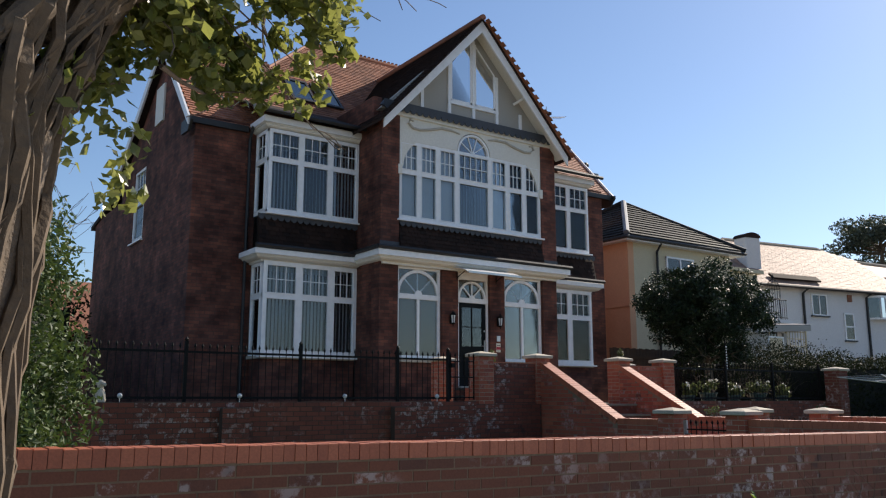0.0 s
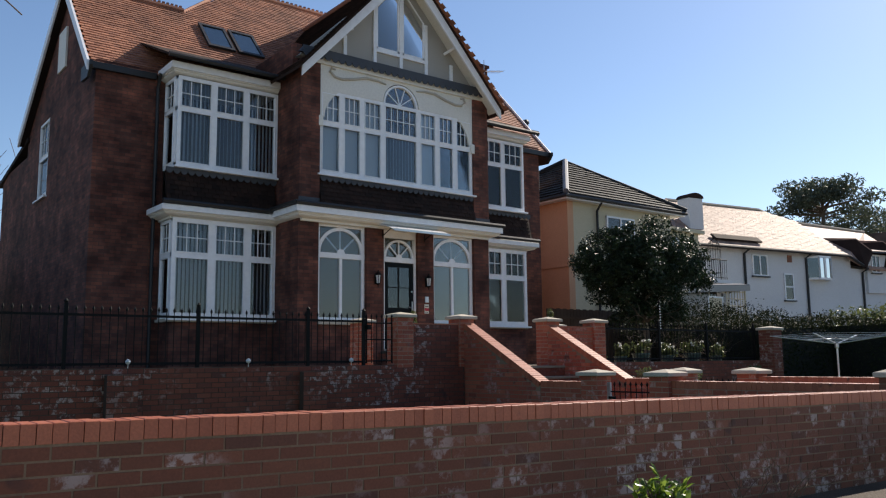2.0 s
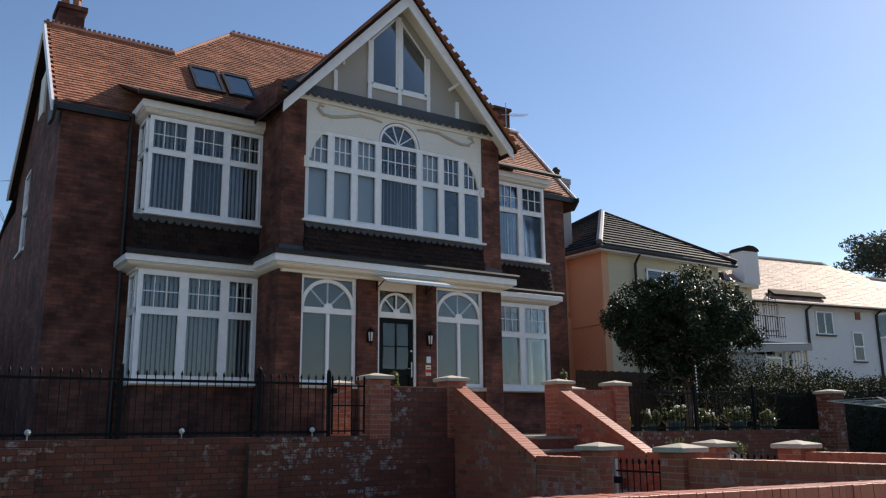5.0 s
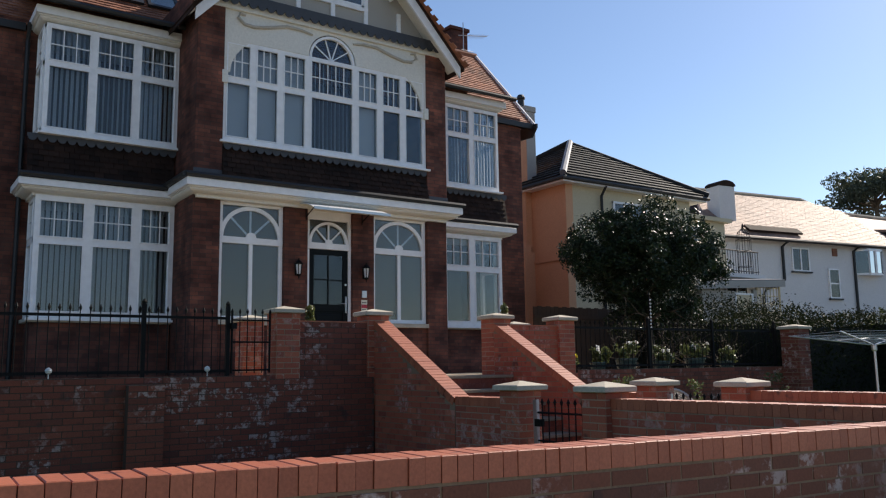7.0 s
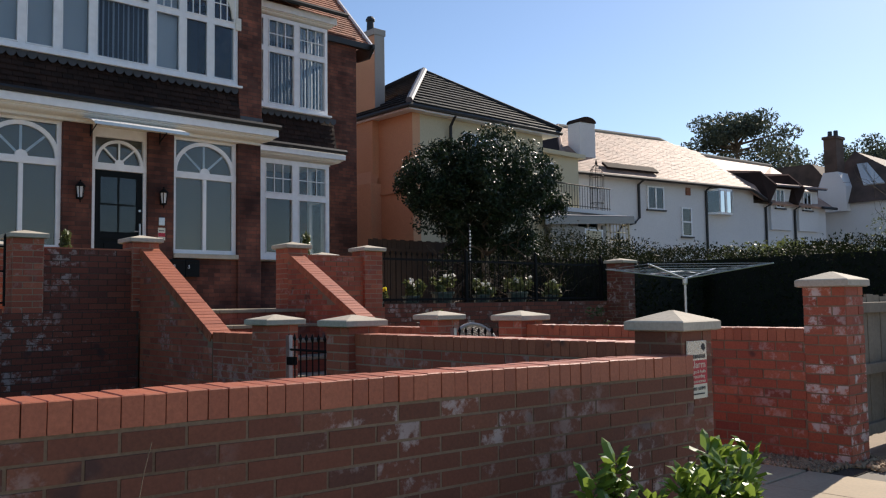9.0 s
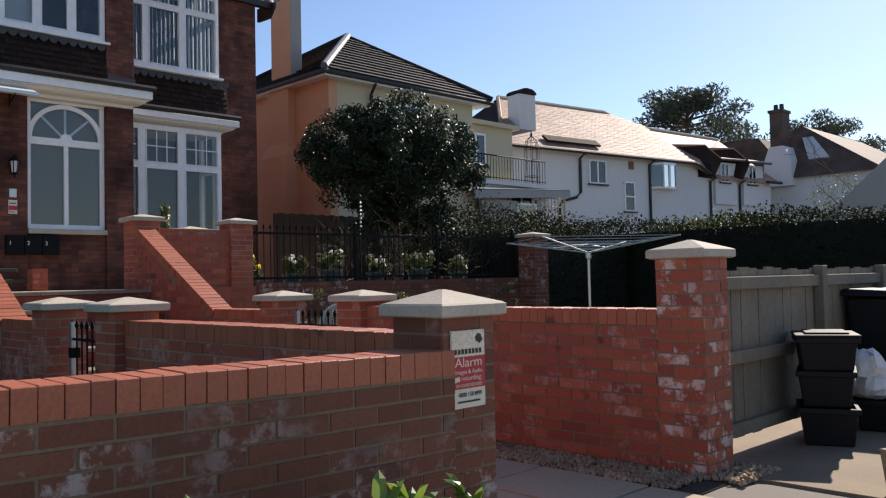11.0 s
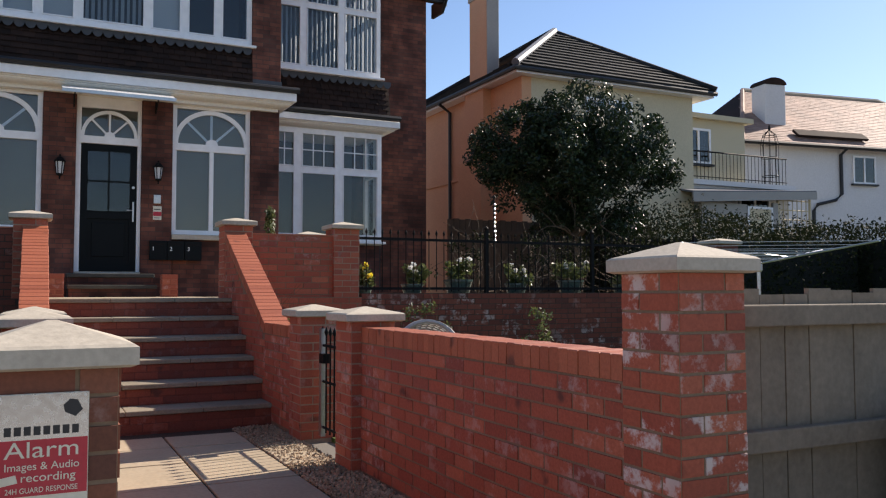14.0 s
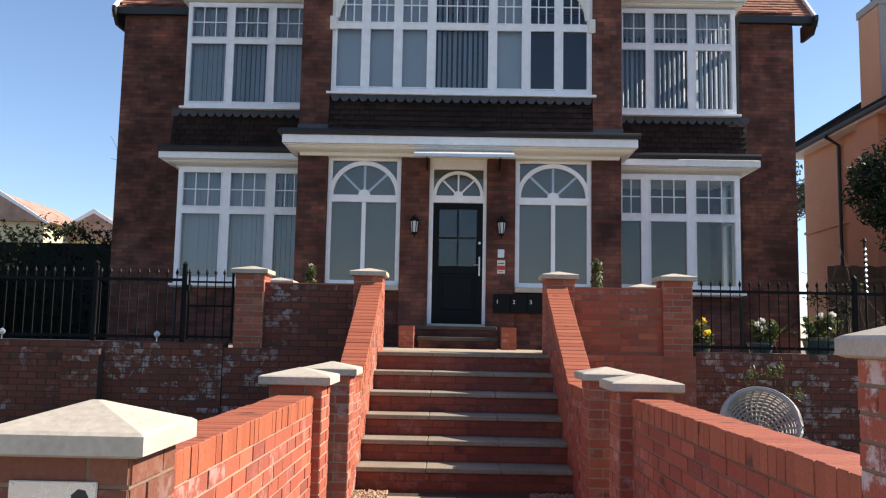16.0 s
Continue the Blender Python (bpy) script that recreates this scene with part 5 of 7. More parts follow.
def brick_block(l):
    s, d = Shape(), 0.0025
    s.v = [(-l / 2, 0.02, 0), (l / 2, 0.02, 0), (l / 2, 0.02, BH), (-l / 2, 0.02, BH), (-l / 2 + d, -0.004, d), (l / 2 - d, -0.004, d), (l / 2 - d, -0.004, BH - d), (-l / 2 + d, -0.004, BH - d)]
    s.f = [(4, 5, 6, 7), (0, 1, 5, 4), (1, 2, 6, 5), (2, 3, 7, 6), (3, 0, 4, 7)]
    return mesh_of("brick", s, BRICK_ONE)


shared, rest, rng, made = {}, Shape(), np.random.default_rng(12), 0
inv = Matrix.Translation(-wa)
for a, l, z in courses(LEN, 0.02, ZT - 0.118):
    mid = a + l / 2
    if picked(mid) and made < 290:
        key = round(l, 3)
        if key not in shared:
            shared[key] = brick_block(l)
        b = new("brick", shared[key])
        b.parent, b.matrix_parent_inverse = street, inv
        b.matrix_basis = WM @ pose(mid, rng.uniform(-0.002, 0.002), z, 0, rng.uniform(-0.3, 0.3), 0)
        made += 1
    else:
        p, d = rng.uniform(-0.0025, 0.0025), 0.0025
        q = [(a, 0.02, z), (a + l, 0.02, z), (a + l, 0.02, z + BH), (a, 0.02, z + BH), (a + d, p - 0.004, z + d), (a + l - d, p - 0.004, z + d), (a + l - d, p - 0.004, z + BH - d), (a + d, p - 0.004, z + BH - d)]
        rest.add([WM @ Vector(c) for c in q], [(4, 5, 6, 7), (0, 1, 5, 4), (1, 2, 6, 5), (2, 3, 7, 6), (3, 0, 4, 7)])
brick_faces(rest, WM @ Matrix.Translation((LEN, 0.215, 0)) @ Matrix.Rotation(math.pi, 4, "Z"), LEN, 0, ZT - 0.118, 3)
part("bricks", rest, STREET_BRICK, street, "red facing bricks", kind="stuff")
n = round(LEN / 0.075)
step = LEN / n
far = Shape()
tile_ = Shape()
coping_row(tile_, ID, step, 0.215, 0, h=0.105, pitch=step)
one = mesh_of("coping_brick", tile_, COPING_ONE)
for k in range(n):
    if picked(k * step):
        b = new("coping_brick", one)
        b.parent, b.matrix_parent_inverse = street, inv
        b.matrix_basis = WM @ pose(k * step, rng.uniform(-0.004, 0.004), ZT + rng.uniform(-0.002, 0.002), rng.uniform(-0.5, 0.5), 0, rng.uniform(-0.6, 0.6))
    else:
        coping_row(far, WM @ Matrix.Translation((k * step, rng.uniform(-0.003, 0.003), ZT + rng.uniform(-0.002, 0.002))), step, 0.215, k, h=0.105, pitch=step)
part("coping", far, COPING, street, "orange-red bricks on edge", kind="stuff")

# ---- the alarm sign ----
sx, sy, sz = -1.03, -11.731, 0.845
sign = thing("alarm_sign", (sx, sy, sz), "metal alarm sign in silver, red and cream screwed to the pillar", "sign")
part("plate", Shape().box(sx - 0.107, sx + 0.107, sy - 0.006, sy - 0.001, sz - 0.17, sz + 0.17), SIGN_CREAM, sign, "cream plate", 0.002)
part("silver_field", Shape().box(sx - 0.105, sx + 0.105, sy - 0.008, sy - 0.006, sz + 0.055, sz + 0.168), SIGN_STEEL, sign, "silver field")
part("red_field", Shape().box(sx - 0.105, sx + 0.105, sy - 0.008, sy - 0.006, sz - 0.085, sz + 0.055), SIGN_RED, sign, "red field")
Y = sy - 0.009
part("emblem", Shape().prism([(sx + 0.05, Y, sz + 0.12), (sx + 0.075, Y, sz + 0.108), (sx + 0.092, Y, sz + 0.125), (sx + 0.08, Y, sz + 0.15), (sx + 0.062, Y, sz + 0.153), (sx + 0.046, Y, sz + 0.138)], (0, 0.001, 0)), INK, sign, "dark emblem")
for k in range(8):
    part("mark_bar", Shape().box(sx - 0.088 + k * 0.0222, sx - 0.072 + k * 0.0222, Y, Y + 0.001, sz + 0.066, sz + 0.088), INK, sign, "dark bar of the maker's mark")
for text, z, w, h, mt in (("Alarm", sz + 0.028, 0.17, 0.058, SIGN_CREAM), ("Images & Audio", sz - 0.012, 0.17, 0.027, SIGN_CREAM), ("recording", sz - 0.040, 0.125, 0.030, SIGN_CREAM), ("24H GUARD RESPONSE", sz - 0.071, 0.165, 0.019, SIGN_CREAM), ("0800 158 8999", sz - 0.112, 0.145, 0.028, INK)):
    lettering("lettering", text, h, pose(sx + (0.014 if text == "recording" else 0.008 if text[0] == "0" else 0), Y, z, 90), mt, sign, w)
part("web_line", Shape().box(sx - 0.07, sx + 0.07, Y, Y + 0.001, sz - 0.146, sz - 0.138), INK, sign, "line of small print")
part("peeled_patch", Shape().prism([(sx - 0.10, Y, sz - 0.058), (sx - 0.055, Y, sz - 0.05), (sx - 0.06, Y, sz - 0.03), (sx - 0.095, Y, sz - 0.036)], (0, 0.001, 0)), SIGN_CREAM, sign, "peeled pale patch")
for a in (-0.098, 0.098):
    for b in (-0.161, 0.161):
        part("screw", Shape().tube([(sx + a, Y - 0.001, sz + b), (sx + a, Y + 0.003, sz + b)], 0.004, 8), STEEL, sign)


# ---- terrace things ----
def stake_light(x, y, z):
    o = thing("garden_light", (x, y, z), "small white ball stake light on the terrace wall", "garden light", "ball lights along the terrace wall")
    part("stake", Shape().tube([(x, y, z - 0.02), (x, y, z + 0.07)], 0.007, 6), STEEL, o)
    part("globe", Shape().lathe(x, y, [(0.004, z + 0.06), (0.03, z + 0.075), (0.04, z + 0.10), (0.03, z + 0.125), (0.004, z + 0.14)], 10), LAMP_GLASS, o, "white globe")
    return o


first = stake_light(-9.12, -3.80, 1.25)
for x in (-7.33, -5.49, -3.62):
    copy_thing(first, Matrix.Translation((x, -3.80, 1.25)))

s = Shape().lathe(-9.38, -3.75, [(0.075, 1.25), (0.085, 1.28), (0.08, 1.36), (0.055, 1.44), (0.04, 1.47), (0.052, 1.50), (0.05, 1.545), (0.015, 1.575)], 10)
s.tube([(-9.36, -3.80, 1.52), (-9.34, -3.86, 1.50)], [0.03, 0.02], 6).tube([(-9.42, -3.82, 1.25), (-9.41, -3.81, 1.38)], 0.018, 6).tube([(-9.34, -3.82, 1.25), (-9.35, -3.81, 1.38)], 0.018, 6)
s.tube([(-9.43, -3.74, 1.55), (-9.445, -3.74, 1.50)], 0.014, 5).tube([(-9.33, -3.74, 1.55), (-9.315, -3.74, 1.50)], 0.014, 5)
solo("dog_statue", s, STONE, "small seated stone dog statue on the terrace wall", "statue")
s = Shape().box(-9.95, -9.75, -3.45, -3.25, 1.2, 1.66).box(-9.99, -9.71, -3.49, -3.21, 1.66, 1.72)
solo("stone_pedestal", s, STONE, "pale stone pedestal on the terrace", "pedestal", bevel=0.01)


def flower_pot(x, y, z, r, h, seed, label, petals):
    o = thing("flower_pot", (x, y, z), label, "plant pot", "flower pots on the terrace wall")
    part("pot", Shape().lathe(x, y, [(r * 0.72, z), (r * 0.9, z + h * 0.5), (r, z + h * 0.86), (r * 1.08, z + h * 0.88), (r * 1.08, z + h), (r * 0.92, z + h), (r * 0.9, z + h * 0.9)], 14), POT, o, "dark glazed pot")
    rng = np.random.default_rng(seed)
    c = [(x + rng.uniform(-r, r), y + rng.uniform(-r, r), z + h + rng.uniform(0.03, 0.22)) for _ in range(14)]
    leaf_part("foliage", o, LIGHT_LEAF, c, [(0.07, 0.07, 0.1)] * 14, 420, 0.045, seed, "green leaves")
    leaf_part("blossom", o, petals, [(p[0], p[1] - 0.03, p[2] + 0.08) for p in c[:5]], [(0.035, 0.035, 0.03)] * 5, 130, 0.022, seed + 1, "small blossoms", shape="round")
    return o


for i, (x, r, pt) in enumerate(((2.98, 0.13, PETAL_Y), (3.72, 0.15, PETAL_W), (4.45, 0.20, PETAL_W), (5.42, 0.16, PETAL_W), (6.4, 0.2, PETAL_W), (7.4, 0.15, PETAL_W))):
    flower_pot(x, -3.42, 1.2, r, r * 1.25, 40 + i, "dark glazed pot of spring flowers on the terrace", pt)
for i, (x, y, z, r) in enumerate(((1.75, -3.2, 1.2, 0.12), (-1.9, -3.2, 1.2, 0.12))):
    o = thing("potted_shrub", (x, y, z), "small green shrub in a pot behind the landing wall", "plant pot")
    part("pot", Shape().lathe(x, y, [(0.12, z), (0.16, z + 0.3), (0.17, z + 0.32), (0.14, z + 0.32)], 12), POT, o)
    hgt = 0.9 if x > 0 else 0.75
    leaf_part("foliage", o, LIGHT_LEAF, [(x, y, z + 0.35 + hgt * k / 6) for k in range(6)], [(0.13 - 0.012 * k, 0.13 - 0.012 * k, 0.11) for k in range(6)], 700, 0.035, 60 + i, "bright green leaves")

# bead string hung from a post
o = thing("bead_post", (4.95, -3.6, 1.2), "thin black post with a string of white beads", "garden ornament")
part("post", Shape().tube([(4.95, -3.6, 1.2), (4.95, -3.6, 2.62)], 0.014, 6).tube([(4.95, -3.6, 2.6), (4.92, -3.63, 2.66), (4.88, -3.62, 2.64)], 0.008, 5), IRON, o)
for k in range(9):
    part("bead", Shape().lathe(4.94, -3.635, [(0.003, 2.0 + k * 0.065), (0.02, 2.02 + k * 0.065), (0.003, 2.045 + k * 0.065)], 8), LAMP_GLASS, o)
part("finial", Shape().lathe(4.95, -3.6, [(0.004, 2.62), (0.03, 2.65), (0.004, 2.69)], 8), IRON, o)

# wicker chair on the lower lawn
cx, cy = 2.76, -6.0
chair = thing("wicker_chair", (cx, cy, 0), "round grey woven wicker bucket chair on the lawn", "chair")
sh = Shape()
R = 0.34
tilt = pose(cx, cy, 0.64, 62, -30, 0)
for k in range(11):
    rr = R * (1 - (k / 11) ** 2 * 0.75)
    zz = -0.30 * (k / 11)
    sh.tube([tilt @ Vector((rr * math.cos(a), rr * math.sin(a), zz)) for a in np.linspace(0, math.tau, 29)], 0.011, 4)
for k in range(30):
    a = math.tau * k / 30
    sh.tube([tilt @ Vector((R * (1 - (j / 10) ** 2 * 0.75) * math.cos(a + 0.03 * j), R * (1 - (j / 10) ** 2 * 0.75) * math.sin(a + 0.03 * j), -0.03 * j)) for j in range(11)], 0.009, 4)
part("woven_seat", sh, WICKER, chair, "open grey weave")
part("rim", Shape().tube([tilt @ Vector((R * math.cos(a), R * math.sin(a), 0.005)) for a in np.linspace(0, math.tau, 33)], 0.026, 6), WICKER, chair, "thick rim")
for k in range(4):
    a = math.tau * (k + 0.5) / 4
    part("leg", Shape().tube([(cx + 0.16 * math.cos(a), cy + 0.12 + 0.16 * math.sin(a), 0.46), (cx + 0.24 * math.cos(a), cy + 0.05 + 0.24 * math.sin(a), 0.0)], 0.016, 6), IRON, chair)

# rotary clothes dryer
dx, dy = 6.62, -6.95
dry = thing("rotary_dryer", (dx, dy, 0), "open grey rotary clothes dryer on the lawn", "clothes dryer")
part("pole", Shape().tube([(dx, dy, 0), (dx, dy, 1.62)], 0.022, 8), STEEL, dry, "steel pole")
part("hub", Shape().lathe(dx, dy, [(0.03, 1.50), (0.045, 1.52), (0.045, 1.60), (0.03, 1.62)], 10), STEEL, dry)
tips = []
for k in range(4):
    a = radians(100 + 90 * k)
    t = Vector((dx + 1.42 * math.cos(a), dy + 1.42 * math.sin(a), 1.80))
    tips.append(t)
    part("arm", Shape().tube([(dx, dy, 1.60), t], 0.012, 6), STEEL, dry, "grey arm")
    part("strut", Shape().tube([(dx, dy, 1.72), Vector((dx, dy, 1.62)).lerp(t, 0.42)], 0.008, 5), STEEL, dry)
for k in range(1, 7):
    f_ = k / 6
    q = [Vector((dx, dy, 1.62)).lerp(t, f_) for t in tips]
    part("line", Shape().tube(q + [q[0]], 0.003, 4, False), LAMP_GLASS, dry)

# ---- drive: fence, bins, planter ----
fence = thing("board_fence", (1.5, -11.6, 0), "weathered close-boarded timber fence with rails and posts", "fence")
rng = np.random.default_rng(9)
FY = -11.585                                  # face of the boards
x = 1.37
while x < 4.75:
    part("board", Shape().box(x, x + 0.138, FY + 0.015 + rng.uniform(-0.004, 0.004), FY + 0.035, 0.10 + rng.uniform(-0.01, 0.01), 1.27 + rng.uniform(-0.014, 0.014)), TIMBER, fence)
    x += 0.142
for z in (0.17, 0.66, 1.17):
    part("rail", Shape().box(1.37, 4.75, FY - 0.04, FY + 0.013, z - 0.045, z + 0.045), TIMBER, fence, bevel=0.006)
for x in (3.28, 4.72):
    part("post", Shape().box(x - 0.05, x + 0.05, FY - 0.07, FY + 0.01, 0, 1.29), TIMBER, fence, bevel=0.006)
fence2 = thing("gate_fence", (2.4, -12.75, 0), "tall weathered timber fence boards beside the drive", "fence")
for k in range(5):
    y = -12.66 - k * 0.125
    part("board", Shape().box(2.36, 2.39, y - 0.12, y, 0.0, 1.43 + 0.02 * (k % 2)), TIMBER, fence2)
part("post", Shape().box(2.39, 2.49, -12.74, -12.64, 0, 1.45), TIMBER, fence2, bevel=0.006)
part("rail", Shape().box(2.39, 2.44, -13.26, -12.66, 1.0, 1.08), TIMBER, fence2)


def box_bin(x, y, z, w, d, h, rot, label, lid):
    m = pose(x, y, z, 0, 0, rot)
    o = thing("recycling_box", (x, y, z), label, "recycling box", "black recycling boxes on the drive")
    s = Shape()
    t = 0.03
    s.add([m @ Vector(c) for c in [(-w / 2 + t, -d / 2 + t, 0), (w / 2 - t, -d / 2 + t, 0), (w / 2 - t, d / 2 - t, 0), (-w / 2 + t, d / 2 - t, 0), (-w / 2, -d / 2, h), (w / 2, -d / 2, h), (w / 2, d / 2, h), (-w / 2, d / 2, h)]], [(3, 2, 1, 0), (4, 5, 6, 7), (0, 1, 5, 4), (1, 2, 6, 5), (2, 3, 7, 6), (3, 0, 4, 7)])
    part("tub", s, BIN, o, "black plastic tub", 0.012)
    part("rim", Shape().box(-w / 2 - 0.015, w / 2 + 0.015, -d / 2 - 0.015, d / 2 + 0.015, h - 0.04, h, m), BIN, o, bevel=0.006)
    if lid:
        part("lid", Shape().box(-w / 2 - 0.02, w / 2 + 0.02, -d / 2 - 0.02, d / 2 + 0.02, h, h + 0.02, m).box(-w / 2 + 0.05, w / 2 - 0.05, -d / 2 + 0.05, d / 2 - 0.05, h + 0.018, h + 0.035, m), BIN, o, "black lid", 0.006)
    part("printed_mark", Shape().box(-0.03, 0.11, -d / 2 - 0.006, -d / 2 - 0.004, h * 0.62, h * 0.68, m).box(-0.06, -0.035, -d / 2 - 0.006, -d / 2 - 0.004, h * 0.6, h * 0.7, m), LAMP_GLASS, o, "pale printed mark")
    return o


box_bin(2.59, -11.89, 0.0, 0.46, 0.38, 0.27, 24, "black recycling box at the foot of a stack", False)
box_bin(2.60, -11.89, 0.27, 0.45, 0.37, 0.26, 20, "black recycling box in a stack", False)
box_bin(2.59, -11.89, 0.53, 0.47, 0.39, 0.24, 26, "black lidded recycling box on top of a stack", True)
box_bin(3.42, -12.05, 0.0, 0.55, 0.42, 0.24, 10, "black recycling box beside the stack", False)
sack = thing("white_sack", (3.30, -11.97, 0.24), "bulging white plastic sack on the recycling box", "sack")
for k, (x, y, z, r, hh) in enumerate(((3.30, -11.97, 0.24, 0.165, 0.22), (3.25, -11.94, 0.40, 0.145, 0.22))):
    s = Shape().lathe(x, y, [(r * 0.5, z), (r * 0.95, z + hh * 0.15), (r * 1.03, z + hh * 0.4), (r * 0.85, z + hh * 0.8), (r * 0.35, z + hh)], 14)
    rr = np.random.default_rng(k)
    s.v = [(a + rr.normal(0, 0.012), b + rr.normal(0, 0.012), c + rr.normal(0, 0.01)) for a, b, c in s.v]
    part("bag", s, BAG, sack, "crumpled white bag", 0.0)


def wheelie(x, y, rot):
    m = pose(x, y, 0, 0, 0, rot)
    o = thing("wheelie_bin", (x, y, 0), "black wheeled refuse bin with a closed lid", "wheelie bin", "wheelie bins on the drive")
    s = Shape()
    s.add([m @ Vector(c) for c in [(-0.22, -0.25, 0.05), (0.22, -0.25, 0.05), (0.22, 0.25, 0.05), (-0.22, 0.25, 0.05), (-0.29, -0.34, 1.0), (0.29, -0.34, 1.0), (0.29, 0.36, 1.0), (-0.29, 0.36, 1.0)]], [(3, 2, 1, 0), (4, 5, 6, 7), (0, 1, 5, 4), (1, 2, 6, 5), (2, 3, 7, 6), (3, 0, 4, 7)])
    part("body", s, BIN, o, "black plastic body", 0.02)
    part("lid", Shape().add([m @ Vector(c) for c in [(-0.31, -0.38, 1.0), (0.31, -0.38, 1.0), (0.31, 0.4, 1.03), (-0.31, 0.4, 1.03), (-0.28, -0.34, 1.05), (0.28, -0.34, 1.05), (0.28, 0.38, 1.09), (-0.28, 0.38, 1.09)]], [(3, 2, 1, 0), (4, 5, 6, 7), (0, 1, 5, 4), (1, 2, 6, 5), (2, 3, 7, 6), (3, 0, 4, 7)]), BIN, o, "black lid", 0.012)
    part("handle", Shape().tube([m @ Vector((-0.25, 0.42, 0.98)), m @ Vector((0.25, 0.42, 0.98))], 0.016, 8), BIN, o)
    for a in (-0.24, 0.24):
        part("wheel", Shape().tube([m @ Vector((a - 0.02, 0.27, 0.1)), m @ Vector((a + 0.02, 0.27, 0.1))], 0.1, 14), BIN, o)
    return o


wb1 = wheelie(4.1, -11.95, 6)
copy_thing(wb1, pose(4.72, -11.85, 0))

pm = pose(1.34, -12.80, 0, 0, 0, -24)
pl = thing("stone_planter", (1.34, -12.80, 0), "square mossy stone planter with carved leaves on the drive", "planter")
s = Shape()
b0, b1, hp = 0.085, 0.108, 0.25
s.v = [tuple(pm @ Vector(c)) for c in [(-b0, -b0, 0), (b0, -b0, 0), (b0, b0, 0), (-b0, b0, 0), (-b1, -b1, hp), (b1, -b1, hp), (b1, b1, hp), (-b1, b1, hp), (-b1 + .025, -b1 + .025, hp), (b1 - .025, -b1 + .025, hp), (b1 - .025, b1 - .025, hp), (-b1 + .025, b1 - .025, hp), (-b0, -b0, 0.16), (b0, -b0, 0.16), (b0, b0, 0.16), (-b0, b0, 0.16)]]
s.f = [(3, 2, 1, 0)] + [(i, (i + 1) % 4, 4 + (i + 1) % 4, 4 + i) for i in range(4)] + [(4 + i, 4 + (i + 1) % 4, 8 + (i + 1) % 4, 8 + i) for i in range(4)] + [(8 + i, 8 + (i + 1) % 4, 12 + (i + 1) % 4, 12 + i) for i in range(4)] + [(12, 13, 14, 15)]
part("tub", s, TERRACOTTA, pl, "weathered stone tub", 0.006)
for k in range(4):
    mm = pm @ Matrix.Rotation(k * math.pi / 2, 4, "Z")
    for a in (-0.07, 0.0, 0.07):
        part("carved_leaf", Shape().tube([mm @ Vector((a * 0.6, -0.088, 0.04)), mm @ Vector((a * 0.9, -0.098, 0.11)), mm @ Vector((a * 0.7, -0.104, 0.19))], [0.008, 0.016, 0.004], 6), TERRACOTTA, pl)

# shrubs before the street wall
def laurel(x, y, h, w, count, seed, label):
    o = thing("laurel_shrub", (x, y, 0.02), label, "shrub")
    rng = np.random.default_rng(seed)
    st, tips_ = Shape(), []
    for k in range(30):
        a = rng.uniform(0, math.tau)
        tip = Vector((x + w * rng.uniform(0.1, 1) * math.cos(a), y + 0.6 * w * rng.uniform(0.1, 1) * math.sin(a), h * rng.uniform(0.62, 1.0)))
        st.tube([(x, y, 0.0), Vector((x, y, 0)).lerp(tip, 0.5) + Vector((0, 0, 0.08)), tip], [0.012, 0.008, 0.004], 5)
        tips_.append(tip)
    part("stems", st, BARK, o, "thin brown stems")
    s = Shape()
    for tip in tips_:
        for j in range(count):
            a, e = rng.uniform(0, math.tau), rng.uniform(0.15, 1.25)
            d = Vector((math.cos(a) * math.cos(e), math.sin(a) * math.cos(e), math.sin(e)))
            L_ = rng.uniform(0.075, 0.125)
            c = tip - Vector((0, 0, rng.uniform(0, 0.22))) 
            side = d.cross(Vector((0, 0, 1))).normalized() * L_ * 0.21
            nn = side.cross(d).normalized()
            q = [c, c + d * L_ * 0.35 + side - nn * 0.012, c + d * L_ * 0.75 + side * 0.8 - nn * 0.01, c + d * L_ - nn * 0.02, c + d * L_ * 0.75 - side * 0.8 - nn * 0.01, c + d * L_ * 0.35 - side - nn * 0.012, c + d * L_ * 0.4 - nn * 0.0, c + d * L_ * 0.75]
            s.add(q, [(0, 1, 6), (1, 2, 7, 6), (2, 3, 7), (3, 4, 7), (4, 5, 6, 7), (5, 0, 6)])
    part("leaves", s, LAUREL, o, "glossy yellow-green leaves", kind="stuff")
    return o


laurel(-2.30, -12.45, 0.62, 0.56, 24, 5, "bright green laurel shrub before the street wall")
laurel(-6.3, -12.25, 0.52, 0.26, 8, 6, "small laurel shrub before the street wall")
for i, (x, y) in enumerate(((-5.1, -12.15), (-4.6, -12.2), (1.7, -4.4), (3.5, -4.3), (5.3, -4.3), (7.7, -4.4))):
    o = thing("bare_shrub", (x, y, 0.02), "small bare twiggy shrub beside a brick wall", "shrub")
    rng = np.random.default_rng(90 + i)
    out = []
    for k in range(6):
        limb(rng, (x, y, 0.02), (rng.normal(0, 0.35), rng.normal(0, 0.2), 1), rng.uniform(0.35, 0.6) * (1 if y < -10 else 1.9), 0.006, 5, 0.2, out, 1)
    s = Shape()
    for p_, r_ in out:
        s.tube(p_, [max(0.0015, q) for q in r_], 4, False)
    part("twigs", s, VINE, o, "thin bare twigs", kind="stuff")
    if y > -10:
        leaf_part("leaves", o, LIGHT_LEAF, [(x + rng.normal(0, 0.15), y, rng.uniform(0.6, 1.1)) for _ in range(8)], [(0.12, 0.1, 0.1)] * 8, 260, 0.03, 95 + i, "small new leaves")


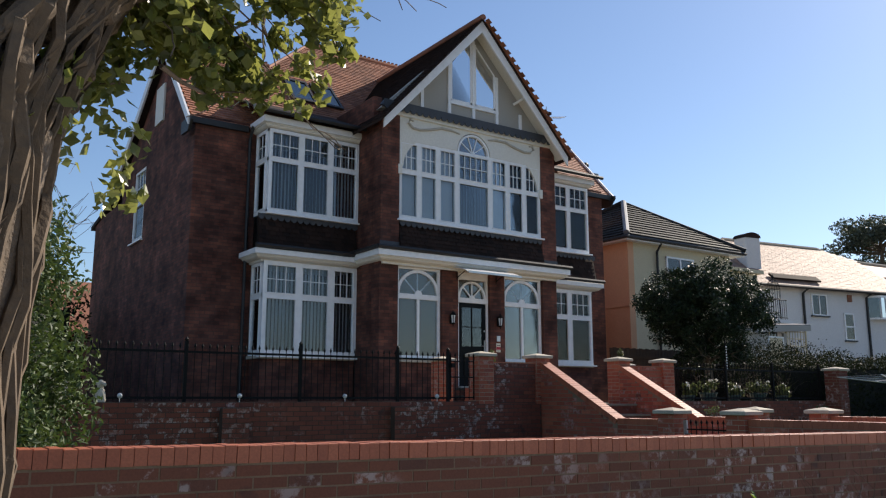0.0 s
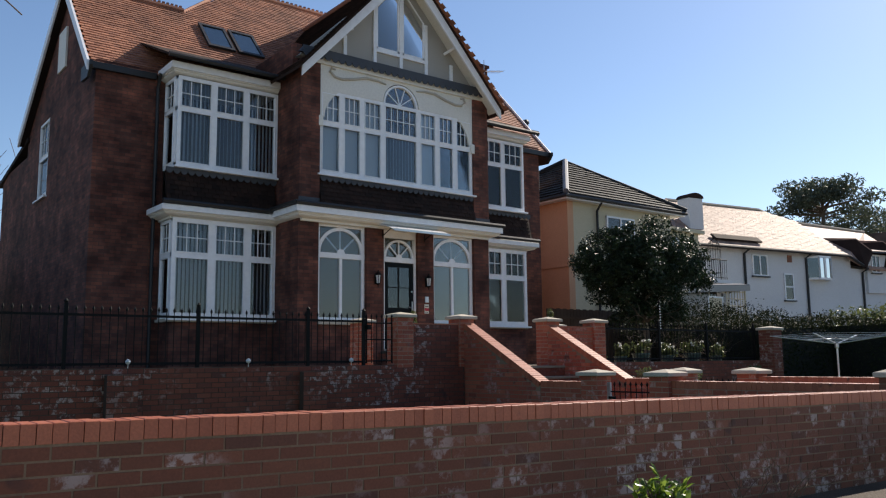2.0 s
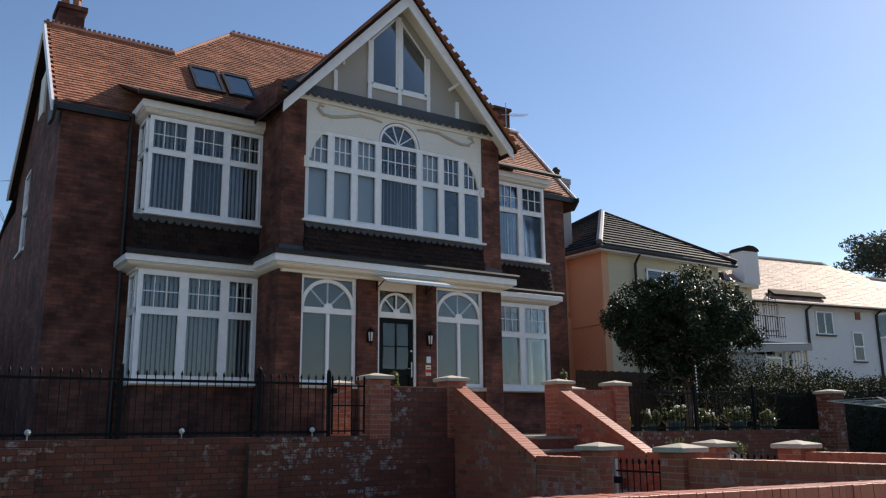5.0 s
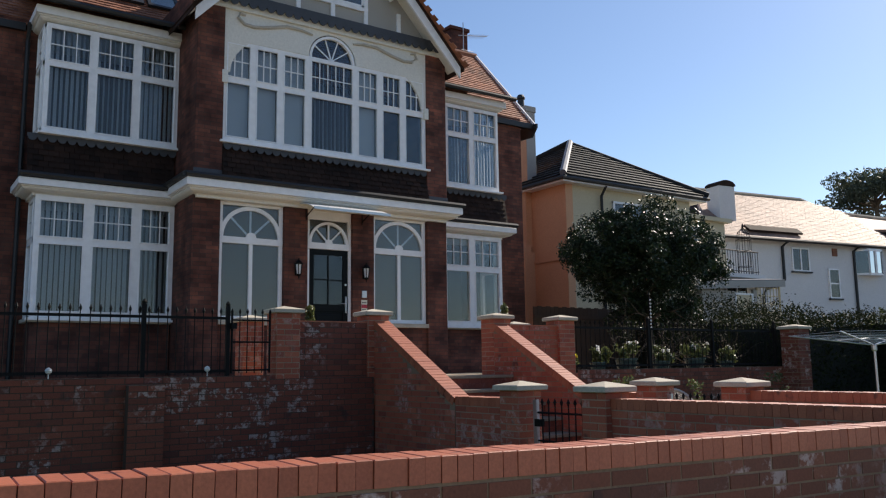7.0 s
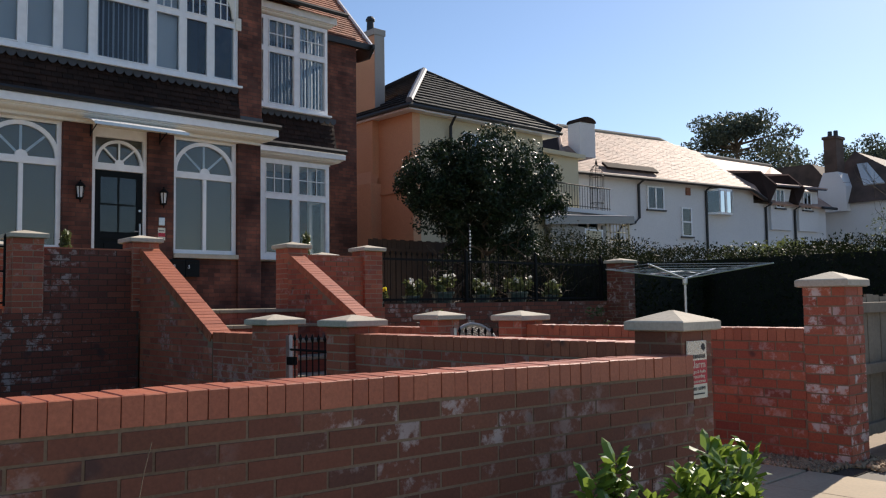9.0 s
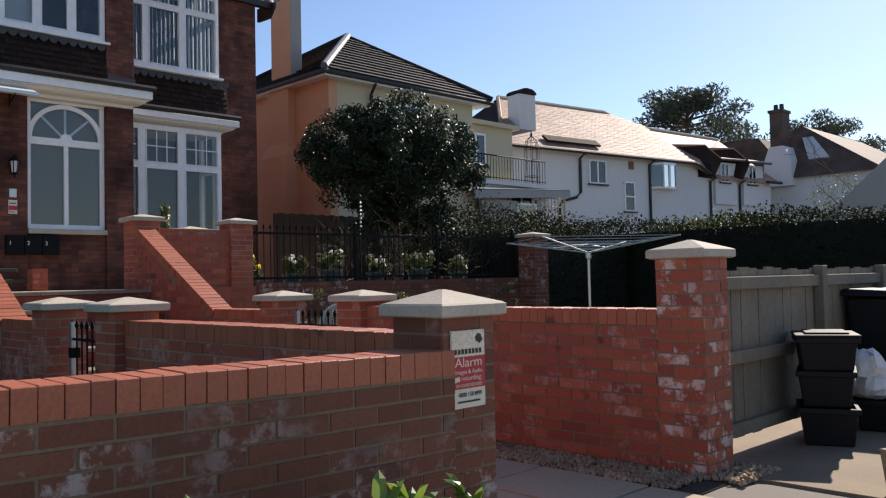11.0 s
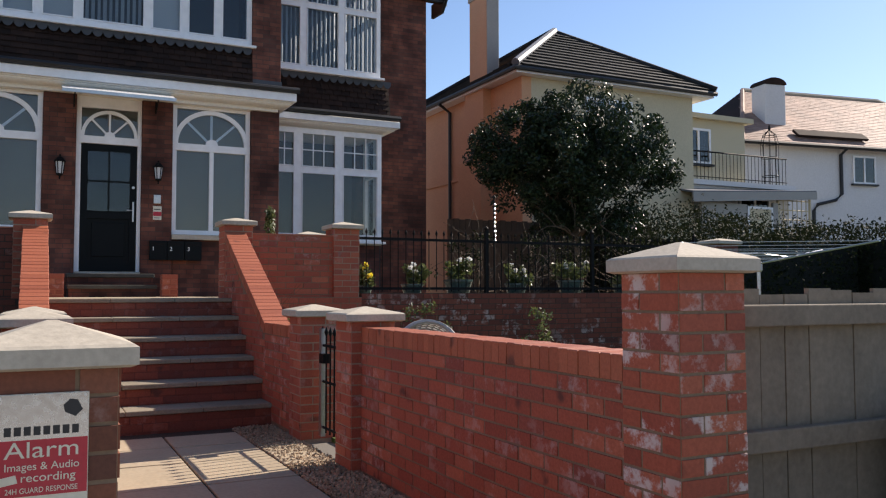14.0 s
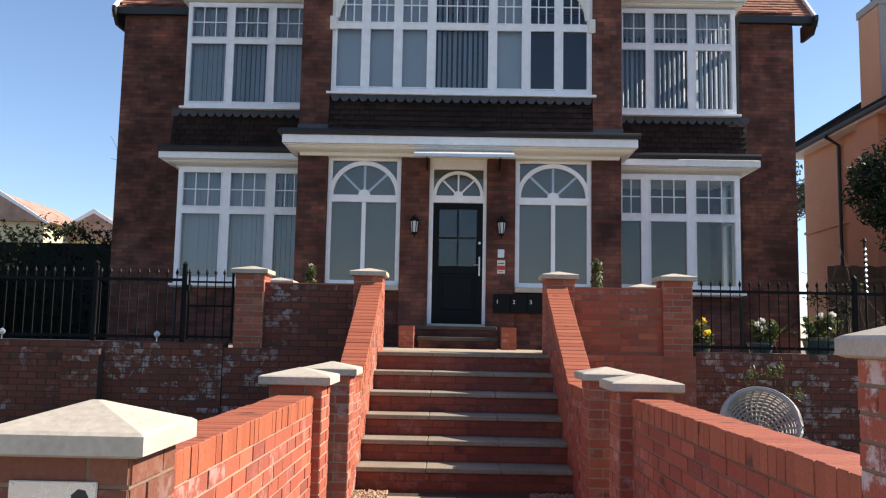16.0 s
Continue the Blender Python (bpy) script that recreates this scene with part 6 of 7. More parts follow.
for i, (x, y) in enumerate(((5.95, -3.1), (6.9, -3.0), (7.9, -3.1), (5.0, -3.0))):
    o = thing("bare_shrub", (x, y, 1.2), "bare arching shrub behind the terrace railing", "shrub")
    rng = np.random.default_rng(140 + i)
    out = []
    for k in range(9):
        limb(rng, (x, y, 1.2), (rng.normal(0, 0.6), rng.normal(0, 0.2), 1), rng.uniform(0.7, 1.1), 0.012, 6, 0.2, out, 1)
    s = Shape()
    for p_, r_ in out:
        s.tube(p_, [max(0.003, q) for q in r_], 4, False)
    part("twigs", s, BARK, o, "dark bare twigs", kind="stuff")
    leaf_part("leaves", o, HEDGE_LEAF, [(x + rng.normal(0, 0.25), y, rng.uniform(1.5, 2.1)) for _ in range(12)], [(0.14, 0.1, 0.12)] * 12, 420, 0.03, 150 + i, "few dark leaves")


# ---- hedges and trees ----
def hedge(name, x0, x1, y0, y1, z0, z1, count, size, material, label, seed, rough=0.18):
    """A clipped hedge: a near-black block as painted inner shade and a skin of leaves over an uneven surface."""
    o = thing(name, ((x0 + x1) / 2, (y0 + y1) / 2, z0), label, "hedge")
    i = rough * 0.75
    part("heart", Shape().box(x0 + i, x1 - i, y0 + i, y1 - i, z0, z1 - i * 1.3), HEDGE_INNER_SHADE, o, "near-black block painted as the shade inside the hedge")
    rng = np.random.default_rng(seed)
    lx, ly, lz = x1 - x0, y1 - y0, z1 - z0
    area = np.array([ly * lz, ly * lz, lx * lz, lx * lz, lx * ly])
    f_ = rng.choice(5, count, p=area / area.sum())
    u, v = rng.random(count), rng.random(count)
    px = np.where(f_ == 0, x0, np.where(f_ == 1, x1, x0 + u * lx))
    py = np.where(f_ == 2, y0, np.where(f_ == 3, y1, y0 + np.where(f_ < 2, u, v) * ly))
    pz = np.where(f_ == 4, z1, z0 + v * lz)
    c = np.stack([px, py, pz], 1)
    wob = np.sin(c[:, 0] * 2.1 + c[:, 2] * 3) * 0.5 + np.sin(c[:, 1] * 1.7 + 1) * 0.5 + np.sin(c[:, 1] * 5.3 + c[:, 0] * 4.1) * 0.35
    c[:, 2] += np.where(f_ == 4, wob * rough, 0)
    c += rng.normal(0, rough * 0.35, c.shape)
    s = Shape()
    vv, ff = leaves(c, np.full((count, 3), 0.03), count, size, seed + 1)
    s.v, s.f = vv.tolist(), ff
    part("foliage", s, material, o, "dense small leaves", kind="stuff")
    return o


# near-black filler: the shade between the leaves is put into its colour
HEDGE_INNER_SHADE = surface("hedge_inner_shade", (0.004, 0.006, 0.003), (0.010, 0.013, 0.006), 0.95, 4, 30, 0.6, dist=0.05)
hedge("hedge", 12.6, 14.2, -15, -0.6, 0, 2.38, 46000, 0.036, HEDGE_LEAF, "tall clipped dark evergreen hedge along the garden", 31)
hedge("hedge", 9.2, 12.7, -3.9, -1.0, 0, 2.28, 16000, 0.036, HEDGE_LEAF, "dark clipped hedge at the end of the terrace", 36)
hedge("hedge", 10.3, 14.6, -1.2, 2.2, 0.5, 2.7, 24000, 0.036, HEDGE_LEAF, "rounded ivy-clad hedge beside the peach house", 32, 0.35)
for i, (x, y, z, r, h) in enumerate(((17.5, -2, 1.9, 1.4, 0.7), (22, -2.5, 2.5, 2.0, 1.0), (27, -3.5, 2.9, 2.5, 1.2), (33, -4, 3.0, 3.0, 1.4), (16.5, 2, 2.0, 1.3, 0.8), (23, 3.5, 2.5, 1.6, 1.0), (27, 2, 3.0, 2.5, 1.2))):
    o = thing("shrub", (x, y, 0), "rounded green shrub behind the hedge", "shrub", "shrubs behind the hedge")
    part("stem", Shape().tube([(x, y, 0), (x, y, z)], 0.1, 6), BARK, o)
    rng = np.random.default_rng(200 + i)
    c = [(x + rng.normal(0, r * 0.5), y + rng.normal(0, r * 0.5), z - 0.3 + rng.uniform(-0.4, 0.4)) for _ in range(9)]
    leaf_part("foliage", o, LIGHT_LEAF if i % 2 == 0 else HEDGE_LEAF, c, [(r * 0.5, r * 0.5, h * 0.6)] * 9, 2600, 0.11, 300 + i, "leafy crown")
# grey twiggy tree before the far house
o = thing("small_tree", (30, -2.5, 0), "small pale budding tree behind the hedge", "tree")
out = limb(np.random.default_rng(5), (30, -2.5, 0), (0, 0, 1), 4.2, 0.12, 5, 0.12, [], 3, 0.8)
s = Shape()
for p_, r_ in out:
    s.tube(p_, [max(0.006, q) for q in r_], 4, False)
part("branches", s, VINE, o, "pale bare branches")
leaf_part("foliage", o, LIGHT_LEAF, [(30, -2.5, 3.9)], [(1.6, 1.5, 1.2)], 900, 0.06, 77, "sparse buds")

# holly tree
hx, hy = 9.05, 0.1
holly = thing("holly_tree", (hx, hy, 1.2), "dense dark glossy holly tree with a rounded uneven crown", "tree")
s = Shape().tube([(hx, hy, 0.8), (hx + 0.05, hy, 1.8), (hx - 0.02, hy + 0.03, 2.8), (hx, hy, 3.8)], [0.12, 0.1, 0.08, 0.04], 8)
out = []
rng = np.random.default_rng(8)
for k in range(14):
    a = math.tau * k / 14 + rng.uniform(-0.2, 0.2)
    limb(rng, (hx, hy, rng.uniform(2.2, 3.6)), (math.cos(a), math.sin(a), rng.uniform(0.1, 0.9)), 1.2, 0.04, 5, 0.12, out, 1)
for p_, r_ in out:
    s.tube(p_, [max(0.005, q) for q in r_], 5, False)
part("trunk", s, BARK, holly, "dark trunk and limbs")
c, sp = [], []
for k in range(215):
    d = rng.normal(size=3)
    d /= np.linalg.norm(d)
    rad = rng.uniform(0.35, 0.95)
    px, py, pz = hx - 0.05 + d[0] * 2.3 * rad, hy + d[1] * 2.0 * rad, 4.12 + d[2] * 1.48 * rad
    c.append((px, py, pz))
    q = rng.uniform(0.2, 0.42)
    sp.append((q, q, q * 0.9))
for k in range(34):
    a = rng.uniform(0, math.tau)
    q = rng.uniform(0.22, 0.36)
    c.append((hx + 0.25 + 1.35 * math.cos(a) * rng.uniform(0.2, 1), hy + 1.2 * math.sin(a) * rng.uniform(0.2, 1), rng.uniform(2.45, 3.0)))
    sp.append((q, q, q))
leaf_part("crown", holly, HOLLY, c, sp, 56000, 0.052, 18, "dark glossy leaves")

# conifer hedge and ivy-clad tree at the west end
con = thing("cypress_hedge", (-11.4, -9.6, 0), "tall bright green cypress hedge behind the street wall", "hedge")
part("trunk", Shape().tube([(-11.9, -9.8, 0), (-11.9, -9.8, 2.4)], 0.09, 6), BARK, con)
c, sp = [], []
rng = np.random.default_rng(3)
for k in range(150):
    z = rng.uniform(0.15, 2.65)
    c.append((-11.43 + rng.uniform(-0.9, 0.56 - 0.09 * z), rng.uniform(-11.0, -8.0), z))
    sp.append((0.2, 0.2, 0.32))
leaf_part("foliage", con, CYPRESS, c, sp, 72000, 0.026, 19, "feathery bright green sprays")
# solid near-black core stands in for shade deep in the foliage
part("heart", Shape().lathe(-11.68, -9.6, [(0.7, 0.0), (0.72, 1.4), (0.5, 2.3), (0.1, 2.55)], 10), HEDGE_INNER_SHADE, con, "near-black core painted as the shade inside the cypress")

tree = thing("ivy_tree", (-12.2, -14.3, 0), "old leaning tree clad in ivy stems and leaves", "tree")
core = [(-12.19, -14.3, -0.05), (-12.165, -14.3, 0.8), (-12.14, -14.28, 1.4), (-12.07, -14.25, 1.95), (-11.9, -14.2, 2.35), (-11.6, -14.15, 2.8), (-11.2, -14.1, 3.3), (-10.9, -14.0, 4.2)]
part("trunk", Shape().tube(core, [0.32, 0.26, 0.24, 0.26, 0.22, 0.17, 0.13, 0.06], 12), BARK, tree, "dark rough trunk")
part("limb", Shape().tube([(-12.15, -14.28, 1.8), (-12.3, -14.25, 2.6), (-12.2, -14.2, 3.6)], [0.22, 0.2, 0.12], 10), BARK, tree)
rng = np.random.default_rng(15)
s = Shape()
for k in range(70):
    a, tw, ph = rng.uniform(0, math.tau), rng.uniform(-0.9, 0.9), rng.uniform(0, 6)
    pts, rs = [], []
    r = rng.uniform(0.006, 0.022)
    for i in range(26):
        f_ = i / 25 * (len(core) - 3)
        j = min(int(f_), len(core) - 2)
        p = Vector(core[j]).lerp(Vector(core[j + 1]), f_ - j)
        rad = (0.29 - 0.02 * f_) * rng.uniform(0.98, 1.12)
        b = a + tw * i / 12 + 0.12 * math.sin(i * 0.8 + ph)
        pts.append(p + Vector((math.cos(b) * rad, math.sin(b) * rad, rng.normal(0, 0.01))))
        rs.append(r * rng.uniform(0.8, 1.2))
    s.tube(pts, rs, 5, False)
part("ivy_stems", s, VINE, tree, "tangle of tan ivy stems", kind="stuff")
c, sp = [], []
for k in range(110):
    f_ = rng.uniform(2.6, 7)
    j = min(int(f_), len(core) - 2)
    p = Vector(core[j]).lerp(Vector(core[j + 1]), f_ - j) + Vector(rng.normal(0, 0.2, 3))
    c.append(tuple(p)), sp.append((0.11, 0.11, 0.13))
for k in range(16):
    p = Vector((-11.80 + rng.uniform(-0.12, 0.22), -14.0 + rng.uniform(-0.2, 0.2), rng.uniform(1.85, 2.4)))
    c.append(tuple(p)), sp.append((0.07, 0.07, 0.10))
sprigs = Shape()
for k in range(34):
    root = Vector((-11.95 + rng.uniform(0, 0.3), -14.2 + rng.uniform(-0.08, 0.08), rng.uniform(2.3, 2.75)))
    tip = Vector((rng.uniform(-11.75, -10.98), rng.uniform(-14.35, -13.9), 0))
    tip.z = rng.uniform(2.16 + 0.25 * (tip.x + 11.75), 2.75) if k < 24 else rng.uniform(2.2, 2.4)
    knee = root.lerp(tip, 0.6) + Vector((0, 0, rng.uniform(0.03, 0.12)))
    sprigs.tube([root, root.lerp(knee, 0.5) + Vector((0, 0, 0.03)), knee, tip], [0.006, 0.005, 0.0035, 0.002], 4, False)
    for f_ in (0.45, 0.75, 1.0):
        c.append(tuple(knee.lerp(tip, f_))), sp.append((0.045, 0.045, 0.06))
part("sprigs", sprigs, VINE, tree, "thin hanging sprigs", kind="stuff")
boughs = []
for st, wy, ln in (((-11.9, -14.2, 2.35), (1, 0.15, 0.02), 0.75), ((-11.7, -14.15, 2.6), (1, 0.3, 0.05), 0.8), ((-11.6, -14.1, 2.75), (1, 0.5, 0.0), 0.9), ((-12.0, -14.2, 2.0), (0.6, 0.2, -0.1), 0.5)):
    limb(rng, st, wy, ln, 0.018, 6, 0.22, boughs, 2, 0.9)
s = Shape()
for p_, r_ in boughs:
    if min(q_.z for q_ in p_) < 2.12:
        continue
    s.tube(p_, [max(0.0022, q) for q in r_], 5, False)
    for q_ in (p_[-1], p_[len(p_) // 2]):
        if rng.random() < 0.75 and q_.x < -11.2 and q_.z > 2.1:
            c.append(tuple(q_)), sp.append((0.055, 0.055, 0.065))
far_twigs = []
for st, wy, ln in (((-11.1, -13.2, 3.5), (1, 0.5, -0.10), 1.2), ((-11.2, -13.3, 3.3), (1, 0.9, 0.05), 1.1), ((-10.9, -12.9, 3.7), (1, 0.4, -0.12), 1.0)):
    limb(rng, st, wy, ln, 0.022, 7, 0.2, far_twigs, 2, 0.7)
s.tube([(-11.6, -14.15, 2.8), (-11.3, -13.6, 3.2), (-11.1, -13.2, 3.5)], 0.02, 5).tube([(-11.2, -14.1, 3.3), (-11.0, -13.5, 3.6), (-10.9, -12.9, 3.7)], 0.02, 5).tube([(-11.6, -14.15, 2.8), (-11.4, -13.7, 3.1), (-11.2, -13.3, 3.3)], 0.018, 5)
for p_, r_ in far_twigs:
    if min(q_.z for q_ in p_) < 3.22:
        continue
    s.tube(p_, [max(0.0025, q) for q in r_], 5, False)
part("twigs", s, BARK, tree, "dark bending twigs", kind="stuff")
leaf_part("ivy_leaves", tree, IVY, c, sp, 7600, 0.021, 29, "green and yellow ivy leaves", shape="round")


def bare_tree(x, y, h, seed):
    o = thing("bare_tree", (x, y, 0), "leafless tree with fine branches behind the house", "tree", "bare trees in the distance")
    out = limb(np.random.default_rng(seed), (x, y, 0), (0, 0, 1), h, h * 0.022, 7, 0.12, [], 3, 0.65)
    s = Shape()
    for p_, r_ in out:
        s.tube(p_, [max(0.012, q) for q in r_], 4, False)
    part("branches", s, BARK, o, "bare branches", kind="stuff")


for x, y, h, sd in ((-9.5, 30, 9.5, 2), (-7, 36, 10, 3), (-8, 27, 7.5, 4), (-5.5, 33, 9, 6)):
    bare_tree(x, y, h, sd)
hedge("hedge", -24, -7.2, 9.0, 11, 0.5, 4.2, 16000, 0.08, HEDGE_LEAF, "dark overgrown hedge west of the house", 33, 0.4)
hedge("hedge", -13.6, -12.6, -3.4, 9, 0.5, 3.0, 14000, 0.05, HEDGE_LEAF, "dark boundary hedge beside the terrace", 34, 0.3)


def pine(x, y, h, w, seed):
    o = thing("pine_tree", (x, y, 0), "tall dark pine with flat spreading layers", "tree", "pines in the distance")
    rng = np.random.default_rng(seed)
    s = Shape().tube([(x, y, 0), (x + 0.4, y, h * 0.5), (x + 0.1, y, h * 0.94)], [0.55, 0.42, 0.12], 8)
    c, sp = [], []
    for k in range(44):
        a, z = rng.uniform(0, math.tau), h * rng.uniform(0.60, 1.0)
        r = w * rng.uniform(0.25, 1.0) * (1.15 - max(0, (z / h - 0.75)) * 2.6)
        p = Vector((x + r * math.cos(a), y + r * math.sin(a), z + rng.uniform(-0.3, 0.5)))
        s.tube([(x + 0.2, y, z - 0.9), p], [0.14, 0.05], 5, False)
        c.append(tuple(p)), sp.append((w * 0.24, w * 0.24, 0.95))
    part("trunk", s, BARK, o, "bare trunk and limbs")
    leaf_part("crown", o, HAZED_PINE, c, sp, 15000, 0.20, seed + 50, "layered dark needles with distance haze in their colour")


pine(68, 25, 17.8, 7.5, 1)
pine(92, 22, 18.0, 8, 2)
pine(104, 16, 15.5, 8, 3)
pine(30, 70, 20, 6, 4)


# ---- neighbouring houses ----
def plain_window(parent, x0, x1, z0, z1, y, cols=2, rows=1, bar=0.07, m=None):
    """A window in a wall that faces -y, moved by m: dark sheet as painted room shade, white bars, pane and sill."""
    m = m or ID

    def bit(name, s, material, to, label=""):
        return part(name, s.moved(m), material, to, label)
    w = bit("window", Shape().box(x0, x1, y - 0.012, y - 0.006, z0, z1), ROOM, parent, "window with white frame bars before a dark sheet painted as room shade")
    for a, b in ((z0, z0 + bar), (z1 - bar, z1)):
        bit("frame_bar", Shape().box(x0, x1, y - 0.06, y + 0.02, a, b), WHITE, w, "white frame bar")
    for k in range(cols + 1):
        x = x0 + (x1 - x0 - bar) * k / cols
        bit("frame_bar", Shape().box(x, x + bar, y - 0.058, y + 0.02, z0, z1), WHITE, w, "white frame bar")
    for k in range(1, rows):
        z = z0 + (z1 - z0) * k / rows
        bit("frame_bar", Shape().box(x0, x1, y - 0.057, y + 0.02, z - bar / 2, z + bar / 2), WHITE, w, "white frame bar")
    bit("pane", Shape().box(x0, x1, y - 0.025, y - 0.018, z0, z1), PANE_SKY, w)
    bit("sill", Shape().box(x0 - 0.08, x1 + 0.08, y - 0.12, y, z0 - 0.07, z0), GUTTER, w, "dark sill")
    return w


nb = thing("peach_house", (13, 7, 1), "peach and cream rendered house with a dark hipped tile roof", "house")
part("wall", Shape().box(10.45, 10.75, 4.5, 11, 0.5, 7.1), PEACH, nb, "peach rendered side wall")
part("wall", Shape().box(10.755, 16.4, 4.52, 4.8, 0.5, 7.1), CREAM_RENDER, nb, "cream rendered front wall")
part("wall", Shape().box(16.1, 16.4, 4.81, 11, 0.5, 7.1).box(10.76, 16.1, 10.7, 11, 0.5, 7.1), CREAM_RENDER, nb)
part("string_course", Shape().box(10.40, 10.45, 4.48, 11, 4.62, 4.70), PEACH, nb)
part("chimney_breast", Shape().box(10.05, 10.45, 6.05, 7.4, 0.5, 5.0).prism([(10.05, 6.05, 5.0), (10.05, 7.4, 5.0), (10.2, 7.2, 5.4), (10.2, 6.2, 5.4)], (0.25, 0, 0)).box(10.2, 10.45, 6.15, 7.25, 5.2, 7.2), PEACH, nb, "peach chimney breast")
part("chimney", Shape().box(10.34, 10.74, 6.2, 7.22, 7.3, 9.8), PEACH, nb, "peach rendered chimney stack", 0.02)
part("chimney_face", Shape().box(10.345, 10.735, 6.17, 6.198, 7.3, 9.8).box(10.31, 10.77, 6.15, 7.26, 9.8, 10.0), STUCCO, nb, "bare grey cement face", 0.01)
part("chimney_pot", Shape().lathe(10.5, 6.6, [(0.13, 10.0), (0.11, 10.35), (0.15, 10.36), (0.15, 10.42), (0.1, 10.5)], 10), GUTTER, nb)
E0, F0, E1, F1, ZE, ZR = 10.05, 4.15, 17.0, 11.4, 7.18, 9.36
ra, rb = Vector((13.45, 7.4, ZR)), Vector((13.7, 7.6, ZR))
deck = Shape()
deck.prism([(E0, F0, ZE - 0.04), (E1, F0, ZE - 0.04), rb, ra], (0, 0, -0.06)).prism([(E0, F0, ZE - 0.04), ra, rb, (E0, F1, ZE - 0.04)], (0, 0, -0.06))
deck.prism([(E1, F0, ZE - 0.04), (E1, F1, ZE - 0.04), rb], (0, 0, -0.06)).prism([(E0, F1, ZE - 0.04), (E1, F1, ZE - 0.04), rb], (0, 0, -0.06))
part("roof_deck", deck, GREY_TILE, nb, "dark hipped roof")


def pantiles(o, u, v, length, rise, outline, seed):
    tiled(nb, o, u, v, length, rise, outline, GREY_TILE, "roof_tiles", "dark grey pantiles", gauge=0.30, tile=0.24, thick=0.06, seed=seed)


v1 = Vector((0, ra.y - F0, ZR - ZE))
n1 = v1.length
pantiles((E0, F0, ZE), (1, 0, 0), v1, E1 - E0, n1, lambda a, b: 3.4 * b / n1 < a < (E1 - E0) - 3.3 * b / n1, 1)
v2 = Vector((ra.x - E0, 0, ZR - ZE))
n2 = v2.length
pantiles((E0, F0, ZE), (0, 1, 0), v2, F1 - F0, n2, lambda a, b: 3.25 * b / n2 < a < (F1 - F0) - 3.8 * b / n2, 2)
part("hip_tiles", Shape().tube([(E0, F0, ZE + 0.06), ra + Vector((0, 0, 0.1))], 0.11, 8), LEAD, nb, "pale hip tiles")
part("hip_tiles", Shape().tube([(E1, F0, ZE + 0.06), rb + Vector((0, 0, 0.1)), ra + Vector((0, 0, 0.1))], 0.11, 8).tube([(E0, F1, ZE + 0.06), ra + Vector((0, 0, 0.1))], 0.11, 8), GREY_TILE, nb)
part("gutter", Shape().tube([(E0, F1, ZE - 0.06), (E0, F0, ZE - 0.06), (E1, F0, ZE - 0.06)], 0.07, 8), GUTTER, nb, "black gutter")
part("soffit", Shape().box(E0 + 0.05, E1 - 0.05, F0 + 0.05, F1, ZE - 0.17, ZE - 0.11), WHITE, nb)
part("down_pipe", Shape().tube([(11.95, 4.2, 7.05), (11.95, 4.42, 6.75), (11.95, 4.45, 1.2)], 0.05, 6), GUTTER, nb)
part("down_pipe", Shape().tube([(10.0, 8.6, 7.05), (10.38, 8.6, 6.8), (10.38, 8.6, 1.2)], 0.05, 6), GUTTER, nb)
plain_window(nb, 12.5, 14.1, 5.0, 6.65, 4.5, 2, 2)
# flat-roofed wing with balcony
part("wing", Shape().box(16.45, 19.2, 5.2, 10, 0.5, 6.6).box(16.4, 19.4, 5.0, 10, 6.6, 6.75), CREAM_RENDER, nb, "cream flat-roofed wing")
plain_window(nb, 16.7, 17.7, 5.2, 6.3, 5.18, 2, 1)
part("lower_wing", Shape().box(16.45, 20.7, 4.85, 5.19, 0.5, 4.5).box(19.25, 20.7, 5.19, 9, 0.5, 4.5).box(16.42, 20.9, 4.7, 9, 4.5, 4.65), WHITE_RENDER, nb, "pale lower wing with a flat roof")
plain_window(nb, 18.5, 19.8, 3.0, 4.2, 4.83, 2, 1)
for k in range(28):
    part("baluster", Shape().tube([(16.5 + k * 0.15, 4.8, 4.65), (16.5 + k * 0.15, 4.8, 5.5)], 0.012, 4), IRON, nb)
part("handrail", Shape().tube([(16.5, 4.8, 5.52), (20.6, 4.8, 5.52)], 0.025, 6).tube([(16.5, 4.8, 4.75), (20.6, 4.8, 4.75)], 0.015, 5), IRON, nb, "black balcony rail")
lean = thing("lean_to", (18.5, 4.4, 0.5), "pale grey lean-to porch with cream windows and a trellis", "porch")
part("roof", Shape().prism([(15.9, 4.02, 4.12), (21.0, 4.02, 4.38), (21.0, 4.84, 4.48), (15.9, 4.84, 4.30)], (0, 0, 0.06)), LEAD, lean, "grey lead roof")
part("fascia", Shape().prism([(15.9, 4.0, 3.86), (21.0, 4.0, 4.16), (21.0, 4.0, 4.40), (15.9, 4.0, 4.14)], (0, 0.05, 0)), STUCCO, lean, "grey fascia board")
part("wall", Shape().box(16.4, 18.2, 4.2, 4.3, 0.5, 3.9).box(19.3, 19.5, 4.2, 4.3, 0.5, 4.0).box(18.2, 19.3, 4.2, 4.3, 0.5, 2.5), STUCCO, lean, "pale grey boarded wall")
plain_window(lean, 18.22, 19.28, 2.6, 3.85, 4.25, 1, 1)
part("blind", Shape().box(18.3, 19.2, 4.215, 4.221, 2.68, 3.78), CREAM_RENDER, lean, "cream blind")
trellis = part("trellis", Shape().box(19.5, 19.56, 4.2, 4.26, 0.5, 4.1).box(20.9, 20.96, 4.2, 4.26, 0.5, 4.25), CREAM_RENDER, lean, "cream trellis posts")
